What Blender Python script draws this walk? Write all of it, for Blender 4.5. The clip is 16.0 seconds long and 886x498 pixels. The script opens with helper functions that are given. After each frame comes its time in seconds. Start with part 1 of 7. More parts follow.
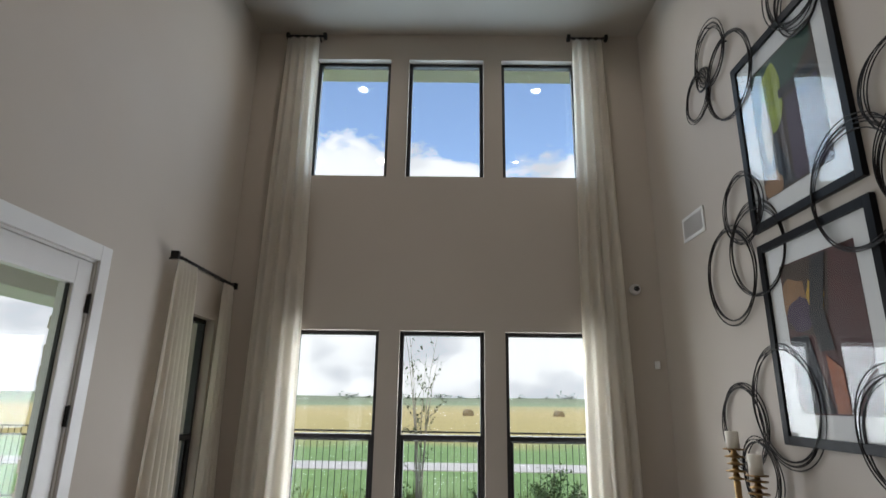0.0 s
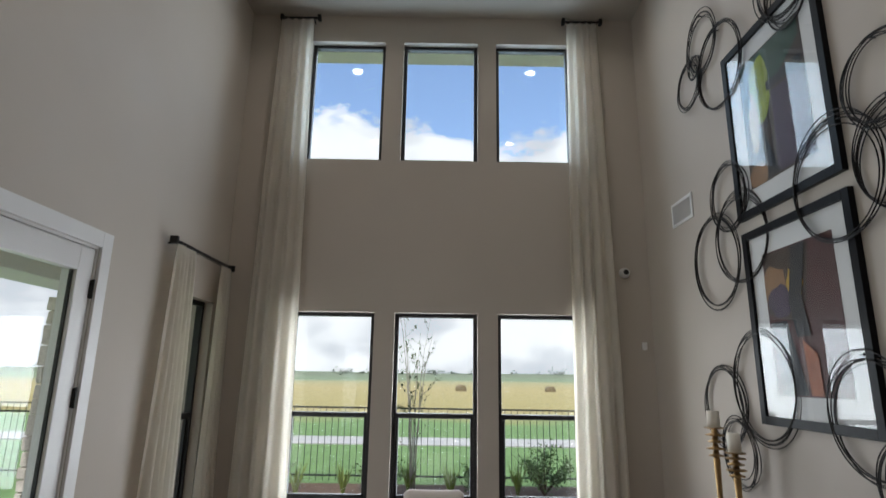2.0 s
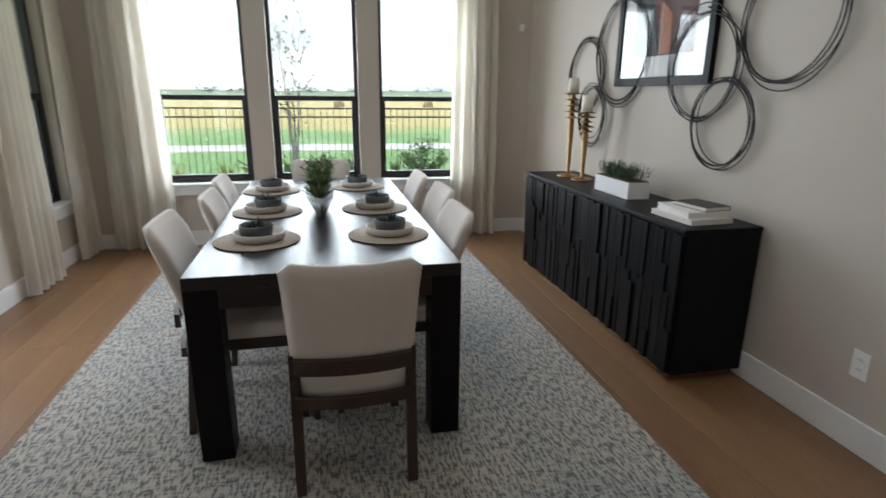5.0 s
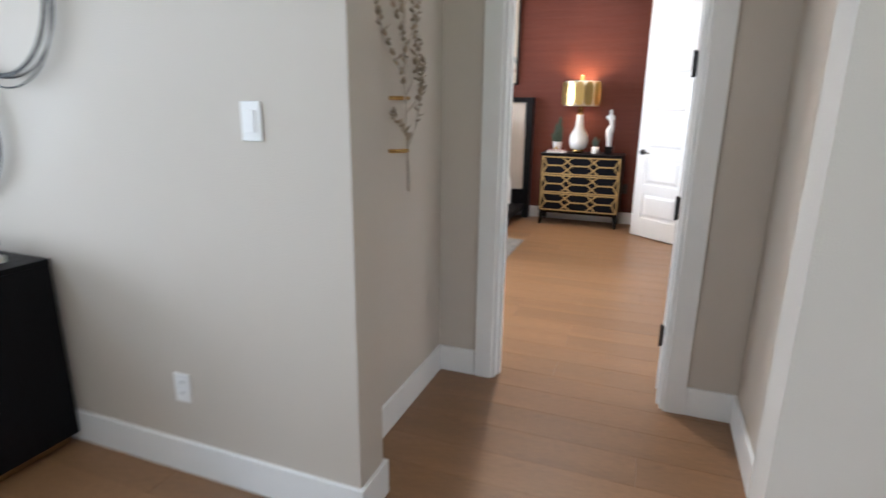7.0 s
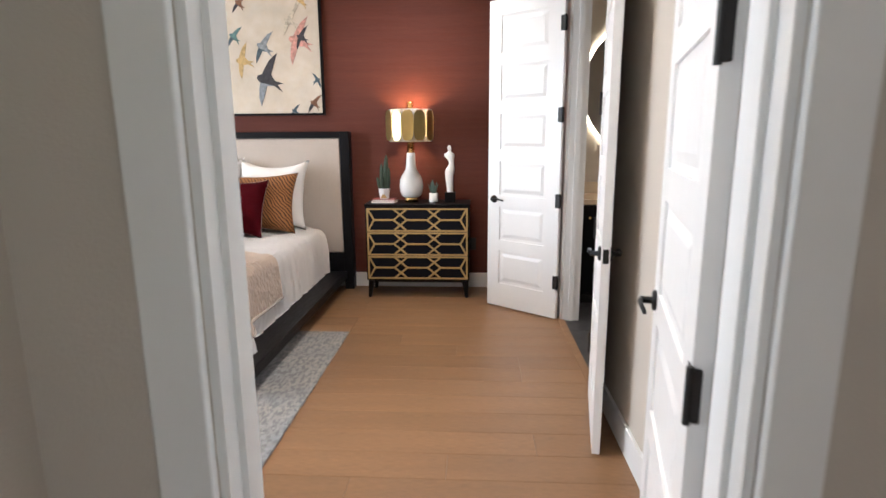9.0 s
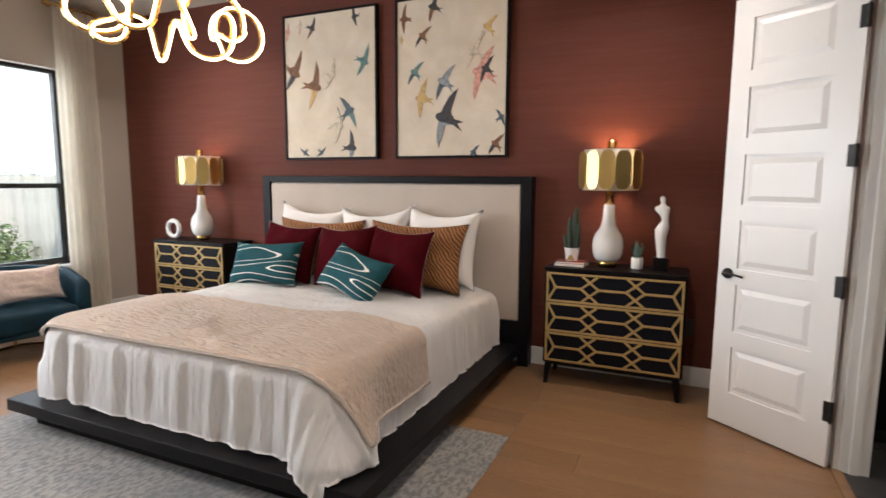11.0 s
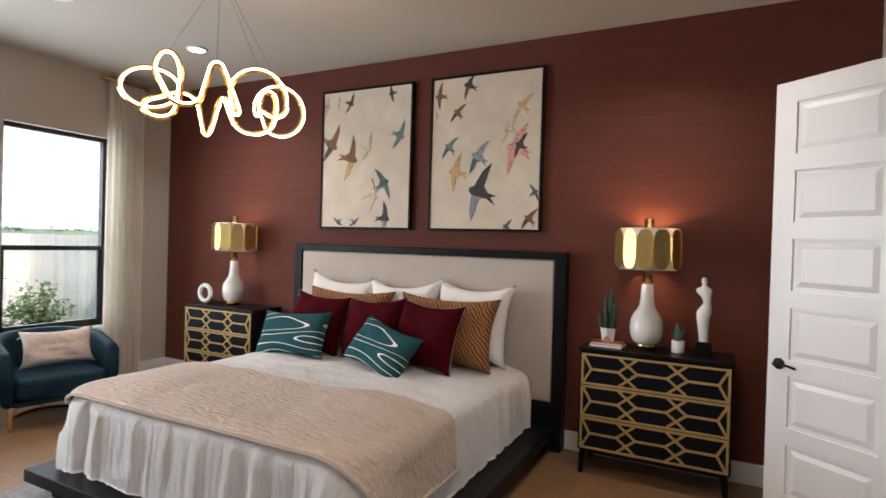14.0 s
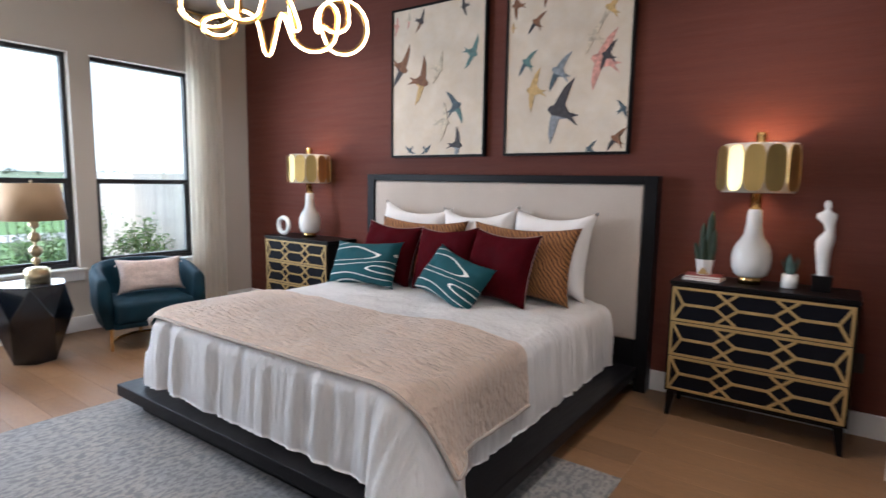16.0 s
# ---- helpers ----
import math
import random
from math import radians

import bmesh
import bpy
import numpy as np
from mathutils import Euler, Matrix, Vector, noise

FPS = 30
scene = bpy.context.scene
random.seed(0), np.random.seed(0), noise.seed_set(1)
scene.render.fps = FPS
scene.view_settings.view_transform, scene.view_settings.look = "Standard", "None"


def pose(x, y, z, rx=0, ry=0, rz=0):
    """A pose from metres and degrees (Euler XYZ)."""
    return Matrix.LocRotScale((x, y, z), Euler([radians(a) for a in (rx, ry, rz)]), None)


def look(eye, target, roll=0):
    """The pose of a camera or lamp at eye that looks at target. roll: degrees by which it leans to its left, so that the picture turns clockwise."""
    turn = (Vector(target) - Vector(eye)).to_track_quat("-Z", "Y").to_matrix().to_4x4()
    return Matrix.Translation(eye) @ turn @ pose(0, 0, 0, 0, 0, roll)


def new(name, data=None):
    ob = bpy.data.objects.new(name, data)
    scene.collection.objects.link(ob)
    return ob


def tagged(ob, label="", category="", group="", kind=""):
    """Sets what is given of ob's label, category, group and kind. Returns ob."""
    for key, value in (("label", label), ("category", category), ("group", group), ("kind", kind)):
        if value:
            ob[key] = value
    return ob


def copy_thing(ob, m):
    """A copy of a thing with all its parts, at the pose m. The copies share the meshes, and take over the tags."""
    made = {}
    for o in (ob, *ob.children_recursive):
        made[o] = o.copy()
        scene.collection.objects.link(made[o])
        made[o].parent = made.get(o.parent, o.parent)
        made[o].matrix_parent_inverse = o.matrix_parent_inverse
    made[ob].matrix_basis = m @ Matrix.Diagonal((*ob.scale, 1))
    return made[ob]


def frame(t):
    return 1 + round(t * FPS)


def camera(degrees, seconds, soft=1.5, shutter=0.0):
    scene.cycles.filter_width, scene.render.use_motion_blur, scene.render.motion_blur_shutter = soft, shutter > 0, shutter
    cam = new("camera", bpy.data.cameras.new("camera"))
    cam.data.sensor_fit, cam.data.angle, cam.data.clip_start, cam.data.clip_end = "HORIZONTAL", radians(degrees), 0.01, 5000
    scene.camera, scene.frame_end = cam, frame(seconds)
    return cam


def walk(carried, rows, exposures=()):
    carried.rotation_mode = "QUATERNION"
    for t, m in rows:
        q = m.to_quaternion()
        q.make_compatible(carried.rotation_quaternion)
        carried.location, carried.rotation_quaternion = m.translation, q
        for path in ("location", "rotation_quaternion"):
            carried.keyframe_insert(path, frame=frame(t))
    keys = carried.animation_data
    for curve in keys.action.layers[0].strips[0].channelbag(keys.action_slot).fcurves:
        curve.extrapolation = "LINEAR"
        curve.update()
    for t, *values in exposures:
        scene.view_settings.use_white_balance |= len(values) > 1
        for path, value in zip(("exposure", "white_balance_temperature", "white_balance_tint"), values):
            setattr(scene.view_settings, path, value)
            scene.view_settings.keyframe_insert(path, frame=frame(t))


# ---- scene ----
cam = camera(78.1, 16.0, shutter=0.35)
PATH = [
    (0, (0.17, -0.016, 1.676), (0.148, 1.911, 2.21), 0.9),
    (0.5, (0.162, -0.045, 1.715), (0.134, 1.851, 2.351), 0.9),
    (1, (0.16, -0.068, 1.735), (0.133, 1.819, 2.397), 0.8),
    (1.5, (0.172, -0.091, 1.738), (0.153, 1.82, 2.33), 0.8),
    (2, (0.163, -0.124, 1.715), (0.166, 1.825, 2.168), 0.9),
    (2.4, (0.122, -0.134, 1.67), (0.148, 1.842, 1.981), 0.3),
    (2.5, (0.118, -0.142, 1.662), (0.159, 1.84, 1.931), 0.9),
    (3, (0.122, -0.164, 1.614), (0.184, 1.834, 1.685), 1.1),
    (3.2, (0.125, -0.176, 1.594), (0.196, 1.823, 1.587), 1.1),
    (5.3, (0.125, -0.232, 1.379), (0.713, 1.586, 0.787), 0.1),
    (5.5, (0.158, -0.233, 1.385), (0.88, 1.528, 0.771), -0.2),
    (6, (0.253, -0.22, 1.373), (1.406, 1.297, 0.765), 0.3),
    (6.5, (0.498, -0.218, 1.384), (2.063, 0.892, 0.818), 0.9),
    (7, (0.839, -0.194, 1.383), (2.647, 0.487, 0.868), 0.7),
    (7.5, (1.254, -0.084, 1.401), (3.171, 0.233, 0.928), 0.5),
    (8.2, (1.91, 0.01, 1.398), (3.864, 0.083, 0.977), -0.1),
    (10.3, (3.4, 0.116, 1.378), (5.329, 0.571, 1.109), -0.0),
    (10.5, (3.481, 0.121, 1.407), (5.382, 0.685, 1.142), 0.2),
    (11, (3.55, 0.139, 1.426), (5.363, 0.947, 1.18), 0.4),
    (11.5, (3.572, 0.155, 1.432), (5.289, 1.156, 1.211), 0.8),
    (12, (3.569, 0.175, 1.442), (5.21, 1.306, 1.271), 1.1),
    (12.5, (3.564, 0.186, 1.471), (5.182, 1.356, 1.359), 1.4),
    (13, (3.555, 0.191, 1.505), (5.202, 1.324, 1.447), 1.7),
    (13.5, (3.576, 0.191, 1.507), (5.282, 1.235, 1.488), 1.8),
    (14, (3.605, 0.201, 1.502), (5.388, 1.108, 1.484), 1.7),
    (14.5, (3.618, 0.174, 1.495), (5.451, 0.972, 1.437), 1.6),
    (15, (3.615, 0.166, 1.472), (5.457, 0.934, 1.344), 1.4),
    (15.5, (3.664, 0.185, 1.42), (5.442, 1.079, 1.222), 1.2),
    (16, (3.849, 0.254, 1.396), (5.464, 1.409, 1.156), 1.0),
]
# seconds, stops, kelvin, tint: the phone brightens as it turns from the windows
LIGHTING = [(0, -0.6, 6250, 14), (3, -0.58, 6100, 12), (5.5, 0.36, 6000, 10), (6.0, 0.66, 5950, 10), (6.5, 0.84, 5800, 9), (7.5, 1.2, 5400, 9), (8.2, 1.14, 5450, 9),
            (10.5, 0.3, 6200, 12), (11.5, 0.3, 6150, 12), (12.5, 0.22, 6150, 12), (14.0, 0.02, 6050, 12), (14.5, 0.02, 5850, 12), (16, 0.16, 5500, 12)]
walk(cam, [(t, look(eye, target, roll)) for t, eye, target, roll in PATH], LIGHTING)

# ---- world, sun and exposure ----
def build_world():
    world = bpy.data.worlds.new("sky")
    scene.world = world
    world.use_nodes = True
    nt = world.node_tree
    nt.nodes.clear()
    out = nt.nodes.new("ShaderNodeOutputWorld")
    bg = nt.nodes.new("ShaderNodeBackground")
    sky = nt.nodes.new("ShaderNodeTexSky")
    sky.sky_type = "NISHITA"
    sky.sun_disc = False
    sky.sun_elevation, sky.sun_rotation = radians(52), radians(200)
    sky.air_density, sky.dust_density, sky.ozone_density = 1.0, 1.0, 2.0
    tc = nt.nodes.new("ShaderNodeTexCoord")
    sep = nt.nodes.new("ShaderNodeSeparateXYZ")
    nt.links.new(tc.outputs["Generated"], sep.inputs[0])
    mp = nt.nodes.new("ShaderNodeMapping")
    mp.inputs["Scale"].default_value = (1.0, 1.0, 2.1)
    mp.inputs["Location"].default_value = (1.495, 0.4, 0.3)
    nt.links.new(tc.outputs["Generated"], mp.inputs[0])
    nz = nt.nodes.new("ShaderNodeTexNoise")
    nz.inputs["Scale"].default_value, nz.inputs["Detail"].default_value = 2.6, 9.0
    nz.inputs["Roughness"].default_value = 0.58
    nt.links.new(mp.outputs[0], nz.inputs["Vector"])
    # cumulus thicken towards the horizon
    rise = nt.nodes.new("ShaderNodeMapRange")
    rise.inputs["From Min"].default_value, rise.inputs["From Max"].default_value = 0.34, 0.6
    rise.inputs["To Min"].default_value, rise.inputs["To Max"].default_value = 0.22, -0.22
    nt.links.new(sep.outputs["Z"], rise.inputs["Value"])
    add = nt.nodes.new("ShaderNodeMath")
    add.operation = "ADD"
    nt.links.new(nz.outputs["Fac"], add.inputs[0])
    nt.links.new(rise.outputs[0], add.inputs[1])
    ramp = nt.nodes.new("ShaderNodeValToRGB")
    ramp.color_ramp.elements[0].position, ramp.color_ramp.elements[1].position = 0.5, 0.545
    nt.links.new(add.outputs[0], ramp.inputs[0])
    nz2 = nt.nodes.new("ShaderNodeTexNoise")
    nz2.inputs["Scale"].default_value, nz2.inputs["Detail"].default_value = 6.0, 5.0
    nt.links.new(mp.outputs[0], nz2.inputs["Vector"])
    cl = nt.nodes.new("ShaderNodeValToRGB")
    cl.color_ramp.elements[0].color = (9.2, 9.5, 9.9, 1)
    cl.color_ramp.elements[1].color = (14.0, 14.0, 13.8, 1)
    cl.color_ramp.elements[0].position, cl.color_ramp.elements[1].position = 0.36, 0.5
    nt.links.new(nz2.outputs["Fac"], cl.inputs[0])
    mix = nt.nodes.new("ShaderNodeMix")
    mix.data_type = "RGBA"
    nt.links.new(ramp.outputs[0], mix.inputs["Factor"])
    gain = nt.nodes.new("ShaderNodeMix")
    gain.data_type, gain.blend_type = "RGBA", "MULTIPLY"
    gain.inputs["Factor"].default_value = 1.0
    gain.inputs["B"].default_value = (3.6, 3.45, 3.3, 1)
    nt.links.new(sky.outputs[0], gain.inputs["A"])
    nt.links.new(gain.outputs["Result"], mix.inputs["A"])
    nt.links.new(cl.outputs[0], mix.inputs["B"])
    nt.links.new(mix.outputs["Result"], bg.inputs["Color"])
    bg.inputs["Strength"].default_value = 0.12
    nt.links.new(bg.outputs[0], out.inputs[0])


build_world()
sun_data = bpy.data.lights.new("sun", "SUN")
sun_data.energy, sun_data.angle, sun_data.color = 4.5, radians(0.53), (1.0, 0.95, 0.87)
sun = new("sun", sun_data)
# the sun stands high behind the house, away from the windows
sun.matrix_world = look((-7, -20, 27), (0, 0, 0))


def ceiling_lamp_light(x, y, z, watts, colour=(1.0, 0.86, 0.7), size=0.1, spread=150):
    d = bpy.data.lights.new("downlight_beam", "AREA")
    d.shape, d.size, d.energy, d.color, d.spread = "DISK", size, watts, colour, radians(spread)
    ob = new("downlight_beam", d)
    ob.matrix_world = look((x, y, z), (x, y, z - 1))
    return ob


HALL_LAMPS = [(-0.97, 4.27), (1.26, 4.28), (-0.97, 2.1), (1.26, 2.1), (-0.97, -0.2), (1.26, -0.2)]
for lx, ly in HALL_LAMPS:
    ceiling_lamp_light(lx, ly, 5.53, 6, (1.0, 0.93, 0.84))
# x, y, watts; the last three are unseen, added to brighten bed and walls
ROOM_LAMPS = [(6.8, 4.24, 16), (6.8, 0.6, 10), (4.4, 4.24, 9), (4.4, 0.6, 16)]
for lx, ly, watts in ROOM_LAMPS:
    ceiling_lamp_light(lx, ly, 3.085, watts, (1.0, 0.88, 0.75), spread=130)
# unseen fill lamps, added to brighten the vestibule and the bathroom
ceiling_lamp_light(2.8, 0.05, 2.735, 1)
ceiling_lamp_light(6.0, -1.9, 2.735, 40)


# daylight at the window openings
def sky_lamp(x, y, z, w, h, watts, toward, colour=(0.93, 0.97, 1.0)):
    d = bpy.data.lights.new("window_daylight", "AREA")
    d.shape, d.size, d.size_y, d.energy, d.color = "RECTANGLE", w, h, watts, colour
    ob = new("window_daylight", d)
    ob.matrix_world = look((x, y, z), (x + toward[0], y + toward[1], z + toward[2]))


for wx in (-0.88, 0.115, 1.11):
    sky_lamp(wx, 5.31, 1.43, 0.7, 1.6, 30, (0, -1, 0))
    sky_lamp(wx, 5.31, 4.55, 0.7, 1.25, 15, (0, -1, 0), (0.66, 0.83, 1.0))
# daylight lamp at an added, unseen window, to brighten the art wall
sky_lamp(-2.02, -2.9, 1.5, 2.4, 1.9, 18, (1, 0, 0))
sky_lamp(-1.920, 2.67, 1.3, 0.62, 2.0, 18, (1, 0, 0))
for wx in (4.315, 5.435, 6.55):
    # first window is assumed, out of view; its stronger lamp brightens the bed's foot
    sky_lamp(wx, 5.91, 1.5, 0.85, 1.8, 115 if wx < 5 else 22, (0, -1, 0))


# ---- materials ----
def mat(name, base, rough=0.6, metal=0.0, vary=0.12, scale=3.0, grain=0.0, grain_scale=120.0, bump=0.0, bump_scale=180.0, depth=0.003,
        stretch=(1, 1, 1), by_object=0.0, by_island=0.0, tint=None, coat=0.0, sheen=0.0, spec=0.5, emit=None, power=0.0, trans=0.0, vector="Object"):
    """A surface with stains at a coarse scale, grain at a fine one, and relief."""
    m = bpy.data.materials.new(name)
    m.use_nodes = True
    nt = m.node_tree
    b = nt.nodes["Principled BSDF"]
    b.inputs["Roughness"].default_value, b.inputs["Metallic"].default_value = rough, metal
    b.inputs["Coat Weight"].default_value = coat
    b.inputs["Specular IOR Level"].default_value = spec
    b.inputs["Sheen Weight"].default_value = sheen
    b.inputs["Transmission Weight"].default_value = trans
    L = nt.links.new
    tc = nt.nodes.new("ShaderNodeTexCoord")
    mp = nt.nodes.new("ShaderNodeMapping")
    mp.inputs["Scale"].default_value = stretch
    L(tc.outputs[vector], mp.inputs[0])

    def noise_node(s, detail=4.0):
        n = nt.nodes.new("ShaderNodeTexNoise")
        n.inputs["Scale"].default_value, n.inputs["Detail"].default_value = s, detail
        L(mp.outputs[0], n.inputs["Vector"])
        return n.outputs["Fac"]

    def scaled(socket, lo, hi):
        r = nt.nodes.new("ShaderNodeMapRange")
        r.inputs["From Min"].default_value, r.inputs["From Max"].default_value = 0.25, 0.75
        r.inputs["To Min"].default_value, r.inputs["To Max"].default_value = lo, hi
        L(socket, r.inputs["Value"])
        return r.outputs[0]

    def times(a, c):
        n = nt.nodes.new("ShaderNodeMath")
        n.operation = "MULTIPLY"
        L(a, n.inputs[0])
        L(c, n.inputs[1])
        return n.outputs[0]

    value = scaled(noise_node(scale), 1 - vary, 1 + vary)
    if grain:
        value = times(value, scaled(noise_node(grain_scale, 3.0), 1 - grain, 1 + grain))
    if by_object:
        oi = nt.nodes.new("ShaderNodeObjectInfo")
        r = nt.nodes.new("ShaderNodeMapRange")
        r.inputs["To Min"].default_value, r.inputs["To Max"].default_value = 1 - by_object, 1 + by_object
        L(oi.outputs["Random"], r.inputs["Value"])
        value = times(value, r.outputs[0])
    if by_island:
        gi = nt.nodes.new("ShaderNodeNewGeometry")
        r = nt.nodes.new("ShaderNodeMapRange")
        r.inputs["To Min"].default_value, r.inputs["To Max"].default_value = 1 - by_island, 1 + by_island
        L(gi.outputs["Random Per Island"], r.inputs["Value"])
        value = times(value, r.outputs[0])
    mul = nt.nodes.new("ShaderNodeMix")
    mul.data_type, mul.blend_type = "RGBA", "MULTIPLY"
    mul.inputs["Factor"].default_value = 1.0
    if tint:
        tm = nt.nodes.new("ShaderNodeMix")
        tm.data_type = "RGBA"
        tm.inputs["A"].default_value, tm.inputs["B"].default_value = (*base, 1), (*tint, 1)
        L(scaled(noise_node(scale * 2.3), 0, 1), tm.inputs["Factor"])
        L(tm.outputs["Result"], mul.inputs["A"])
    else:
        mul.inputs["A"].default_value = (*base, 1)
    L(value, mul.inputs["B"])
    L(mul.outputs["Result"], b.inputs["Base Color"])
    L(scaled(noise_node(scale * 1.7), max(0.02, rough * 0.85), min(1, rough * 1.15)), b.inputs["Roughness"])
    if bump:
        bp = nt.nodes.new("ShaderNodeBump")
        bp.inputs["Strength"].default_value, bp.inputs["Distance"].default_value = bump, depth
        L(noise_node(bump_scale, 2.0), bp.inputs["Height"])
        L(bp.outputs[0], b.inputs["Normal"])
    if emit:
        b.inputs["Emission Color"].default_value, b.inputs["Emission Strength"].default_value = (*emit, 1), power
    return m


WALL = mat("greige_wall_paint", (0.525, 0.47, 0.405), 0.75, vary=0.03, scale=1.2, bump=0.35, bump_scale=160)
CEIL = mat("ceiling_paint", (0.48, 0.445, 0.385), 0.85, vary=0.03, scale=1.0, bump=0.3, bump_scale=140)
TRIM = mat("white_trim_paint", (0.78, 0.775, 0.76), 0.38, vary=0.03, scale=4, bump=0.06, bump_scale=60)
DOORW = mat("white_door_paint", (0.80, 0.79, 0.775), 0.35, vary=0.03, scale=3, bump=0.08, bump_scale=90, stretch=(1, 1, 0.2))
BLACKF = mat("black_window_frame", (0.018, 0.017, 0.017), 0.45, vary=0.2, scale=8)
BLACKM = mat("black_metal", (0.022, 0.02, 0.019), 0.42, metal=0.6, vary=0.2, scale=14)
OAK = mat("oak_plank", (0.235, 0.127, 0.059), 0.4, vary=0.16, scale=1.6, grain=0.16, grain_scale=26, bump=0.12, bump_scale=40,
          stretch=(7, 0.8, 3), by_object=0.12, tint=(0.208, 0.113, 0.055))
SUBFLOOR = mat("dark_joint", (0.1, 0.062, 0.036), 0.8, vary=0.2, scale=5)
RUST = mat("rust_grasscloth", (0.118, 0.0325, 0.0205), 0.72, spec=0.3, vary=0.08, scale=2.2, grain=0.1, grain_scale=30, bump=0.3, bump_scale=60, stretch=(1, 0.5, 9))
CURTAIN = mat("cream_linen", (0.89, 0.85, 0.775), 0.85, vary=0.05, scale=3, grain=0.05, grain_scale=240, bump=0.2, bump_scale=320, sheen=0.2)


def let_light_through(m, share):
    """Thin cloth: a share of the light that meets it goes on through."""
    nt = m.node_tree
    b, out = nt.nodes["Principled BSDF"], nt.nodes["Material Output"]
    t = nt.nodes.new("ShaderNodeBsdfTranslucent")
    mx = nt.nodes.new("ShaderNodeMixShader")
    mx.inputs[0].default_value = share
    nt.links.new(b.inputs["Base Color"].links[0].from_socket, t.inputs["Color"])
    nt.links.new(b.outputs[0], mx.inputs[1])
    nt.links.new(t.outputs[0], mx.inputs[2])
    nt.links.new(mx.outputs[0], out.inputs["Surface"])


let_light_through(CURTAIN, 0.36)
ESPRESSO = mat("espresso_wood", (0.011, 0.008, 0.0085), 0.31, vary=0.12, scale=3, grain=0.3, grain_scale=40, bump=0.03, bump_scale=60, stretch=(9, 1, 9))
# same wood with upright grain, darker and less glossy for the legs
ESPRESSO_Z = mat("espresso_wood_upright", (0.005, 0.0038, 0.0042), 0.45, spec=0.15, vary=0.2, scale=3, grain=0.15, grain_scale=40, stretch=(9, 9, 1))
WALNUT = mat("dark_walnut_legs", (0.035, 0.021, 0.016), 0.45, vary=0.2, scale=5, grain=0.2, grain_scale=50, stretch=(9, 9, 1))
BLACKW = mat("black_stained_wood", (0.0045, 0.0045, 0.0055), 0.45, spec=0.15, vary=0.25, scale=3, grain=0.25, grain_scale=40, stretch=(9, 9, 1), by_object=0.2)
CREAM = mat("cream_upholstery", (0.66, 0.595, 0.535), 0.9, vary=0.05, scale=6, grain=0.06, grain_scale=300, bump=0.25, bump_scale=420, sheen=0.15)
GOLD = mat("brushed_brass", (0.72, 0.47, 0.17), 0.24, metal=1.0, vary=0.1, scale=10, grain=0.06, grain_scale=90)
AGED = mat("aged_brass", (0.34, 0.215, 0.095), 0.36, metal=1.0, vary=0.25, scale=14, grain=0.1, grain_scale=60)
GOLDP = mat("gold_painted_wood", (0.48, 0.33, 0.13), 0.42, metal=0.35, vary=0.12, scale=12, grain=0.1, grain_scale=90)
WHITEC = mat("glossy_white_ceramic", (0.82, 0.81, 0.78), 0.12, vary=0.02, scale=6, coat=0.4)
MATTEW = mat("matte_white", (0.78, 0.775, 0.76), 0.65, vary=0.04, scale=8, bump=0.1, bump_scale=120)
WAX = mat("ivory_wax", (0.80, 0.74, 0.64), 0.5, vary=0.05, scale=9)
PLASTIC = mat("white_plastic", (0.8, 0.79, 0.77), 0.3, vary=0.02, scale=9)


def glass(name, tint=(0.98, 1.0, 0.99), rough=0.0, facing=0.04):
    m = bpy.data.materials.new(name)
    m.use_nodes = True
    nt = m.node_tree
    nt.nodes.clear()
    out = nt.nodes.new("ShaderNodeOutputMaterial")
    mix = nt.nodes.new("ShaderNodeMixShader")
    clear = nt.nodes.new("ShaderNodeBsdfTransparent")
    clear.inputs[0].default_value = (*tint, 1)
    gloss = nt.nodes.new("ShaderNodeBsdfGlossy")
    gloss.inputs["Roughness"].default_value = rough
    # Schlick's curve, the same from either side of the pane
    lw = nt.nodes.new("ShaderNodeLayerWeight")
    lw.inputs["Blend"].default_value = 0.5
    pw = nt.nodes.new("ShaderNodeMath")
    pw.operation = "POWER"
    pw.inputs[1].default_value = 5.0
    ma = nt.nodes.new("ShaderNodeMath")
    ma.operation = "MULTIPLY_ADD"
    ma.inputs[1].default_value, ma.inputs[2].default_value = 1 - facing, facing
    nt.links.new(lw.outputs["Facing"], pw.inputs[0])
    nt.links.new(pw.outputs[0], ma.inputs[0])
    nt.links.new(ma.outputs[0], mix.inputs[0])
    nt.links.new(clear.outputs[0], mix.inputs[1])
    nt.links.new(gloss.outputs[0], mix.inputs[2])
    nt.links.new(mix.outputs[0], out.inputs[0])
    return m


GLASS = glass("window_glass")
PICTURE_GLASS = glass("picture_glass", (0.95, 0.96, 0.96), 0.0, 0.045)


def lamp_glow(name, colour, power):
    m = bpy.data.materials.new(name)
    m.use_nodes = True
    b = m.node_tree.nodes["Principled BSDF"]
    b.inputs["Base Color"].default_value = (0.9, 0.85, 0.75, 1)
    b.inputs["Emission Color"].default_value, b.inputs["Emission Strength"].default_value = (*colour, 1), power
    return m


BULB = lamp_glow("lamp_lens", (1.0, 0.86, 0.66), 14)
LED = lamp_glow("led_strip", (1.0, 0.62, 0.3), 20)
LEDW = lamp_glow("mirror_led", (1.0, 0.84, 0.6), 8)


# ---- building blocks ----
def mesh_from(name, bm, smooth=False, material=None):
    me = bpy.data.meshes.new(name)
    bmesh.ops.recalc_face_normals(bm, faces=bm.faces[:])
    bm.to_mesh(me)
    bm.free()
    if smooth:
        for p in me.polygons:
            p.use_smooth = True
    if material:
        me.materials.append(material)
    return me


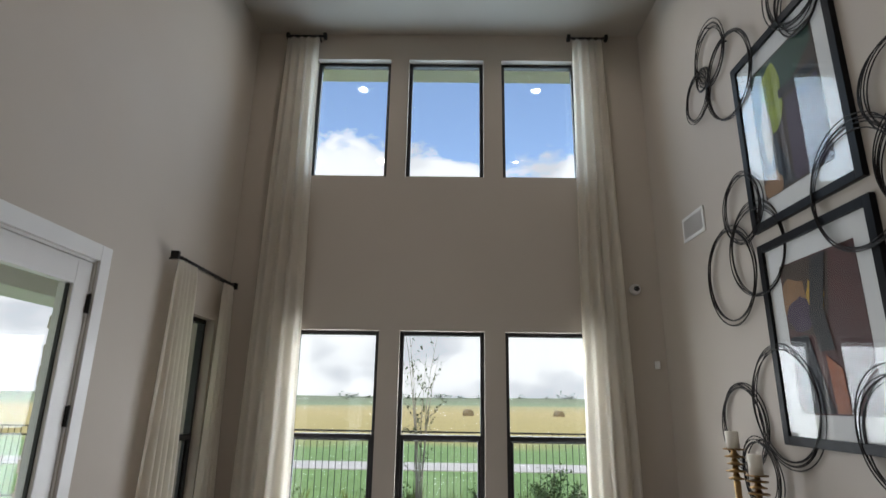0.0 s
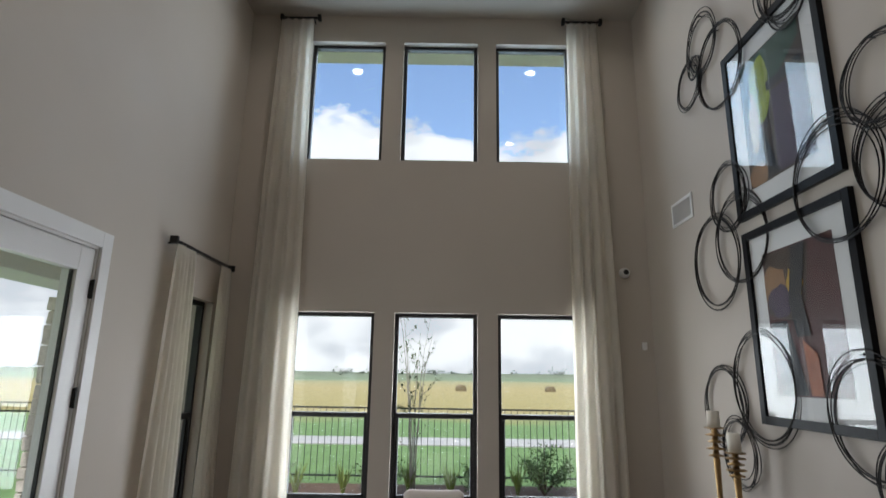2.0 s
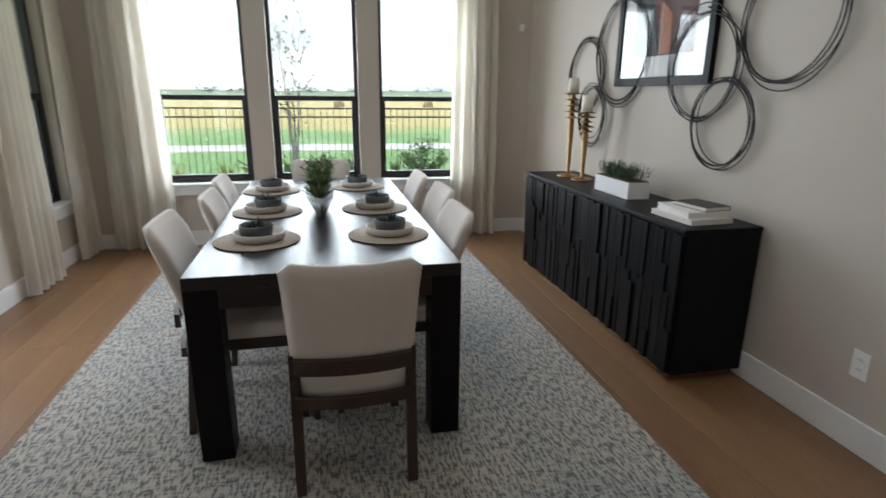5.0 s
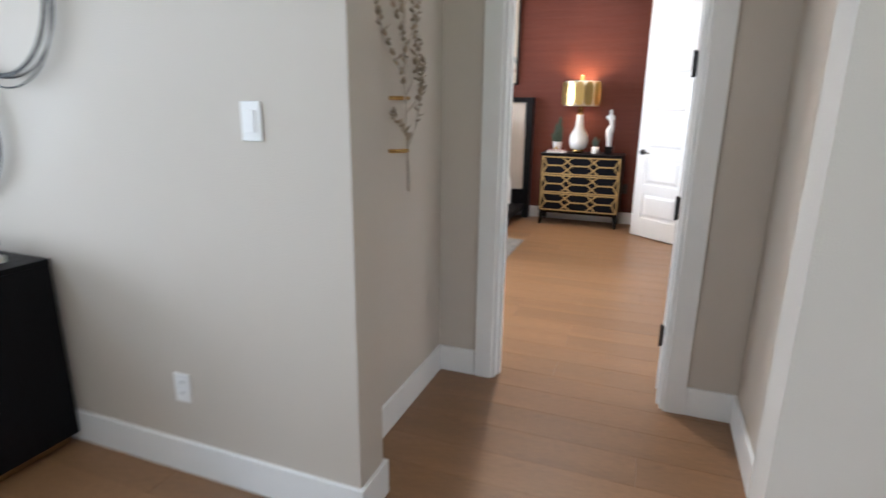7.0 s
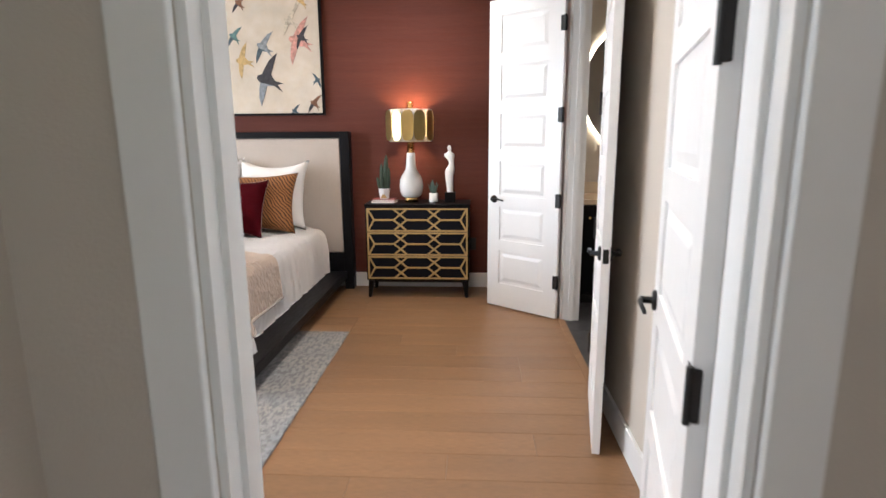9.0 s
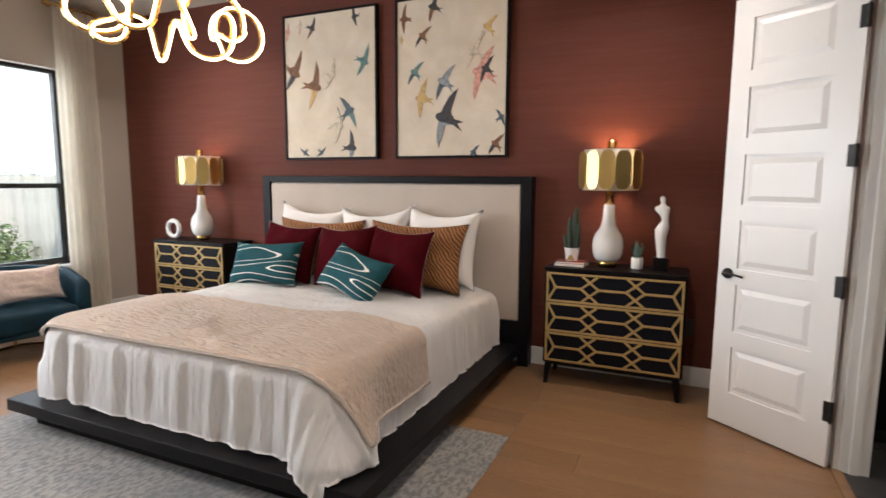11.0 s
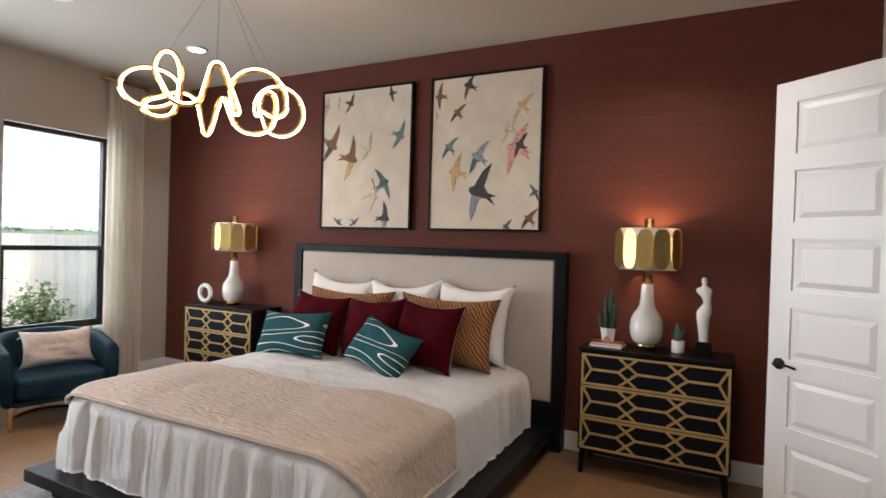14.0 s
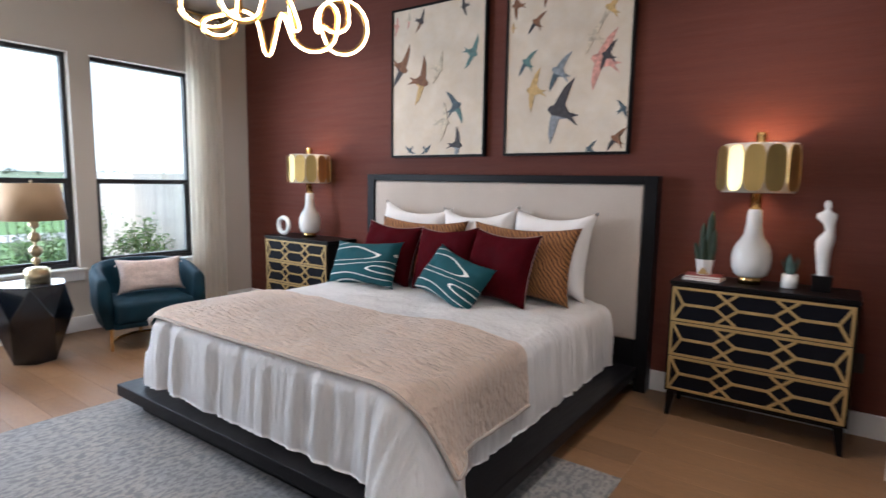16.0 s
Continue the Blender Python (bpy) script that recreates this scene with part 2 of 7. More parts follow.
def part(name, bm, material, parent=None, label="", smooth=False, m=None):
    ob = new(name, mesh_from(name, bm, smooth, material))
    if parent:
        ob.parent = parent
    if m is not None:
        ob.matrix_basis = m
    if label:
        tagged(ob, label)
    return ob


def thing(name, label, category, m=None, group="", kind=""):
    ob = new(name)
    ob.empty_display_size = 0.1
    if m is not None:
        ob.matrix_basis = m
    return tagged(ob, label, category, group, kind)


def solid(name, bm, material, label, category, group="", smooth=False, m=None, kind=""):
    ob = part(name, bm, material, None, "", smooth, m)
    return tagged(ob, label, category, group, kind)


def box(x0, x1, y0, y1, z0, z1, bevel=0.0, bm=None, segments=2):
    own = bmesh.new()
    r = bmesh.ops.create_cube(own, size=1)
    for v in r["verts"]:
        v.co = (x0 + (v.co.x + 0.5) * (x1 - x0), y0 + (v.co.y + 0.5) * (y1 - y0), z0 + (v.co.z + 0.5) * (z1 - z0))
    if bevel:
        bmesh.ops.bevel(own, geom=own.edges[:], offset=bevel, segments=segments, affect="EDGES", profile=0.5)
    if bm is None:
        return own
    return merge(bm, own)


def merge(bm, own):
    me = bpy.data.meshes.new("tmp")
    own.to_mesh(me)
    own.free()
    bm.from_mesh(me)
    bpy.data.meshes.remove(me)
    return bm


def moved(bm, m):
    bmesh.ops.transform(bm, matrix=m, verts=bm.verts[:])
    return bm


def lathe(profile, steps=24, bm=None, at=(0, 0, 0)):
    """A turned shape from (radius, height) pairs."""
    own = bmesh.new()
    rings = []
    for r, z in profile:
        rings.append([own.verts.new((at[0] + r * math.cos(2 * math.pi * i / steps), at[1] + r * math.sin(2 * math.pi * i / steps), at[2] + z)) for i in range(steps)])
    for a, b in zip(rings, rings[1:]):
        for i in range(steps):
            own.faces.new((a[i], a[(i + 1) % steps], b[(i + 1) % steps], b[i]))
    loop = profile[0] == profile[-1]
    if profile[0][0] > 1e-4 and not loop:
        own.faces.new(rings[0][::-1])
    if profile[-1][0] > 1e-4 and not loop:
        own.faces.new(rings[-1])
    bmesh.ops.remove_doubles(own, verts=own.verts[:], dist=1e-6)
    return own if bm is None else merge(bm, own)


def tube(points, r, sides=8, closed=False, bm=None, taper=None):
    """A round bar along a line of points."""
    own = bmesh.new()
    pts = [Vector(p) for p in points]
    n = len(pts)
    up = Vector((0.13, 0.21, 0.97)).normalized()
    rings = []
    for i, p in enumerate(pts):
        a = pts[(i - 1) % n] if closed or i else p
        b = pts[(i + 1) % n] if closed or i < n - 1 else p
        d = (b - a).normalized()
        s = d.cross(up)
        if s.length < 0.05:
            s = d.cross(Vector((1, 0, 0)))
        s.normalize()
        u = s.cross(d)
        q = r if taper is None else r + (taper - r) * i / (n - 1)
        rings.append([own.verts.new(p + (s * math.cos(2 * math.pi * k / sides) + u * math.sin(2 * math.pi * k / sides)) * q) for k in range(sides)])
    for i in range(n if closed else n - 1):
        a, b = rings[i], rings[(i + 1) % n]
        for k in range(sides):
            own.faces.new((a[k], a[(k + 1) % sides], b[(k + 1) % sides], b[k]))
    if not closed:
        own.faces.new(rings[0][::-1])
        own.faces.new(rings[-1])
    return own if bm is None else merge(bm, own)


def prism(outline, axis, a0, a1, bm=None):
    """A flat outline pushed along an axis: 'x' takes (y, z) pairs, 'y' takes (x, z), 'z' takes (x, y)."""
    own = bmesh.new()

    def put(p, a):
        return {"x": (a, p[0], p[1]), "y": (p[0], a, p[1]), "z": (p[0], p[1], a)}[axis]
    lo = [own.verts.new(put(p, a0)) for p in outline]
    hi = [own.verts.new(put(p, a1)) for p in outline]
    own.faces.new(lo[::-1])
    own.faces.new(hi)
    k = len(outline)
    for i in range(k):
        own.faces.new((lo[i], lo[(i + 1) % k], hi[(i + 1) % k], hi[i]))
    return own if bm is None else merge(bm, own)


def slab_wall(axis, a0, a1, b0, b1, z0, z1, openings=()):
    """A wall with thickness a0..a1 along axis, length b0..b1, with openings (b, b, z, z) through it."""
    bs = sorted({b0, b1, *[v for o in openings for v in o[:2]]})
    zs = sorted({z0, z1, *[v for o in openings for v in o[2:]]})

    def full(i, j):
        if not (0 <= i < len(bs) - 1 and 0 <= j < len(zs) - 1):
            return False
        cb, cz = (bs[i] + bs[i + 1]) / 2, (zs[j] + zs[j + 1]) / 2
        return not any(o[0] < cb < o[1] and o[2] < cz < o[3] for o in openings)
    bm = bmesh.new()
    cache = {}

    def v(a, b, z):
        key = (a, b, z)
        if key not in cache:
            cache[key] = bm.verts.new((a, b, z) if axis == "x" else (b, a, z))
        return cache[key]
    for i in range(len(bs) - 1):
        for j in range(len(zs) - 1):
            if not full(i, j):
                continue
            p, q, r, s = bs[i], bs[i + 1], zs[j], zs[j + 1]
            for a in (a0, a1):
                bm.faces.new((v(a, p, r), v(a, q, r), v(a, q, s), v(a, p, s)))
            if not full(i - 1, j):
                bm.faces.new((v(a0, p, r), v(a1, p, r), v(a1, p, s), v(a0, p, s)))
            if not full(i + 1, j):
                bm.faces.new((v(a0, q, r), v(a1, q, r), v(a1, q, s), v(a0, q, s)))
            if not full(i, j - 1):
                bm.faces.new((v(a0, p, r), v(a1, p, r), v(a1, q, r), v(a0, q, r)))
            if not full(i, j + 1):
                bm.faces.new((v(a0, p, s), v(a1, p, s), v(a1, q, s), v(a0, q, s)))
    return bm

# ---- large structure ----
HALL_X0, HALL_X1, HALL_Y1, HALL_Y0, HALL_H = -1.94, 2.2, 5.15, -6.0, 5.55
ROOM_X0, ROOM_X1, ROOM_Y0, ROOM_Y1, ROOM_H = 3.49, 7.68, -0.62, 5.75, 3.105
COLS = [(-1.28, -0.48), (-0.285, 0.515), (0.71, 1.51)]
LOW = [(a, b, 0.555, 2.305) for a, b in COLS]
HIGH = [(a, b, 3.87, 5.235) for a, b in COLS]
BEDWIN = [(3.84, 4.79, 0.55, 2.47), (4.96, 5.91, 0.55, 2.47), (6.08, 7.02, 0.55, 2.47)]


def structure(name, bm, material, label, category):
    return solid(name, bm, material, label, category, kind="structure")


def shell():
    structure("wall_window", slab_wall("y", HALL_Y1, HALL_Y1 + 0.2, HALL_X0 - 0.2, HALL_X1 + 0.16, 0, HALL_H, LOW + HIGH), WALL,
              "tall greige painted wall with two rows of windows", "wall")
    structure("wall_art", slab_wall("x", HALL_X1, HALL_X1 + 0.16, 0.6, HALL_Y1, 0, HALL_H), WALL, "tall greige wall hung with art and wire rings", "wall")
    # the opening from -4.2 to -1.6 is for an added, unseen window
    structure("wall_patio", slab_wall("x", HALL_X0 - 0.2, HALL_X0, HALL_Y0, HALL_Y1, 0, HALL_H, [(2.2, 3.15, 0, 2.45), (4.12, 4.9, 0.48, 2.34), (-4.2, -1.6, 0.48, 2.5)]), WALL,
              "tall greige wall with a glazed patio door", "wall")
    structure("wall_pillar", slab_wall("x", HALL_X1, HALL_X1 + 0.16, HALL_Y0, -0.54, 0, HALL_H), WALL, "greige wall beside the opening to the vestibule", "wall")
    structure("wall_header", slab_wall("x", HALL_X1, HALL_X1 + 0.16, -0.54, 0.6, 2.75, HALL_H), WALL, "greige wall above the vestibule opening", "wall")
    structure("wall_behind", slab_wall("y", HALL_Y0 - 0.2, HALL_Y0, HALL_X0 - 0.2, HALL_X1 + 0.16, 0, HALL_H), WALL, "plain greige wall", "wall")
    structure("wall_vestibule_1", slab_wall("y", 0.77, 0.9, 2.36, 3.36, 0, 2.75), WALL, "greige vestibule wall with a metal branch", "wall")
    structure("wall_vestibule_2", slab_wall("y", -0.79, -0.66, 2.36, 3.36, 0, 2.75), WALL, "greige vestibule wall", "wall")
    structure("wall_bedroom_door", slab_wall("x", 3.36, 3.49, -3.1, ROOM_Y1 + 0.2, 0, ROOM_H, [(-0.36, 0.475, 0, 2.45)]), WALL, "greige wall with the bedroom doorway", "wall")
    structure("wall_feature", slab_wall("x", ROOM_X1, ROOM_X1 + 0.15, ROOM_Y0, ROOM_Y1, 0, ROOM_H), RUST, "rust red grasscloth feature wall behind the bed", "wall")
    structure("wall_bedroom_window", slab_wall("y", ROOM_Y1, ROOM_Y1 + 0.2, ROOM_X0, ROOM_X1 + 0.15, 0, ROOM_H, BEDWIN), WALL, "greige wall with a row of windows", "wall")
    structure("wall_bath_door", slab_wall("y", ROOM_Y0 - 0.13, ROOM_Y0, ROOM_X0, ROOM_X1 + 0.15, 0, ROOM_H, [(5.42, 6.72, 0, 2.45)]), WALL, "greige wall with double bathroom doors", "wall")
    structure("wall_bath_1", slab_wall("x", ROOM_X1, ROOM_X1 + 0.15, -3.1, ROOM_Y0 - 0.13, 0, ROOM_H), WALL, "plain bathroom wall behind the vanity", "wall")
    structure("wall_bath_2", slab_wall("y", -3.25, -3.1, 3.36, ROOM_X1 + 0.15, 0, ROOM_H), WALL, "plain bathroom wall", "wall")
    structure("ceiling_hall", box(HALL_X0 - 0.2, HALL_X1 + 0.16, HALL_Y0 - 0.2, HALL_Y1 + 0.2, HALL_H, HALL_H + 0.2), CEIL, "high plain painted ceiling", "ceiling")
    structure("ceiling_vestibule", box(2.36, 3.36, -0.79, 0.9, 2.75, 2.9), CEIL, "plain vestibule ceiling", "ceiling")
    structure("ceiling_bedroom", box(3.36, ROOM_X1 + 0.15, ROOM_Y0 - 0.13, ROOM_Y1 + 0.2, ROOM_H, ROOM_H + 0.2), CEIL, "plain painted bedroom ceiling", "ceiling")
    structure("ceiling_bath", box(3.36, ROOM_X1 + 0.15, -3.25, ROOM_Y0 - 0.13, 2.75, 2.9), CEIL, "plain bathroom ceiling", "ceiling")


shell()


def baseboards():
    h, d = 0.138, 0.016

    def run(ax, a, side, b0, b1):
        lo, hi = (a, a + d * side) if side > 0 else (a + d * side, a)
        bm = box(lo, hi, b0, b1, 0.0, h, 0.003) if ax == "x" else box(b0, b1, lo, hi, 0.0, h, 0.003)
        structure("baseboard", bm, TRIM, "tall white painted baseboard", "baseboard")
    run("y", HALL_Y1, -1, HALL_X0 + d, HALL_X1 - d)
    run("x", HALL_X1, -1, 0.6 - d, HALL_Y1)
    run("y", 0.6, -1, HALL_X1, HALL_X1 + 0.16 + d)
    run("x", HALL_X1 + 0.16, 1, 0.6, 0.77)
    run("x", HALL_X0, 1, 3.252, HALL_Y1)
    run("x", HALL_X0, 1, HALL_Y0, 2.08)
    run("x", HALL_X1, -1, HALL_Y0, -0.54 + d)
    run("y", -0.54, 1, HALL_X1, HALL_X1 + 0.16 + d)
    run("x", HALL_X1 + 0.16, 1, -0.66, -0.54)
    run("y", 0.77, -1, 2.36 + d, 3.36 - d)
    run("y", -0.66, 1, 2.36 + d, 3.36 - d)
    run("x", 3.36, -1, 0.57, 0.77)
    run("x", 3.36, -1, -0.66, -0.45)
    run("x", 3.49, 1, 0.57, ROOM_Y1)
    run("x", ROOM_X1, -1, ROOM_Y0 + d, ROOM_Y1 - d)
    run("y", ROOM_Y1, -1, ROOM_X0 + d, ROOM_X1)
    run("y", ROOM_Y0, 1, 6.84, ROOM_X1)
    run("y", ROOM_Y0, 1, ROOM_X0, 5.30)


baseboards()


def casing(name, ax, face, side, b0, b1, top, width=0.115, depth=0.02):
    """White door casing: two legs and a head, standing proud of the wall face."""
    lo, hi = (face, face + depth) if side > 0 else (face - depth, face)
    root = thing(name, "white painted door casing", "door casing", kind="structure")

    def bar(nm, p, q, z0, z1):
        bm = box(lo, hi, p, q, z0, z1, 0.004) if ax == "x" else box(p, q, lo, hi, z0, z1, 0.004)
        part(nm, bm, TRIM, root)
    bar("jamb_leg", b0 - width, b0, 0, top + width)
    bar("jamb_leg", b1, b1 + width, 0, top + width)
    bar("head_casing", b0, b1, top, top + width)


def lining(name, ax, a0, a1, b0, b1, top):
    root = thing(name, "white painted door jamb lining", "door jamb", kind="structure")
    t = 0.016
    for p, q, z0, z1, nm in ((b0, b0 + t, 0, top, "side_jamb"), (b1 - t, b1, 0, top, "side_jamb"), (b0 + t, b1 - t, top - t, top, "head_jamb")):
        part(nm, box(a0, a1, p, q, z0, z1) if ax == "x" else box(p, q, a0, a1, z0, z1), TRIM, root)
    for p, q in ((b0 + t, b0 + t + 0.012), (b1 - t - 0.012, b1 - t)):
        mid = (a0 + a1) / 2
        part("door_stop", box(mid - 0.02, mid + 0.02, p, q, 0, top - t) if ax == "x" else box(p, q, mid - 0.02, mid + 0.02, 0, top - t), TRIM, root)


casing("door_trim_1", "x", 3.36, -1, -0.36, 0.475, 2.45, 0.09)
casing("door_trim_2", "x", 3.49, 1, -0.36, 0.475, 2.45, 0.09)
lining("door_jamb_1", "x", 3.362, 3.488, -0.36, 0.475, 2.45)
casing("door_trim_3", "y", ROOM_Y0, 1, 5.42, 6.72, 2.45)
lining("door_jamb_2", "y", ROOM_Y0 - 0.128, ROOM_Y0 - 0.002, 5.42, 6.72, 2.45)
casing("door_trim_4", "x", HALL_X0, 1, 2.2, 3.15, 2.45, 0.1)
lining("door_jamb_3", "x", HALL_X0 - 0.198, HALL_X0 - 0.002, 2.2, 3.15, 2.45)


def lever(parent, y, z, x_face, side, toward):
    """A black lever on a round rose; the door's face looks along its own x."""
    a = part("door_handle", lathe([(0.0, 0), (0.031, 0), (0.031, 0.008), (0.026, 0.012), (0.011, 0.013), (0.011, 0.045), (0.0, 0.045)], 20), BLACKM, parent,
             "black lever handle", True, pose(x_face, y, z, 0, 90 * side, 0))
    bm = tube([(x_face + side * 0.042, y, z), (x_face + side * 0.048, y + toward * 0.03, z + 0.002), (x_face + side * 0.046, y + toward * 0.07, z + 0.003), (x_face + side * 0.04, y + toward * 0.115, z - 0.006)],
              0.0085, 8, taper=0.006)
    part("lever", bm, BLACKM, a, "", True, a.matrix_basis.inverted())


def panel_door(name, label, width, m, lever_side=True, hinge_x=1):
    """A six-panel door: its own y runs from the hinge to the free edge, its own x is its thickness."""
    root = thing(name, label, "door", m, kind="structure")
    h, t = 2.43, 0.035
    n = 6
    bm = bmesh.new()
    stile = 0.115
    box(-t / 2, t / 2, 0, stile, 0.012, h, 0, bm)
    box(-t / 2, t / 2, width - stile, width, 0.012, h, 0, bm)
    tops = []
    bottom = 0.21
    ph = (h - bottom - 0.115 - 0.09 * 5) / 6
    cur = bottom
    box(-t / 2, t / 2, stile, width - stile, 0.012, bottom, 0, bm)
    for i in range(n):
        tops.append((cur, cur + ph))
        cur += ph
        rail = 0.09 if i < n - 1 else h - cur
        box(-t / 2, t / 2, stile, width - stile, cur, cur + rail, 0, bm)
        cur += rail
    part("frame", bm, DOORW, root)
    for a, b in tops:
        pb = bmesh.new()
        box(-t / 2 + 0.009, t / 2 - 0.009, stile, width - stile, a, b, 0, pb)
        for s in (1, -1):
            xo = s * (t / 2 - 0.009)
            xi = s * (t / 2 - 0.002)
            y0, y1 = stile + 0.022, width - stile - 0.022
            c0, c1 = stile + 0.05, width - stile - 0.05
            outer = [(xo, y0, a + 0.022), (xo, y1, a + 0.022), (xo, y1, b - 0.022), (xo, y0, b - 0.022)]
            inner = [(xi, c0, a + 0.05), (xi, c1, a + 0.05), (xi, c1, b - 0.05), (xi, c0, b - 0.05)]
            vo, vi = [pb.verts.new(p) for p in outer], [pb.verts.new(p) for p in inner]
            pb.faces.new(vi)
            for k in range(4):
                pb.faces.new((vo[k], vo[(k + 1) % 4], vi[(k + 1) % 4], vi[k]))
        part("panel", pb, DOORW, root)
    for zz in (0.3, 0.93, 1.56, 2.19):
        hb = box(hinge_x * 0.012 - 0.012, hinge_x * 0.012 + 0.012, -0.012, 0.0, zz - 0.052, zz + 0.052, 0.003)
        box(hinge_x * (t / 2) - 0.0025, hinge_x * (t / 2) + 0.0025, -0.012, 0.032, zz - 0.052, zz + 0.052, 0.001, hb)
        tube([(hinge_x * (t / 2 + 0.004), -0.006, zz - 0.056), (hinge_x * (t / 2 + 0.004), -0.006, zz + 0.056)], 0.0075, 8, bm=hb)
        part("hinge", hb, BLACKM, root, "black butt hinge")
    for s in (1, -1):
        lever(root, width - 0.065, 0.91, s * t / 2, s, -1)
    part("latch_plate", box(-0.012, 0.012, width, width + 0.002, 0.88, 0.94), BLACKM, root, "black latch plate")
    return root


# bathroom doors, both standing open into the bedroom, and the bedroom's own door folded back
panel_door("door_1", "white six-panel door standing half open beside the nightstand", 0.66, pose(6.715, -0.575, 0, 0, 0, -38.5), hinge_x=-1)
panel_door("door_2", "white six-panel door leaf standing open near the bathroom opening", 0.62, pose(5.44, -0.585, 0, 0, 0, 80), hinge_x=1)
panel_door("door_3", "white six-panel bedroom door folded open", 0.75, pose(3.535, -0.345, 0, 0, 0, -103), hinge_x=-1)


def window(name, label, ax, face, b0, b1, z0, z1, split=None, out=1):
    """A black-framed sash window set in an opening; out is the side on which the outdoors lies."""
    root = thing(name, label, "window", kind="structure")
    f0, f1 = sorted((face + out * 0.075, face + out * 0.135))
    w = 0.038

    def bar(nm, p, q, r, s, d=0.0):
        bm = box(f0 - d, f1 + d, p, q, r, s, 0.004) if ax == "x" else box(p, q, f0 - d, f1 + d, r, s, 0.004)
        part(nm, bm, BLACKF, root)
    bar("window_frame", b0, b0 + w, z0, z1)
    bar("window_frame", b1 - w, b1, z0, z1)
    bar("window_frame", b0 + w, b1 - w, z1 - w, z1)
    bar("window_frame", b0 + w, b1 - w, z0, z0 + w)
    zs = [z0 + w, z1 - w]
    if split:
        bar("meeting_rail", b0 + w, b1 - w, split - 0.026, split + 0.02, 0.008)
        # the lower sash stands a little inward
        for p, q in ((b0 + w, b0 + w + 0.026), (b1 - w - 0.026, b1 - w)):
            bm = box(f0 + 0.01, f1 - 0.02, p, q, z0 + w, split - 0.026, 0.003) if ax == "x" else box(p, q, f0 + 0.01, f1 - 0.02, z0 + w, split - 0.026, 0.003)
            part("sash_stile", bm, BLACKF, root)
        bm = box(f0 + 0.01, f1 - 0.02, b0 + w, b1 - w, z0 + w, z0 + w + 0.03, 0.003) if ax == "x" else box(b0 + w, b1 - w, f0 + 0.01, f1 - 0.02, z0 + w, z0 + w + 0.03, 0.003)
        part("sash_rail", bm, BLACKF, root)
        lock = ((b0 + b1) / 2 - 0.03, (b0 + b1) / 2 + 0.03)
        bm = box(f0 - 0.02, f0 - 0.006, *lock, split + 0.0, split + 0.02, 0.003) if ax == "x" else box(*lock, f0 - 0.02, f0 - 0.006, split, split + 0.02, 0.003)
        part("sash_lock", bm, BLACKM, root)
        zs = [z0 + w, split - 0.026, split + 0.02, z1 - w]
    mid = (f0 + f1) / 2
    for r, s in zip(zs[::2], zs[1::2]):
        bm = box(mid - 0.003, mid + 0.003, b0 + w, b1 - w, r, s) if ax == "x" else box(b0 + w, b1 - w, mid - 0.003, mid + 0.003, r, s)
        p = part("pane", bm, GLASS, root)
        p.visible_shadow = False
    return root


def sill(ax, face, b0, b1, z, out=1):
    root = thing("window_sill", "white painted window sill with an apron", "window sill", kind="structure")
    i0, i1 = sorted((face - out * 0.035, face + out * 0.075))
    part("stool", box(i0, i1, b0 - 0.0, b1 + 0.0, z, z + 0.028, 0.006) if ax == "x" else box(b0, b1, i0, i1, z, z + 0.028, 0.006), TRIM, root)
    h0, h1 = sorted((face - out * 0.035, face - out * 0.001))
    for p, q in ((b0 - 0.045, b0), (b1, b1 + 0.045)):
        part("horn", box(h0, h1, p, q, z, z + 0.028, 0.004) if ax == "x" else box(p, q, h0, h1, z, z + 0.028, 0.004), TRIM, root)
    j0, j1 = sorted((face - out * 0.018, face - out * 0.001))
    part("apron", box(j0, j1, b0 - 0.03, b1 + 0.03, z - 0.08, z - 0.001, 0.003) if ax == "x" else box(b0 - 0.03, b1 + 0.03, j0, j1, z - 0.08, z - 0.001, 0.003), TRIM, root)


k = 1
for a, b in COLS:
    window(f"window_{k}", "tall black-framed sash window in the lower row", "y", HALL_Y1, a, b, 0.583, 2.305, 1.35)
    sill("y", HALL_Y1, a, b, 0.555)
    k += 1
for a, b in COLS:
    window(f"window_{k}", "black-framed fixed window high in the upper row", "y", HALL_Y1, a, b, 3.87, 5.235)
    k += 1
window("window_7", "black-framed sash window in the patio wall behind curtains", "x", HALL_X0, 4.12, 4.9, 0.508, 2.34, 1.35, -1)
sill("x", HALL_X0, 4.12, 4.9, 0.48, -1)
# added out of view so that more daylight reaches the hall
window("window_10", "unseen black-framed window added to the patio wall for daylight", "x", HALL_X0, -4.2, -1.6, 0.508, 2.5, None, -1)
sill("x", HALL_X0, -4.2, -1.6, 0.48, -1)
for a, b, c, d in BEDWIN:
    window(f"window_{11 if a < 4 else 8 if a < 6 else 9}", "black-framed bedroom sash window", "y", ROOM_Y1, a, b, c + 0.028, d, 1.36)
    sill("y", ROOM_Y1, a, b, c)


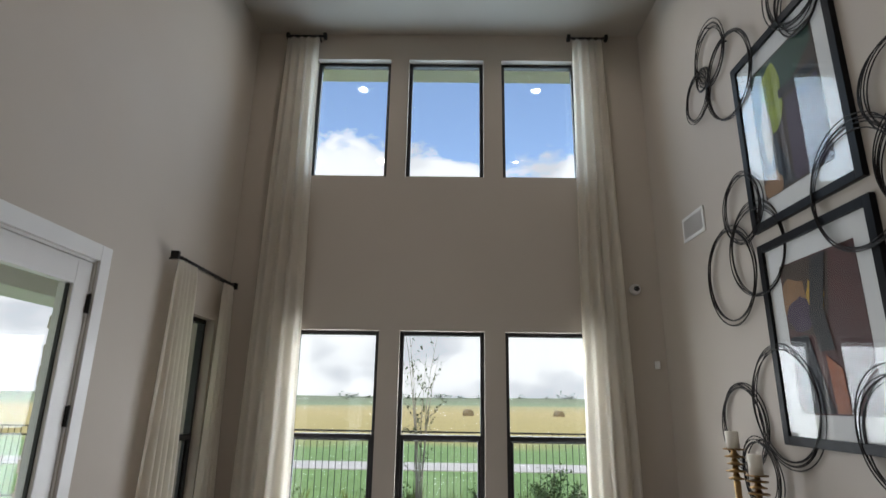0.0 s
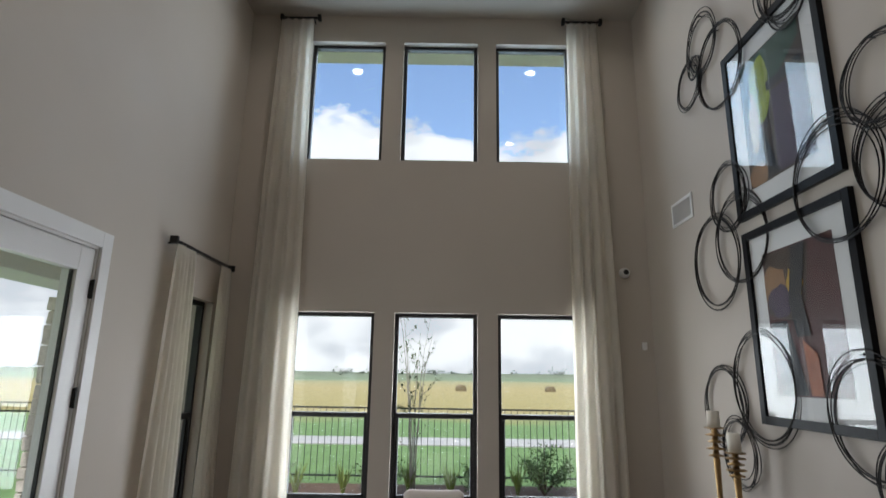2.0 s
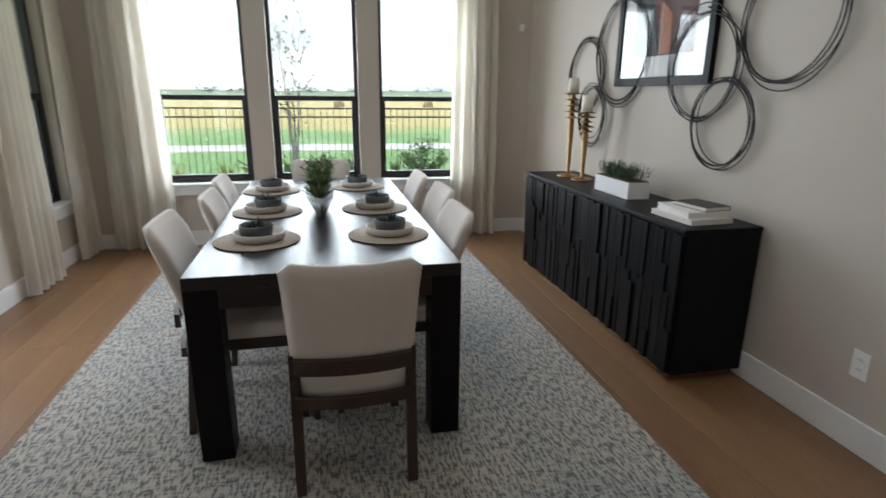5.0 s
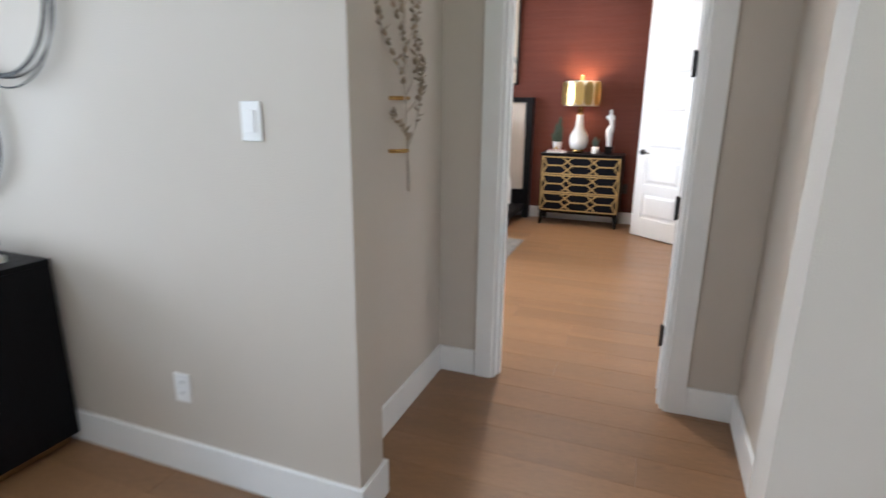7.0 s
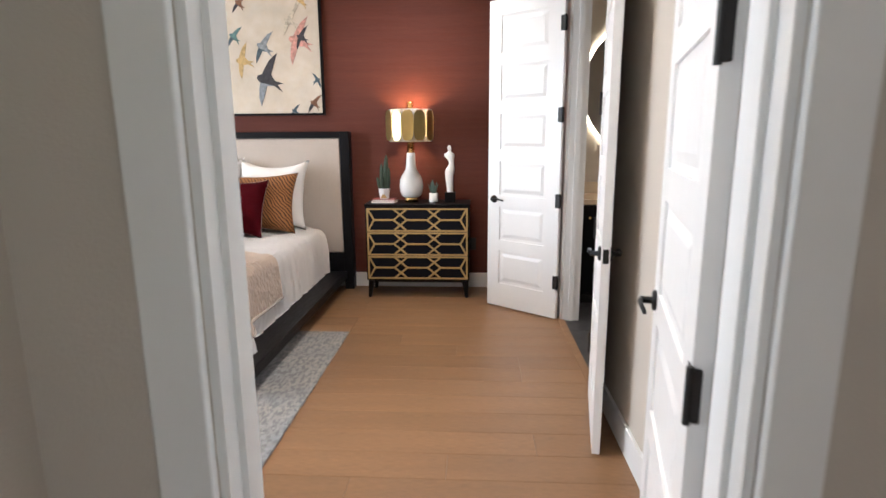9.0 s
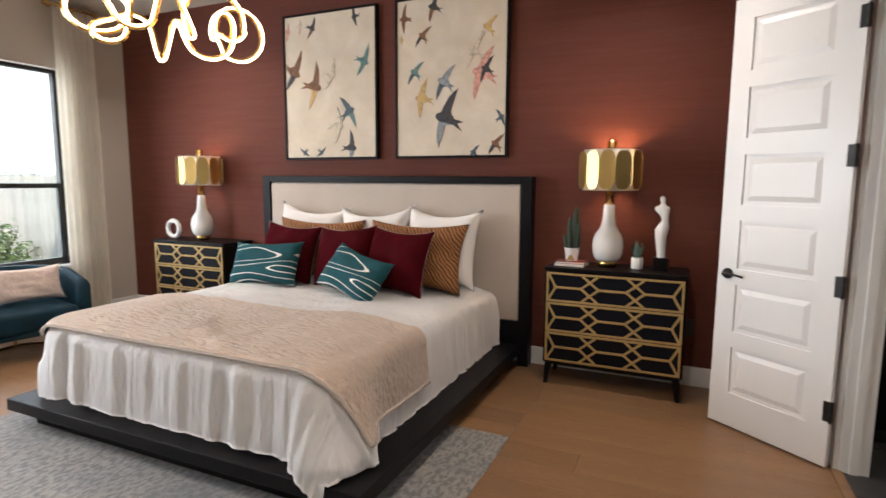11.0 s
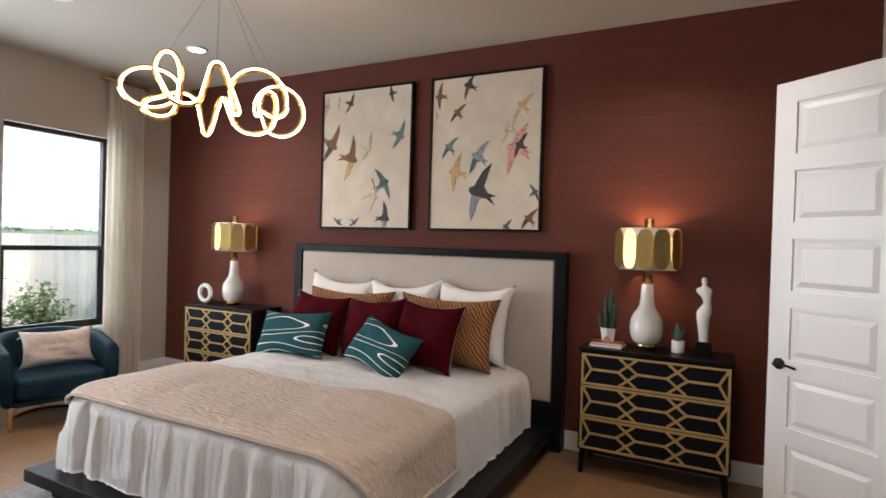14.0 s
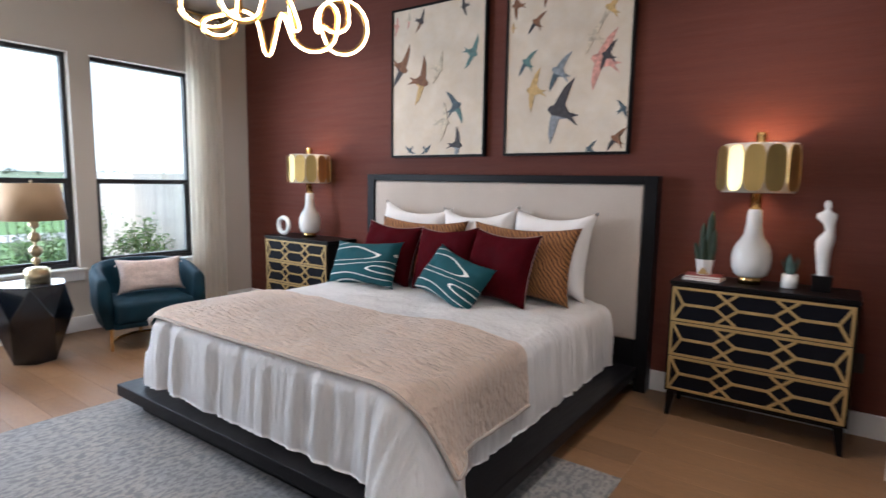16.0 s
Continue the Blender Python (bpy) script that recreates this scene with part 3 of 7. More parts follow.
def patio_door():
    root = thing("door_4", "white glazed patio door with black hinges", "door", pose(HALL_X0 - 0.03, 3.13, 0), kind="structure")
    w, h, s = 0.91, 2.43, 0.13
    for nm, bm in (("stile", box(-0.022, 0.022, -s, 0, 0.01, h, 0.004)), ("stile", box(-0.022, 0.022, -w, -w + s, 0.01, h, 0.004)),
                   ("rail", box(-0.022, 0.022, -w + s, -s, h - s, h, 0.004)), ("rail", box(-0.022, 0.022, -w + s, -s, 0.01, 0.26, 0.004))):
        part(nm, bm, DOORW, root)
    for a, b, c, d in ((-w + s, -w + s + 0.018, 0.26, h - s), (-s - 0.018, -s, 0.26, h - s), (-w + s + 0.018, -s - 0.018, h - s - 0.018, h - s), (-w + s + 0.018, -s - 0.018, 0.26, 0.278)):
        part("glazing_bead", box(-0.03, 0.03, a, b, c, d, 0.004), DOORW, root)
    for a, b in ((-s - 0.027, -s - 0.0185),):
        part("seal", box(-0.01, 0.01, a, b, 0.28, h - s - 0.02), BLACKF, root)
    p = part("pane", box(-0.004, 0.004, -w + s + 0.012, -s - 0.012, 0.27, h - s - 0.01), GLASS, root)
    p.visible_shadow = False
    for zz in (0.3, 0.93, 1.56, 2.19):
        hb = box(0.016, 0.034, -0.008, 0.012, zz - 0.055, zz + 0.055, 0.003)
        tube([(0.036, 0.004, zz - 0.058), (0.036, 0.004, zz + 0.058)], 0.008, 8, bm=hb)
        part("hinge", hb, BLACKM, root, "black butt hinge")


patio_door()


def downlight(x, y, z):
    root = thing("ceiling_light", "round recessed ceiling light, switched on", "ceiling light", pose(x, y, z), group="recessed ceiling lights")
    part("trim_ring", lathe([(0.062, 0.0), (0.086, 0.0), (0.086, -0.006), (0.066, -0.012), (0.062, -0.004), (0.062, 0.0)], 28), TRIM, root, "", True)
    part("lens", lathe([(0.0, -0.019), (0.035, -0.017), (0.0618, -0.011), (0.0618, -0.0005), (0.0, -0.0005)], 24), BULB, root, "glowing lens", True)


for lx, ly in HALL_LAMPS:
    downlight(lx, ly, HALL_H)
# fittings for the one known bedroom lamp and the three added ones
for lx, ly, watts in ROOM_LAMPS:
    downlight(lx, ly, ROOM_H)
# fitting for the added vestibule fill lamp
downlight(2.8, 0.05, 2.75)
speaker = thing("ceiling_speaker", "round white ceiling speaker with a flush grille", "speaker", pose(5.65, 4.23, ROOM_H))
part("rim", lathe([(0.125, 0.0), (0.14, 0.0), (0.14, -0.004), (0.134, -0.009), (0.125, -0.007), (0.125, 0.0)], 36), TRIM, speaker, "", True)
part("grille", lathe([(0, -0.006), (0.08, -0.0055), (0.1248, -0.004), (0.1248, -0.001), (0, -0.001)], 36), MATTEW, speaker, "", True)
# fitting for the added bathroom fill lamp
downlight(6.0, -1.9, 2.75)

# ---- dining hall: curtains, table, chairs, sideboard, wall art ----
def pleated(width, height, depth, folds, flare=1.0, seed=0, thick=0.005, rows=22):
    """A hanging curtain: pinched pleats at the top that loosen towards the hem. Its own x is its width, z runs up from the hem."""
    bm = bmesh.new()
    cols = folds * 12
    grid = []
    for j in range(rows + 1):
        v = j / rows
        w = width * (flare + (1 - flare) * v ** 1.3)
        line = []
        for i in range(cols + 1):
            u = i / cols
            f = u * folds
            n1 = noise.noise(Vector((f * 0.6 + seed * 5.1, v * 1.4, seed)))
            n2 = noise.noise(Vector((f * 0.8 + seed * 2.7, v * 0.8, 9.0)))
            d = depth * (0.6 + 0.4 * (1 - v)) * (0.85 + 0.6 * n2) * math.sin(2 * math.pi * f + 2.2 * n1 * (1 - 0.6 * v))
            if v > 0.97:
                d *= 0.6
            line.append(bm.verts.new(((u - 0.5) * w + 0.02 * n1 * (1 - v), d, v * height)))
        grid.append(line)
    for j in range(rows):
        for i in range(cols):
            bm.faces.new((grid[j][i], grid[j][i + 1], grid[j + 1][i + 1], grid[j + 1][i]))
    geom = bmesh.ops.solidify(bm, geom=bm.faces[:], thickness=thick)
    return bm


def curtain(label, m, width, height, depth, folds, flare, seed, group):
    return solid("curtain", pleated(width, height, depth, folds, flare, seed), CURTAIN, label, "curtain", group, True, m)


def rod(label, m, length, metal=BLACKM, finial=0.03):
    """A short curtain rod with square end caps and brackets; its own x is its length."""
    root = thing("curtain_rod", label, "curtain rod", m)
    part("pole", tube([(-length / 2, 0, 0), (length / 2, 0, 0)], 0.012, 12), metal, root, "", True)
    for s in (-1, 1):
        part("end_cap", box(s * length / 2 - 0.018, s * length / 2 + 0.018, -finial, finial, -finial, finial, 0.006), metal, root)
        part("bracket", tube([(s * (length / 2 - 0.06), 0, -0.012), (s * (length / 2 - 0.06), 0.04, -0.012), (s * (length / 2 - 0.06), 0.085, -0.012)], 0.008, 8), metal, root)
    k = max(4, int(length / 0.06))
    for i in range(k):
        x = -length / 2 + 0.04 + (length - 0.08) * i / (k - 1)
        part("ring", tube([(x, 0.018 * math.cos(a), 0.018 * math.sin(a) - 0.004) for a in [2 * math.pi * q / 10 for q in range(10)]], 0.0025, 5, True), metal, root)
    return root


rod("short black curtain rod high beside the windows", pose(-1.40, 5.065, 5.462), 0.40)
rod("short black curtain rod high beside the windows", pose(1.63, 5.065, 5.462), 0.40)
curtain("floor-length cream linen curtain panel, two storeys tall", pose(-1.425, 5.05, 0.012), 0.34, 5.42, 0.048, 4, 1.6, 3, "tall curtains")
curtain("floor-length cream linen curtain panel, two storeys tall", pose(1.62, 5.05, 0.012), 0.32, 5.42, 0.048, 4, 1.5, 8, "tall curtains")
rod("black curtain rod over the patio wall window", pose(-1.865, 4.48, 2.69, 0, 0, 90), 1.16)
curtain("cream linen curtain panel beside the patio wall window", pose(-1.855, 4.10, 0.012, 0, 0, 90), 0.29, 2.66, 0.036, 5, 1.75, 5, "patio curtains")
curtain("cream linen curtain panel beside the patio wall window", pose(-1.855, 4.91, 0.012, 0, 0, 90), 0.22, 2.66, 0.036, 4, 1.6, 12, "patio curtains")


def rug_material(name, a, b, c, dark, scale=(14, 60, 1), pale=0.75):
    m = bpy.data.materials.new(name)
    m.use_nodes = True
    nt = m.node_tree
    bs = nt.nodes["Principled BSDF"]
    bs.inputs["Roughness"].default_value = 0.95
    bs.inputs["Sheen Weight"].default_value = 0.2
    L = nt.links.new
    tc = nt.nodes.new("ShaderNodeTexCoord")

    def noise_at(sc, s, detail=3.0):
        mp = nt.nodes.new("ShaderNodeMapping")
        mp.inputs["Scale"].default_value = sc
        L(tc.outputs["Object"], mp.inputs[0])
        n = nt.nodes.new("ShaderNodeTexNoise")
        n.inputs["Scale"].default_value, n.inputs["Detail"].default_value = s, detail
        L(mp.outputs[0], n.inputs["Vector"])
        return n.outputs["Fac"]

    def ramp(sock, stops):
        r = nt.nodes.new("ShaderNodeValToRGB")
        r.color_ramp.elements[0].position, r.color_ramp.elements[0].color = stops[0][0], (*stops[0][1], 1)
        r.color_ramp.elements[1].position, r.color_ramp.elements[1].color = stops[-1][0], (*stops[-1][1], 1)
        for p, col in stops[1:-1]:
            e = r.color_ramp.elements.new(p)
            e.color = (*col, 1)
        L(sock, r.inputs[0])
        return r.outputs[0]
    big = ramp(noise_at((1, 1, 1), 1.6, 5.0), [(0.35, a), (0.52, b), (0.66, c)])
    yarn = noise_at(scale, 1.0, 4.0)
    yarn2 = noise_at((scale[1], scale[0], 1), 1.0, 3.0)
    mx = nt.nodes.new("ShaderNodeMix")
    mx.data_type = "RGBA"
    L(big, mx.inputs["A"])
    mx.inputs["B"].default_value = (*dark, 1)
    L(ramp(yarn, [(0.46, (0, 0, 0)), (0.56, (1, 1, 1))]), mx.inputs["Factor"])
    mx2 = nt.nodes.new("ShaderNodeMix")
    mx2.data_type = "RGBA"
    L(mx.outputs["Result"], mx2.inputs["A"])
    mx2.inputs["B"].default_value = (0.52, 0.495, 0.455, 1)
    L(ramp(yarn2, [(0.52, (0, 0, 0)), (0.58, (pale, pale, pale))]), mx2.inputs["Factor"])
    L(mx2.outputs["Result"], bs.inputs["Base Color"])
    bp = nt.nodes.new("ShaderNodeBump")
    bp.inputs["Strength"].default_value, bp.inputs["Distance"].default_value = 0.6, 0.006
    L(noise_at((scale[0] * 3, scale[1] * 3, 1), 1.0, 2.0), bp.inputs["Height"])
    L(bp.outputs[0], bs.inputs["Normal"])
    return m


RUG1 = rug_material("woven_wool_rug", (0.40, 0.385, 0.35), (0.45, 0.395, 0.325), (0.30, 0.32, 0.31), (0.105, 0.112, 0.11), (90, 22, 1), 0.5)
RUG2 = rug_material("distressed_rug", (0.215, 0.215, 0.222), (0.27, 0.245, 0.22), (0.175, 0.178, 0.19), (0.145, 0.142, 0.146), (22, 44, 1), 0.13)


def rug(label, x0, x1, y0, y1, material, t=0.01, seed=1):
    rnd = random.Random(seed)
    bm = box(-(x1 - x0) / 2, (x1 - x0) / 2, -(y1 - y0) / 2, (y1 - y0) / 2, 0.001, t, 0.003)
    root = solid("rug", bm, material, label, "rug", m=pose((x0 + x1) / 2, (y0 + y1) / 2, 0))
    for s in (-1, 1):
        eb = bmesh.new()
        n = 60
        pts = [(-(x1 - x0) / 2 + (x1 - x0) * i / n, s * ((y1 - y0) / 2 + rnd.uniform(-0.002, 0.003)), t * 0.55) for i in range(n + 1)]
        tube(pts, t * 0.5, 6, bm=eb)
        part("bound_edge", eb, material, root)
    return root


rug("grey and cream woven wool rug under the dining table", -1.14, 1.43, 1.06, 4.64, RUG1)


def dining_table():
    x0, x1, y0, y1, h = -0.375, 0.645, 1.735, 4.042, 0.76
    cx, cy = (x0 + x1) / 2, (y0 + y1) / 2
    root = thing("dining_table", "long dark espresso wooden dining table with square legs", "table", pose(cx, cy, 0.01))
    a, b = (x1 - x0) / 2, (y1 - y0) / 2
    h -= 0.01
    part("tabletop", box(-a, a, -b, b, h - 0.05, h, 0.003), ESPRESSO, root)
    for s in (-1, 1):
        part("apron", box(-a + 0.12, a - 0.12, s * (b - 0.012) - 0.012, s * (b - 0.012) + 0.012, h - 0.125, h - 0.05, 0.002), ESPRESSO, root)
        part("apron", box(s * (a - 0.012) - 0.012, s * (a - 0.012) + 0.012, -b + 0.12, b - 0.12, h - 0.125, h - 0.05, 0.002), ESPRESSO, root)
        for q in (-1, 1):
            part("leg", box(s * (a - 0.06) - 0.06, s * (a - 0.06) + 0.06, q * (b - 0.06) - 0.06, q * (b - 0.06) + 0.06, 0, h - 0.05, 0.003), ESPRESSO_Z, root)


dining_table()


def cushion(w, d, t, edge=0.03, crown=0.012):
    """A padded slab, softly crowned, with rounded edges, centred, z from 0 to t."""
    bm = box(-w / 2, w / 2, -d / 2, d / 2, 0, t)
    bmesh.ops.subdivide_edges(bm, edges=[e for e in bm.edges if abs(e.verts[0].co.z - e.verts[1].co.z) < 1e-5], cuts=5, use_grid_fill=True)
    for v in bm.verts:
        fx, fy = 2 * v.co.x / w, 2 * v.co.y / d
        if v.co.z > t / 2:
            v.co.z += crown * (1 - fx * fx) * (1 - fy * fy)
    sharp = [e for e in bm.edges if len(e.link_faces) == 2 and e.calc_face_angle(0) > 0.9]
    bmesh.ops.bevel(bm, geom=sharp, offset=edge, segments=3, affect="EDGES", profile=0.5, clamp_overlap=True)
    return bm


def curved_rail(z0, z1, y):
    """A rail that bows with the backrest."""
    xs = [-0.2 + 0.04 * i for i in range(11)]
    near = [(x, y - 0.028 * (1 - (x / 0.2) ** 2)) for x in xs]
    far = [(x, q - 0.022) for x, q in near]
    return prism(near + far[::-1], "z", z0, z1)


def dining_chair():
    """Built facing +y with its back at y = 0 line near the back legs; origin on the floor."""
    root = thing("dining_chair", "cream upholstered dining chair with dark wooden legs", "chair", group="chairs round the dining table")
    seat = cushion(0.44, 0.46, 0.075, 0.025, 0.015)
    moved(seat, pose(0, 0.27, 0.405))
    part("seat", seat, CREAM, root, "", True)
    back = bmesh.new()
    nx, nz = 12, 12
    grid = [[], []]
    for side in (0, 1):
        for j in range(nz + 1):
            v = j / nz
            row = []
            for i in range(nx + 1):
                u = i / nx * 2 - 1
                half = 0.205 + 0.018 * v
                top = 0.885 - 0.012 * (1 - u * u)
                z = 0.35 + (top - 0.35) * v
                corner = max(0.0, abs(u) - 0.82) / 0.18
                z -= 0.03 * corner ** 2 * max(0, v - 0.85) / 0.15
                lean = -0.15 * (v ** 1.3)
                bow = 0.028 * (1 - u * u)
                t = 0.03 if side else -0.03
                t *= (1 - 0.55 * max(0, v - 0.88) / 0.12) * (1 - 0.5 * corner)
                row.append(back.verts.new((u * half, 0.055 + lean - bow + t + 0.01 * side * (1 - u * u) * math.sin(math.pi * v), z)))
            grid[side].append(row)
    for side in (0, 1):
        for j in range(nz):
            for i in range(nx):
                back.faces.new((grid[side][j][i], grid[side][j][i + 1], grid[side][j + 1][i + 1], grid[side][j + 1][i]))
    ring = [(0, i) for i in range(nx)] + [(j, nx) for j in range(nz)] + [(nz, nx - i) for i in range(nx)] + [(nz - j, 0) for j in range(nz)]
    for k in range(len(ring)):
        p, q = ring[k], ring[(k + 1) % len(ring)]
        back.faces.new((grid[0][p[0]][p[1]], grid[0][q[0]][q[1]], grid[1][q[0]][q[1]], grid[1][p[0]][p[1]]))
    part("backrest", back, CREAM, root, "", True)
    for s in (-1, 1):
        bl = prism([(-0.06, 0.0), (-0.03, 0.0), (0.02, 0.44), (0.012, 0.53), (-0.022, 0.53), (-0.02, 0.44)], "x", s * 0.2 - 0.018, s * 0.2 + 0.018)
        moved(bl, pose(0, 0.02, 0))
        part("leg", bl, WALNUT, root)
        fl = prism([(0.50, 0.0), (0.475, 0.0), (0.43, 0.41), (0.475, 0.41)], "x", s * 0.2 - 0.018, s * 0.2 + 0.018)
        part("leg", fl, WALNUT, root)
        part("side_rail", box(s * 0.2 - 0.012, s * 0.2 + 0.012, 0.0, 0.46, 0.36, 0.405, 0.003), WALNUT, root)
    part("back_rail", curved_rail(0.475, 0.53, -0.022), WALNUT, root)
    part("back_stretcher", curved_rail(0.345, 0.385, -0.012), WALNUT, root)
    part("front_rail", box(-0.19, 0.19, 0.44, 0.462, 0.36, 0.405, 0.003), WALNUT, root)
    return root


chair = dining_chair()
chair.matrix_basis = pose(0.205, 1.505, 0.01)
for px, py, turn in ((0.13, 4.125, 180), (0.65, 2.19, 90), (0.705, 2.77, 91), (0.665, 3.32, 89.5), (-0.425, 2.16, -90), (-0.345, 2.75, -89), (-0.377, 3.31, -90)):
    copy_thing(chair, pose(px, py, 0.01, 0, 0, turn))

MAT = mat("woven_placemat", (0.40, 0.33, 0.265), 0.8, vary=0.08, scale=20, grain=0.12, grain_scale=200, bump=0.3, bump_scale=260)
MATB = mat("black_placemat_backing", (0.02, 0.02, 0.02), 0.6, vary=0.1, scale=9)
STONE = mat("cream_stoneware", (0.62, 0.57, 0.52), 0.35, vary=0.06, scale=12, grain=0.05, grain_scale=150)
SLATE = mat("charcoal_stoneware", (0.075, 0.078, 0.08), 0.42, vary=0.2, scale=22, grain=0.2, grain_scale=220)
LEAF = mat("succulent_leaf", (0.085, 0.125, 0.06), 0.5, vary=0.25, scale=30, by_island=0.4, tint=(0.13, 0.15, 0.055))
LEAFD = mat("dark_succulent_leaf", (0.035, 0.05, 0.045), 0.5, vary=0.25, scale=30, by_island=0.4)
HERB = mat("small_green_leaf", (0.05, 0.10, 0.035), 0.55, vary=0.3, scale=40, by_island=0.5)


def blade(bm, root_at, tip, width, droop=0.0, sides=None):
    """One pointed leaf with a keel."""
    a, b = Vector(root_at), Vector(tip)
    d = b - a
    s = d.cross(Vector((0, 0, 1)))
    if s.length < 1e-5:
        s = Vector((1, 0, 0))
    s = s.normalized() * width / 2
    up = s.cross(d).normalized() * width * 0.22
    m1 = a + d * 0.4 + Vector((0, 0, droop))
    v = [bm.verts.new(p) for p in (a - s * 0.5, a + s * 0.5, m1 + s, b, m1 - s, m1 - up)]
    bm.faces.new((v[0], v[5], v[4]))
    bm.faces.new((v[0], v[1], v[5]))
    bm.faces.new((v[1], v[2], v[5]))
    bm.faces.new((v[2], v[3], v[5]))
    bm.faces.new((v[3], v[4], v[5]))


def rosette(bm, at, r, rnd, leaves=18, width=0.3):
    for i in range(leaves):
        a = i * 2.4 + rnd.uniform(-0.2, 0.2)
        k = 0.35 + 0.65 * (i / leaves)
        el = radians(80 - 62 * k + rnd.uniform(-8, 8))
        tip = Vector(at) + Vector((math.cos(a) * math.cos(el), math.sin(a) * math.cos(el), math.sin(el))) * r * (0.7 + 0.4 * k)
        blade(bm, at, tip, r * width, 0.0)


def place_setting():
    root = thing("place_setting", "cream and charcoal bowls with succulents on a round mat", "place setting", group="place settings on the dining table")
    part("placemat_backing", lathe([(0, 0), (0.182, 0), (0.182, 0.0035), (0, 0.0035)], 40), MATB, root)
    part("placemat", lathe([(0, 0.0036), (0.184, 0.0036), (0.185, 0.006), (0.183, 0.0075), (0, 0.0075)], 40), MAT, root, "", True)
    plate = lathe([(0, 0.0078), (0.085, 0.0078), (0.108, 0.018), (0.112, 0.044), (0.109, 0.046), (0.104, 0.022), (0.083, 0.014), (0, 0.014)], 36)
    part("dinner_bowl", moved(plate, pose(0.01, 0.0, 0)), STONE, root, "cream stoneware dinner bowl", True)
    bowl = lathe([(0, 0.0145), (0.05, 0.0145), (0.066, 0.03), (0.074, 0.078), (0.0715, 0.079), (0.063, 0.035), (0.046, 0.022), (0, 0.022)], 32)
    b = part("small_bowl", moved(bowl, pose(0.0, -0.012, 0)), SLATE, root, "charcoal stoneware bowl", True)
    rnd = random.Random(4)
    bm = bmesh.new()
    for q in ((0.02, 0.0), (-0.025, -0.02), (0.0, -0.045), (-0.01, 0.02)):
        rosette(bm, (q[0], q[1], 0.052), 0.045, rnd, 14, 0.34)
    for i in range(5):
        a = rnd.uniform(0, 6.28)
        blade(bm, (0.01, -0.01, 0.05), (0.01 + 0.03 * math.cos(a), -0.01 + 0.03 * math.sin(a), 0.115), 0.012)
    part("succulent", bm, LEAFD, b, "dark succulents")
    return root


ps = place_setting()
ps.matrix_basis = pose(-0.16, 2.22, 0.76)
for px, py, turn in ((0.42, 2.225, 40), (-0.165, 2.84, 150), (0.42, 2.845, 80), (-0.195, 3.53, 20), (0.38, 3.62, 200)):
    copy_thing(ps, pose(px, py, 0.76, 0, 0, turn))


def centrepiece():
    root = thing("centrepiece_planter", "dark boat-shaped planter of mixed green succulents", "planter", pose(0.12, 2.83, 0.76))
    bm = bmesh.new()
    n = 18
    rings = []
    for i in range(n + 1):
        u = i / n * 2 - 1
        w = 0.075 * (1 - abs(u) ** 2.2) + 0.004
        y = u * 0.38
        rings.append([bm.verts.new((x * w, y, z)) for x, z in ((-0.3, 0.0 + 0.05 * u * u), (-1, 0.1 + 0.015 * u * u), (-0.9, 0.1 + 0.015 * u * u), (0.0, 0.07), (0.9, 0.1 + 0.015 * u * u), (1, 0.1 + 0.015 * u * u), (0.3, 0.0 + 0.05 * u * u))])
    for a, b in zip(rings, rings[1:]):
        for k in range(7):
            bm.faces.new((a[k], a[(k + 1) % 7], b[(k + 1) % 7], b[k]))
    part("trough", bm, SLATE, root, "dark stoneware trough", True)
    rnd = random.Random(11)
    bm = bmesh.new()
    for i in range(7):
        rosette(bm, (rnd.uniform(-0.02, 0.02), -0.33 + i * 0.11, 0.12 + 0.05 * (i % 2) + rnd.uniform(0, 0.02)), rnd.uniform(0.085, 0.11), rnd, 26, 0.2)
    part("succulent", bm, LEAF, root, "spiky green succulents")
    sp = bmesh.new()
    for i in range(90):
        y0 = rnd.uniform(-0.2, 0.34)
        a, h = rnd.uniform(0, 6.28), rnd.uniform(0.08, 0.2)
        base = Vector((rnd.uniform(-0.03, 0.03), y0, 0.1))
        top = base + Vector((math.cos(a) * h * 0.36, math.sin(a) * h * 0.45, h))
        tube([base, (base + top) / 2 + Vector((0, 0, 0.015)), top], 0.0015, 4, bm=sp)
        for k in range(9):
            p = base.lerp(top, 0.35 + 0.65 * k / 8)
            an = k * 2.4
            blade(sp, p, p + Vector((math.cos(an) * 0.03, math.sin(an) * 0.03, 0.016)), 0.014)
    part("foliage", sp, mat("bright_foliage", (0.11, 0.17, 0.05), 0.5, vary=0.25, scale=30, by_island=0.4), root, "fine green foliage")


centrepiece()


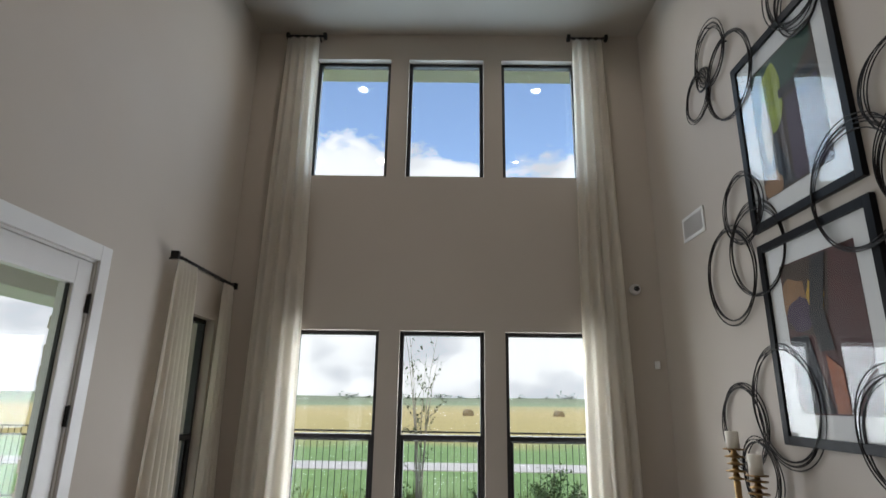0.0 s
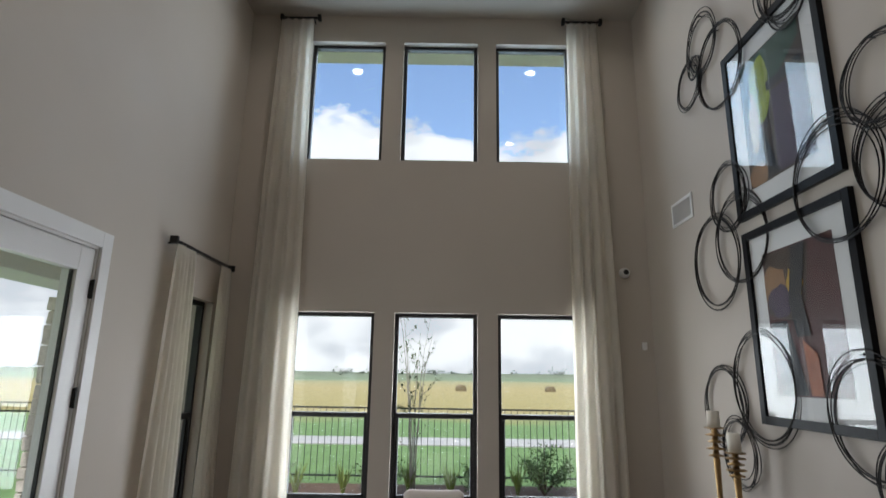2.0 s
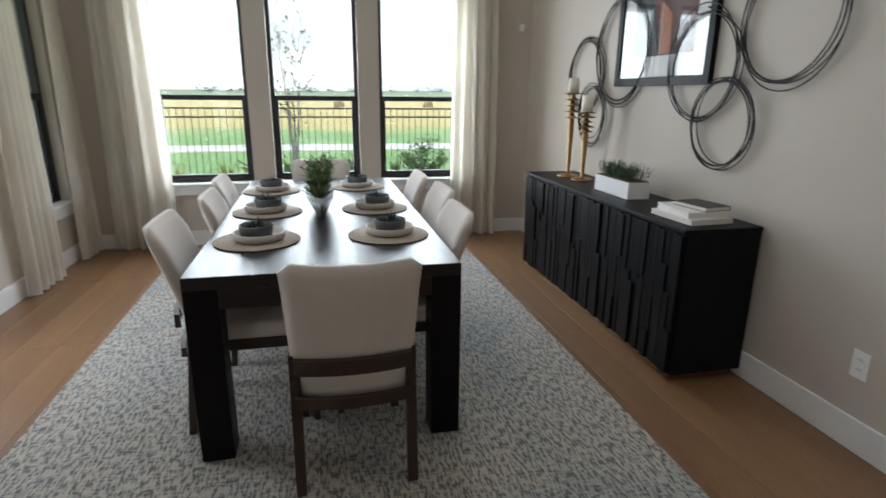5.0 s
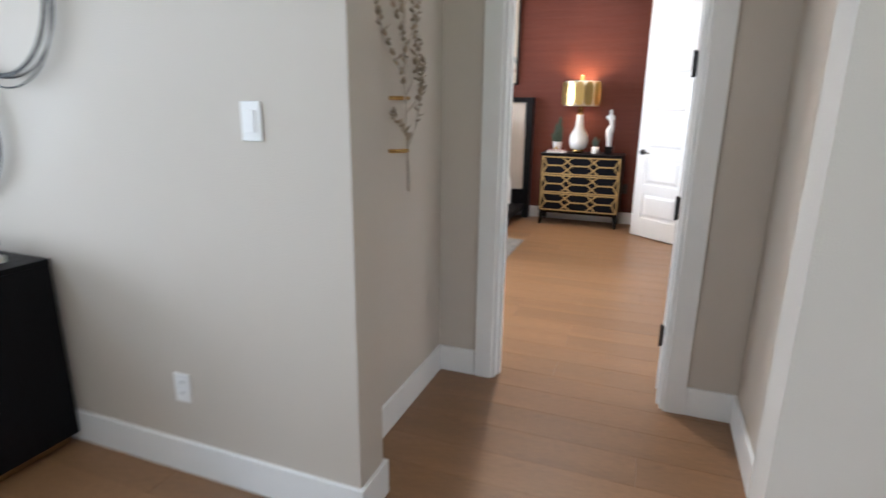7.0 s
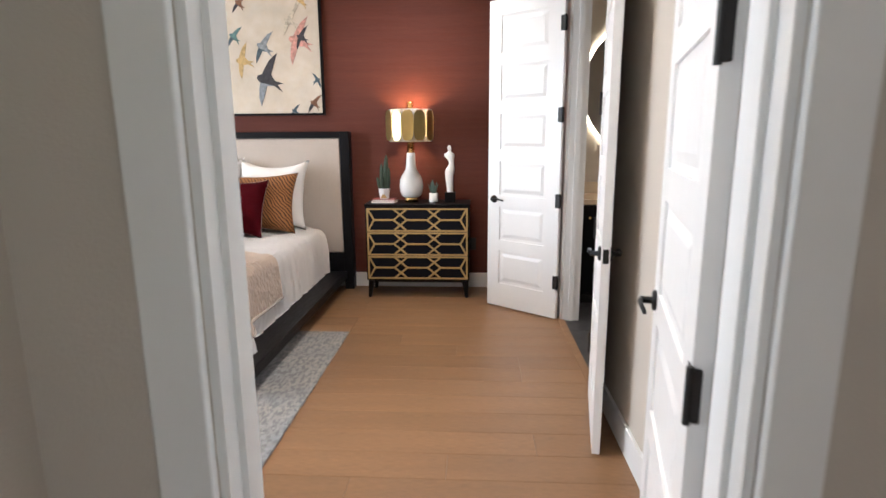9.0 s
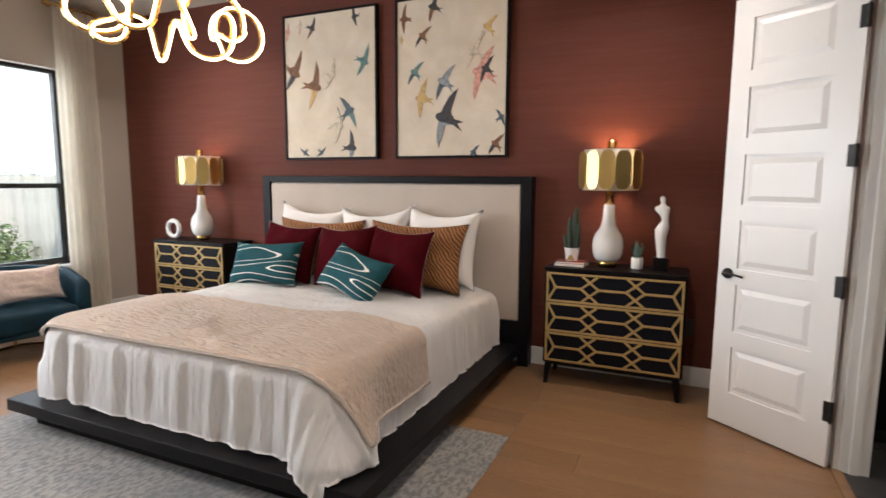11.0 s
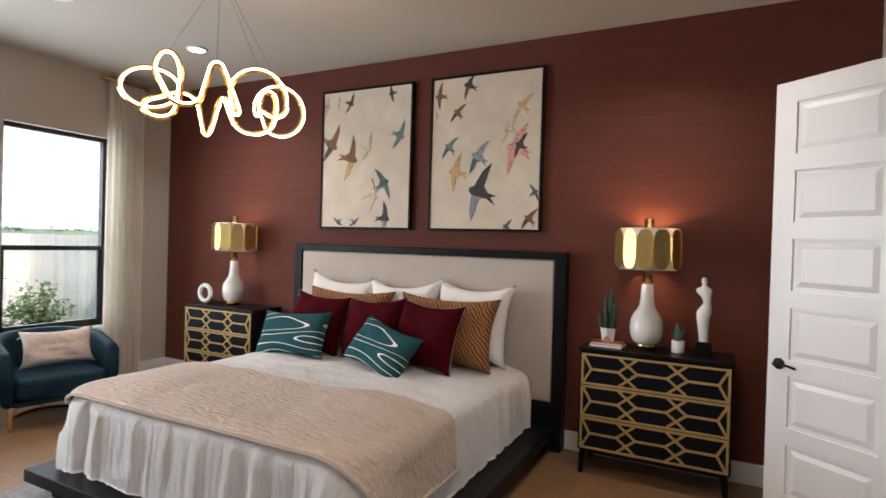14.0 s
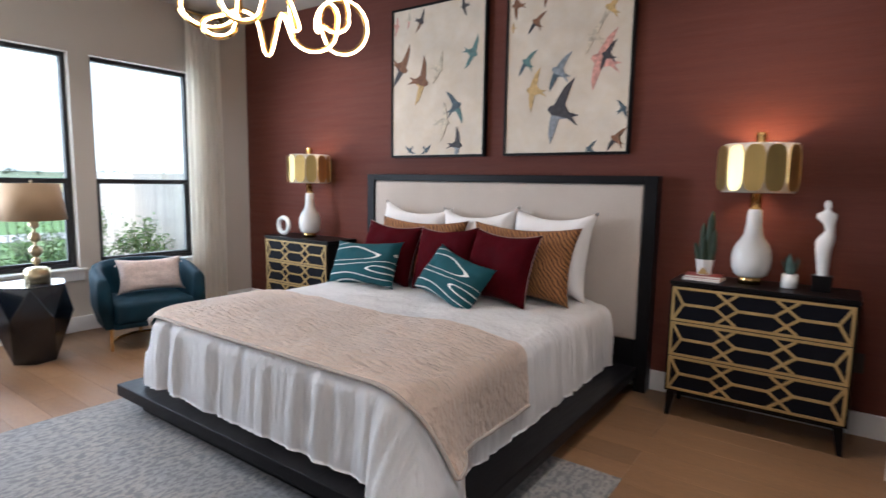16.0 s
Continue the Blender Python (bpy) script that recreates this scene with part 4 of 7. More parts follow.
def sideboard():
    x0, x1, y0, y1, h = 1.752, 2.18, 1.915, 3.95, 0.795
    root = thing("sideboard", "black wooden sideboard with doors of uneven vertical slats", "sideboard", pose(0, 0, 0))
    part("plinth", box(x0 + 0.05, x1 - 0.02, y0 + 0.04, y1 - 0.04, 0, 0.045, 0.002), AGED, root, "recessed bronze plinth")
    part("body", box(x0 + 0.028, x1, y0, y1, 0.045, h - 0.022, 0.004), BLACKW, root)
    part("top", box(x0 + 0.004, x1, y0 - 0.004, y1 + 0.004, h - 0.022, h, 0.003), BLACKW, root)
    rnd = random.Random(21)
    n = 4
    dw = (y1 - y0 - 0.03) / n
    meshes = {}

    def slat_mesh(w, hgt, d):
        key = (round(w, 3), round(hgt, 2), round(d, 3))
        if key not in meshes:
            meshes[key] = mesh_from("slat", box(-key[2], 0, -key[0] / 2 + 0.0012, key[0] / 2 - 0.0012, 0.0, key[1] - 0.0015, 0.0015, segments=1), False, BLACKW)
        return meshes[key]
    for i in range(n):
        d0 = y0 + 0.015 + i * dw
        door = part("door", box(x0 + 0.018, x0 + 0.0275, d0 + 0.003, d0 + dw - 0.003, 0.055, h - 0.03), BLACKW, root)
        k = 11
        sw = (dw - 0.006) / k
        for j in range(k):
            yy = d0 + 0.003 + (j + 0.5) * sw
            cut = round(rnd.uniform(0.2, 0.6), 2)
            d_lo = rnd.choice((0.006, 0.013, 0.02))
            d_hi = rnd.choice([q for q in (0.004, 0.010, 0.018) if abs(q - d_lo) > 0.003])
            for z0, hh, dd in ((0.055, cut - 0.055, d_lo), (cut, h - 0.03 - cut, d_hi)):
                ob = new("slat", slat_mesh(sw, hh, dd))
                ob.parent = door
                ob.location = (x0 + 0.018, yy, z0)


sideboard()


def candle_stand(label, x, y, height, candle):
    root = thing("candle_holder", label, "candle holder", pose(x, y, 0.795), group="brass candle holders")
    s = height
    base = [(0, 0), (0.078, 0), (0.08, 0.006), (0.066, 0.014), (0.02, 0.02), (0.013, 0.03)]
    stem = [(0.013, 0.03), (0.021, s * 0.68), (0.014, s * 0.7)]
    rings = []
    z = s * 0.70
    for q in range(4):
        rings += [(0.015, z), (0.048 + 0.012 * (q % 2), z + 0.006), (0.049 + 0.012 * (q % 2), z + 0.010), (0.015, z + 0.02), (0.022, z + s * 0.037), (0.014, z + s * 0.07)]
        z += s * 0.07
    part("stem", lathe(base + stem[1:] + rings + [(0.014, s - 0.012), (0.062, s - 0.006), (0.064, s), (0, s)], 28), AGED, root, "", True)
    part("candle", lathe([(0, s + 0.0005), (0.039, s + 0.0005), (0.0395, s + candle - 0.004), (0.034, s + candle), (0.008, s + candle - 0.004), (0, s + candle - 0.005)], 28), WAX, root, "ivory pillar candle", True)
    part("wick", tube([(0, 0, s + candle - 0.006), (0.001, 0, s + candle + 0.008)], 0.0012, 5), BLACKM, root)


candle_stand("tall turned brass candle holder with an ivory candle", 1.985, 3.665, 0.615, 0.105)
candle_stand("shorter turned brass candle holder with an ivory candle", 2.0, 3.455, 0.485, 0.115)


def herb_box():
    root = thing("planter_box", "white rectangular planter of small green leaves", "planter", pose(1.975, 2.87, 0.795))
    bm = box(-0.073, 0.073, -0.205, 0.205, 0, 0.1, 0.003)
    part("trough", bm, MATTEW, root)
    part("soil", box(-0.066, 0.066, -0.198, 0.198, 0.1, 0.104), SUBFLOOR, root)
    rnd = random.Random(5)
    bm = bmesh.new()
    for i in range(210):
        p = Vector((rnd.uniform(-0.062, 0.062), rnd.uniform(-0.2, 0.2), 0.102))
        a = rnd.uniform(0, 6.28)
        h = rnd.uniform(0.045, 0.1)
        q = p + Vector((math.cos(a) * 0.03, math.sin(a) * 0.03, h))
        tube([p, q], 0.001, 3, bm=bm)
        for k in range(7):
            s = p.lerp(q, 0.3 + 0.7 * k / 6)
            an = rnd.uniform(0, 6.28)
            blade(bm, s, s + Vector((math.cos(an) * 0.014, math.sin(an) * 0.014, rnd.uniform(0.0, 0.01))), 0.0075)
    part("foliage", bm, HERB, root, "small dark green leaves")


herb_box()
PAPER = mat("book_pages", (0.74, 0.70, 0.62), 0.8, vary=0.05, scale=6, grain=0.1, grain_scale=300, stretch=(0.2, 0.2, 4))
COVERW = mat("white_book_cover", (0.78, 0.765, 0.74), 0.5, vary=0.03, scale=6)
COVERK = mat("dark_book_cover", (0.035, 0.03, 0.028), 0.5, vary=0.15, scale=9)
COVERR = mat("red_book_cover", (0.25, 0.05, 0.04), 0.5, vary=0.1, scale=9)


def book(label, x, y, z, w, d, t, turn, cover):
    """Lies flat; its own y is its spine's length."""
    root = thing("book", label, "book", pose(x, y, z, 0, 0, turn), group="stacked books")
    part("page_block", box(-w / 2 + 0.003, w / 2 - 0.003, -d / 2 + 0.003, d / 2 - 0.003, 0.003, t - 0.003), PAPER, root)
    c = box(-w / 2, w / 2, -d / 2, d / 2, 0, 0.0028, 0.0008)
    box(-w / 2, w / 2, -d / 2, d / 2, t - 0.0028, t, 0.0008, c)
    box(w / 2 - 0.0028, w / 2, -d / 2, d / 2, 0.0028, t - 0.0028, 0, c)
    part("cover", c, cover, root)


book("large white hardback book lying flat", 1.955, 2.155, 0.795, 0.24, 0.315, 0.026, 3, COVERW)
book("white hardback book lying on another", 1.965, 2.165, 0.8212, 0.215, 0.285, 0.03, -4, COVERW)
book("small dark hardback book on top of the stack", 2.0, 2.14, 0.8514, 0.155, 0.215, 0.022, 8, COVERK)

WIRE = mat("dark_bronze_wire", (0.02, 0.017, 0.016), 0.38, metal=0.7, vary=0.2, scale=20)


def ring_cluster(rings, seed):
    """Loops of dark wire, several turns each, that stand off the wall."""
    rnd = random.Random(seed)
    cy = sum(r[0] for r in rings) / len(rings)
    cz = sum(r[1] for r in rings) / len(rings)
    root = thing("wire_ring_sculpture", "cluster of overlapping dark wire rings hung on the wall", "wall sculpture", pose(HALL_X1 - 0.03, cy, cz), group="wire ring sculptures")
    for y, z, r in rings:
        bm = bmesh.new()
        for t in range(5):
            oy, oz, rr = rnd.uniform(-0.02, 0.02), rnd.uniform(-0.022, 0.022), r * rnd.uniform(0.92, 1.02)
            e, tilt, ox = rnd.uniform(0.94, 1.03), rnd.uniform(0, 6.28), rnd.uniform(-0.012, 0.012)
            pts = []
            for q in range(44):
                a = 2 * math.pi * q / 44
                pts.append((ox + 0.008 * math.sin(a + tilt), y - cy + oy + rr * e * math.cos(a), z - cz + oz + rr * math.sin(a) / e))
            tube(pts, 0.0036, 6, True, bm)
        part("wire_loop", bm, WIRE, root, "", True)
    for y, z, r in rings:
        part("wall_peg", tube([(0.03, y - cy, z - cz + r), (-0.008, y - cy, z - cz + r)], 0.006, 6), WIRE, root)


ring_cluster([(3.69, 4.30, 0.24), (3.83, 4.17, 0.095), (3.47, 3.95, 0.31), (3.95, 4.08, 0.19)], 1)
ring_cluster([(3.52, 2.97, 0.24), (3.44, 2.65, 0.30), (3.77, 2.56, 0.325)], 2)
ring_cluster([(3.37, 1.68, 0.335), (3.86, 1.54, 0.275), (3.71, 1.25, 0.21)], 3)
ring_cluster([(2.50, 1.56, 0.285), (2.29, 1.26, 0.225), (1.96, 1.72, 0.29)], 4)
ring_cluster([(2.51, 2.73, 0.325), (2.16, 3.09, 0.22), (2.12, 2.72, 0.27)], 5)
ring_cluster([(2.66, 4.12, 0.29), (2.67, 3.97, 0.2), (2.30, 4.12, 0.22)], 6)

MATBOARD = mat("white_mat_board", (0.78, 0.77, 0.75), 0.8, vary=0.02, scale=5)
PAINTS = {n: mat("paint_" + n, c, 0.55, vary=0.25, scale=9, grain=0.15, grain_scale=60, bump=0.2, bump_scale=80) for n, c in
          {"maroon": (0.075, 0.018, 0.016), "umber": (0.05, 0.028, 0.016), "ochre": (0.55, 0.33, 0.03), "black": (0.012, 0.012, 0.016), "tan": (0.30, 0.16, 0.07),
           "violet": (0.06, 0.035, 0.07), "lime": (0.30, 0.36, 0.03), "green": (0.02, 0.06, 0.035), "orange": (0.35, 0.09, 0.02), "cream": (0.6, 0.52, 0.40)}.items()}


def blob(cy, cz, ry, rz, seed, n=18, rough=0.14):
    rnd = random.Random(seed)
    f = [1 + rnd.uniform(-rough, rough) for _ in range(n)]
    return [(cy + ry * f[i] * math.cos(2 * math.pi * i / n), cz + rz * f[i] * math.sin(2 * math.pi * i / n)) for i in range(n)]


def framed_abstract(label, y0, y1, z0, z1, shapes):
    root = thing("framed_painting", label, "painting", pose(HALL_X1, (y0 + y1) / 2, (z0 + z1) / 2))
    a, b, w = (y1 - y0) / 2, (z1 - z0) / 2, 0.052
    part("backing", box(-0.012, -0.001, -a + 0.01, a - 0.01, -b + 0.01, b - 0.01), BLACKF, root)
    for p, q, r, s in ((-a, -a + w, -b, b), (a - w, a, -b, b), (-a + w, a - w, b - w, b), (-a + w, a - w, -b, -b + w)):
        part("frame", box(-0.034, -0.001, p, q, r, s, 0.002), BLACKW, root)
    part("mat_board", box(-0.014, -0.0125, -a + w, a - w, -b + w, b - w), MATBOARD, root)
    pa, pb = a - 0.175, b - 0.175
    part("canvas", box(-0.0155, -0.0141, -pa, pa, -pb, pb), PAINTS[shapes[0]], root)
    x = -0.0156
    for i, (col, kind, *v) in enumerate(shapes[1:]):
        x -= 0.0007
        out = blob(*v) if kind == "blob" else [tuple(p) for p in v]
        out = [(max(-pa, min(pa, p[0])), max(-pb, min(pb, p[1]))) for p in out]
        part("painted_shape", prism(out, "x", x - 0.0005, x), PAINTS[col], root)
    p = part("glazing", box(-0.026, -0.024, -a + w, a - w, -b + w, b - w), PICTURE_GLASS, root, "picture glass")
    p.visible_shadow = False


framed_abstract("black-framed abstract painting in maroon, black and ochre under glass", 2.435, 3.415, 1.455, 2.665,
                ["maroon", ("umber", "poly", (0.3, 0.05), (0.3, 0.42), (-0.12, 0.42), (-0.05, 0.1), (0.05, -0.02)), ("tan", "blob", 0.22, 0.22, 0.12, 0.12, 3), ("violet", "blob", 0.18, 0.12, 0.11, 0.1, 6),
                 ("ochre", "blob", 0.03, 0.2, 0.075, 0.1, 9), ("black", "poly", (0.24, -0.42), (0.3, 0.0), (0.14, 0.0), (0.02, -0.42)), ("orange", "poly", (0.0, -0.42), (0.02, -0.12), (-0.09, -0.2), (-0.1, -0.42)),
                 ("black", "poly", (-0.1, 0.42), (-0.02, 0.12), (-0.06, -0.1), (0.06, -0.1), (0.1, 0.1), (0.02, 0.42))])
# violet panel, black bar and cream blob keep a painted window reflection's shape
framed_abstract("black-framed abstract painting in lime, black and violet under glass", 2.445, 3.435, 2.755, 3.975,
                ["umber", ("violet", "poly", (-0.3, -0.42), (-0.3, 0.1), (0.0, 0.1), (0.02, -0.42)), ("green", "poly", (0.3, 0.42), (0.3, -0.05), (-0.3, 0.3), (-0.3, 0.42)), ("lime", "blob", 0.12, 0.16, 0.11, 0.24, 4),
                 ("black", "poly", (0.3, 0.02), (0.2, 0.08), (0.0, -0.42), (0.14, -0.42)), ("tan", "blob", 0.22, -0.38, 0.1, 0.09, 8), ("black", "poly", (-0.3, 0.12), (-0.3, 0.18), (0.04, 0.18), (0.04, 0.12)),
                 ("cream", "blob", 0.2, -0.02, 0.05, 0.2, 2)])


def wall_plate(name, label, category, y, z, switch):
    root = thing(name, label, category, pose(HALL_X1, y, z))
    part("plate", box(-0.006, -0.0005, -0.037, 0.037, -0.058, 0.058, 0.003), PLASTIC, root)
    if switch:
        part("rocker", box(-0.010, -0.006, -0.017, 0.017, -0.034, 0.034, 0.002), PLASTIC, root)
    else:
        for s in (-1, 1):
            part("socket", box(-0.008, -0.006, -0.016, 0.016, s * 0.021 - 0.015, s * 0.021 + 0.015, 0.002), PLASTIC, root)
            for q in (-0.006, 0.006):
                part("slot", box(-0.0085, -0.008, q - 0.001, q + 0.001, s * 0.021 - 0.003, s * 0.021 + 0.007), BLACKF, root)


wall_plate("light_switch", "white rocker light switch on the wall", "light switch", 0.932, 1.325, True)
wall_plate("power_outlet", "white double power outlet above the baseboard", "power outlet", 1.335, 0.36, False)


def vent():
    root = thing("wall_vent", "white louvred air return vent high on the wall", "vent", pose(HALL_X1, 4.31, 3.11))
    a, b = 0.195, 0.105
    # dark sheet stands in for the shade inside the duct
    part("backing", box(-0.003, -0.0006, -a + 0.02, a - 0.02, -b + 0.02, b - 0.02), SUBFLOOR, root)
    for p, q, r, s in ((-a, a, b - 0.025, b), (-a, a, -b, -b + 0.025), (-a, -a + 0.025, -b + 0.025, b - 0.025), (a - 0.025, a, -b + 0.025, b - 0.025)):
        part("frame", box(-0.012, -0.0006, p, q, r, s, 0.002), TRIM, root)
    for i in range(20):
        y = -a + 0.03 + (2 * a - 0.06) * i / 19
        part("slat", box(-0.009, -0.003, y - 0.0022, y + 0.0022, -b + 0.025, b - 0.025), TRIM, root)


vent()


def dome_camera():
    root = thing("security_camera", "small white dome camera with a dark eye on the wall", "camera", pose(1.955, HALL_Y1, 2.725, 90, 0, 0))
    part("housing", lathe([(0, 0.0005), (0.052, 0.0005), (0.052, 0.02), (0.046, 0.045), (0.03, 0.062), (0, 0.066)], 24), PLASTIC, root, "", True)
    part("eye", lathe([(0, 0.05), (0.028, 0.058), (0.024, 0.07), (0, 0.078)], 20), BLACKF, root, "dark lens dome", True)


dome_camera()
sensor = thing("wall_sensor", "small white motion sensor in the wall corner", "sensor", pose(2.105, HALL_Y1, 2.02))
part("housing", box(-0.022, 0.022, -0.03, -0.0006, -0.035, 0.035, 0.006), PLASTIC, sensor)
part("lens", box(-0.014, 0.014, -0.034, -0.03, -0.022, 0.004, 0.002), MATTEW, sensor)


def metal_branch():
    root = thing("branch_wall_sculpture", "pale metal branch with small leaves on brass brackets", "wall sculpture", pose(2.84, 0.77, 1.006))
    rnd = random.Random(9)
    stem = bmesh.new()
    tube([(0.02, -0.05, 0.03), (0.005, -0.052, 0.2), (-0.02, -0.055, 0.42), (-0.01, -0.05, 0.75), (0.03, -0.05, 1.02)], 0.0058, 7, bm=stem, taper=0.003)
    twigs = []
    for z0, dx, h in ((0.2, 0.17, 0.42), (0.2, -0.09, 0.14), (0.36, -0.2, 0.34), (0.4, 0.12, 0.35), (0.42, -0.1, 0.4), (0.55, 0.18, 0.4), (0.6, -0.14, 0.36), (0.34, 0.22, 0.2)):
        x0 = 0.005 - 0.06 * (z0 - 0.2)
        pts = [(x0 + dx * (q / 5) ** 0.8 + rnd.uniform(-0.006, 0.006), -0.052 - 0.02 * math.sin(q), z0 + h * q / 5) for q in range(6)]
        twigs.append(pts)
    PEWTER = mat("pale_pewter", (0.55, 0.50, 0.43), 0.4, metal=0.7, vary=0.2, scale=20)
    part("stem", stem, PEWTER, root, "", True)
    for pts in twigs:
        part("twig", tube(pts, 0.0034, 6, taper=0.0015), PEWTER, root, "", True)
    lf = bmesh.new()
    for pts in twigs:
        for q in range(17):
            f = 0.25 + 0.75 * q / 16
            i = min(4, int(f * 5))
            p = Vector(pts[i]).lerp(Vector(pts[i + 1]), f * 5 - i)
            s = 1 if q % 2 else -1
            blade(lf, p, p + Vector((s * rnd.uniform(0.012, 0.03), rnd.uniform(-0.02, 0.015), rnd.uniform(0.012, 0.035))), 0.022)
    part("leaf_sprays", lf, mat("pale_bronze_leaf", (0.45, 0.38, 0.29), 0.4, metal=0.6, vary=0.2, scale=30, by_island=0.25), root)
    for z, x in ((0.195, -0.03), (0.395, -0.02)):
        part("bracket", tube([(x - 0.03, -0.001, z), (x - 0.02, -0.03, z), (x + 0.025, -0.058, z)], 0.008, 8), GOLD, root, "brass bracket")


metal_branch()

# ---- bedroom ----
TOP, BX0, BX1, BY0, BY1 = 0.615, 5.45, 7.5, 1.52, 3.48
LINEN = mat("white_washed_linen", (0.93, 0.91, 0.895), 0.85, vary=0.02, scale=5, bump=0.85, bump_scale=30, depth=0.012, stretch=(1, 1, 0.3))
FLEECE = mat("cream_fleece", (0.82, 0.67, 0.55), 0.95, vary=0.05, scale=14, grain=0.05, grain_scale=160, bump=1.0, bump_scale=30, depth=0.024, stretch=(1.7, 0.6, 1), sheen=0.4)
FLEECE_EDGE = mat("grey_throw_binding", (0.42, 0.36, 0.31), 0.9, vary=0.1, scale=20)
LINENB = mat("oatmeal_headboard_linen", (0.50, 0.435, 0.375), 0.9, vary=0.05, scale=4, grain=0.1, grain_scale=260, bump=0.3, bump_scale=320)
BEDWOOD = mat("charcoal_bed_wood", (0.006, 0.0055, 0.0065), 0.42, spec=0.15, vary=0.2, scale=4, grain=0.35, grain_scale=36, stretch=(1, 12, 12), bump=0.1, bump_scale=40)

rug("faded grey and blue distressed rug under the bed", 3.95, 6.36, 0.98, 3.82, RUG2, seed=4)


def bed():
    root = thing("platform_bed", "king platform bed of charcoal wood with an upholstered headboard", "bed", pose(6.4, 2.5, 0))

    def bx(x0, x1, y0, y1, z0, z1, b=0.004):
        return box(x0 - 6.4, x1 - 6.4, y0 - 2.5, y1 - 2.5, z0, z1, b)
    part("plinth", bx(5.36, 7.5, 1.37, 3.53, 0.011, 0.105), BEDWOOD, root)
    part("platform_ledge", bx(5.27, 7.55, 1.26, 3.64, 0.105, 0.175, 0.006), BEDWOOD, root)
    part("headboard_post", bx(7.55, 7.655, 1.2, 1.285, 0, 1.465), BEDWOOD, root)
    part("headboard_post", bx(7.55, 7.655, 3.685, 3.77, 0, 1.465), BEDWOOD, root)
    part("headboard_rail", bx(7.55, 7.655, 1.285, 3.685, 1.41, 1.465), BEDWOOD, root)
    part("headboard_rail", bx(7.56, 7.655, 1.285, 3.685, 0.11, 0.35), BEDWOOD, root)
    pad = cushion(2.40, 1.06, 0.07, 0.022, 0.006)
    moved(pad, Matrix(((0, 0, -1, 7.63 - 6.4), (1, 0, 0, 2.485 - 2.5), (0, 1, 0, 0.88), (0, 0, 0, 1))))
    part("headboard_pad", pad, LINENB, root, "oatmeal linen headboard pad", True)
    part("mattress", bx(5.5, 7.5, 1.56, 3.44, 0.176, 0.575, 0.05), LINEN, root)
    return root


bed()


def cloth(x0, x1, y0, y1, lift, step, fold, waves, floor_z, seed, puff=0.012, head=None):
    """A sheet laid over the mattress: what lies past an edge hangs down in folds."""
    nx, ny = int((x1 - x0) / step), int((y1 - y0) / step)
    bm = bmesh.new()
    r, round_r = 0.075, 0.16
    rows = []
    off = Vector((7.3, 3.1, 0))
    for i in range(nx + 1):
        row = []
        for j in range(ny + 1):
            sx, sy = x0 + (x1 - x0) * i / nx, y0 + (y1 - y0) * j / ny
            # the mattress has rounded corners at its foot
            ix, iy = max(sx, BX0 + round_r), min(max(sy, BY0 + round_r), BY1 - round_r)
            ox, oy = sx - ix, sy - iy
            far = math.hypot(ox, oy)
            d = max(0.0, far - round_r)
            ux, uy = (ox / far, oy / far) if far > 1e-6 else (0.0, 0.0)
            ex, ey = (ix + ux * round_r, iy + uy * round_r) if d > 0 else (sx, sy)
            n1 = noise.noise(Vector((sx * 2.3, sy * 2.3, 0)) + off)
            n2 = noise.noise(Vector((sx * 7, sy * 7, 1)) + off)
            if d < 1e-6:
                edge = round_r - far if far > 0 else min(ex - BX0, ey - BY0, BY1 - ey)
                z = TOP + lift + puff * (n1 + 0.5 * n2) - 0.02 * max(0, 1 - edge / 0.16) ** 2
                row.append(bm.verts.new((ex, ey, z)))
                continue
            a = min(d / r, math.pi / 2)
            out = r * math.sin(a) + lift * 0.7
            down = r * (1 - math.cos(a)) + max(0.0, d - r * math.pi / 2)
            s = sy if abs(ox) > abs(oy) else sx
            hang = min(1.0, max(0.0, down) / 0.35)
            wav = 1.7 * noise.noise(Vector((s * waves * 0.2, seed, 2.0))) + 1.1 * noise.noise(Vector((s * waves * 0.47, seed, 6.0)))
            amp = 0.55 + 1.1 * abs(noise.noise(Vector((s * 1.7, 5.0, seed))))
            swell = math.sin(math.pi * min(1.0, 0.1 + 0.68 * hang))
            corner = 2 * abs(ux * uy)
            out += (0.2 if uy < 0 else 0.03) * corner * hang * (0.8 + 0.5 * n1) + hang * 0.03 + swell * fold * amp * wav + 0.008 * hang * n2
            on_ledge = ex + ux * out > 5.26 and 1.25 < ey + uy * out < 3.65
            z = max((floor_z if on_ledge else 0.05) + 0.006 * n2, TOP + lift - 0.02 - down + 0.012 * hang * n1)
            row.append(bm.verts.new((ex + ux * out, ey + uy * out, z)))
        rows.append(row)
    for a, b in zip(rows, rows[1:]):
        for j in range(ny):
            bm.faces.new((a[j], a[j + 1], b[j + 1], b[j]))
    return bm, [v.co.copy() for v in rows[0]], [r[0].co.copy() for r in rows]


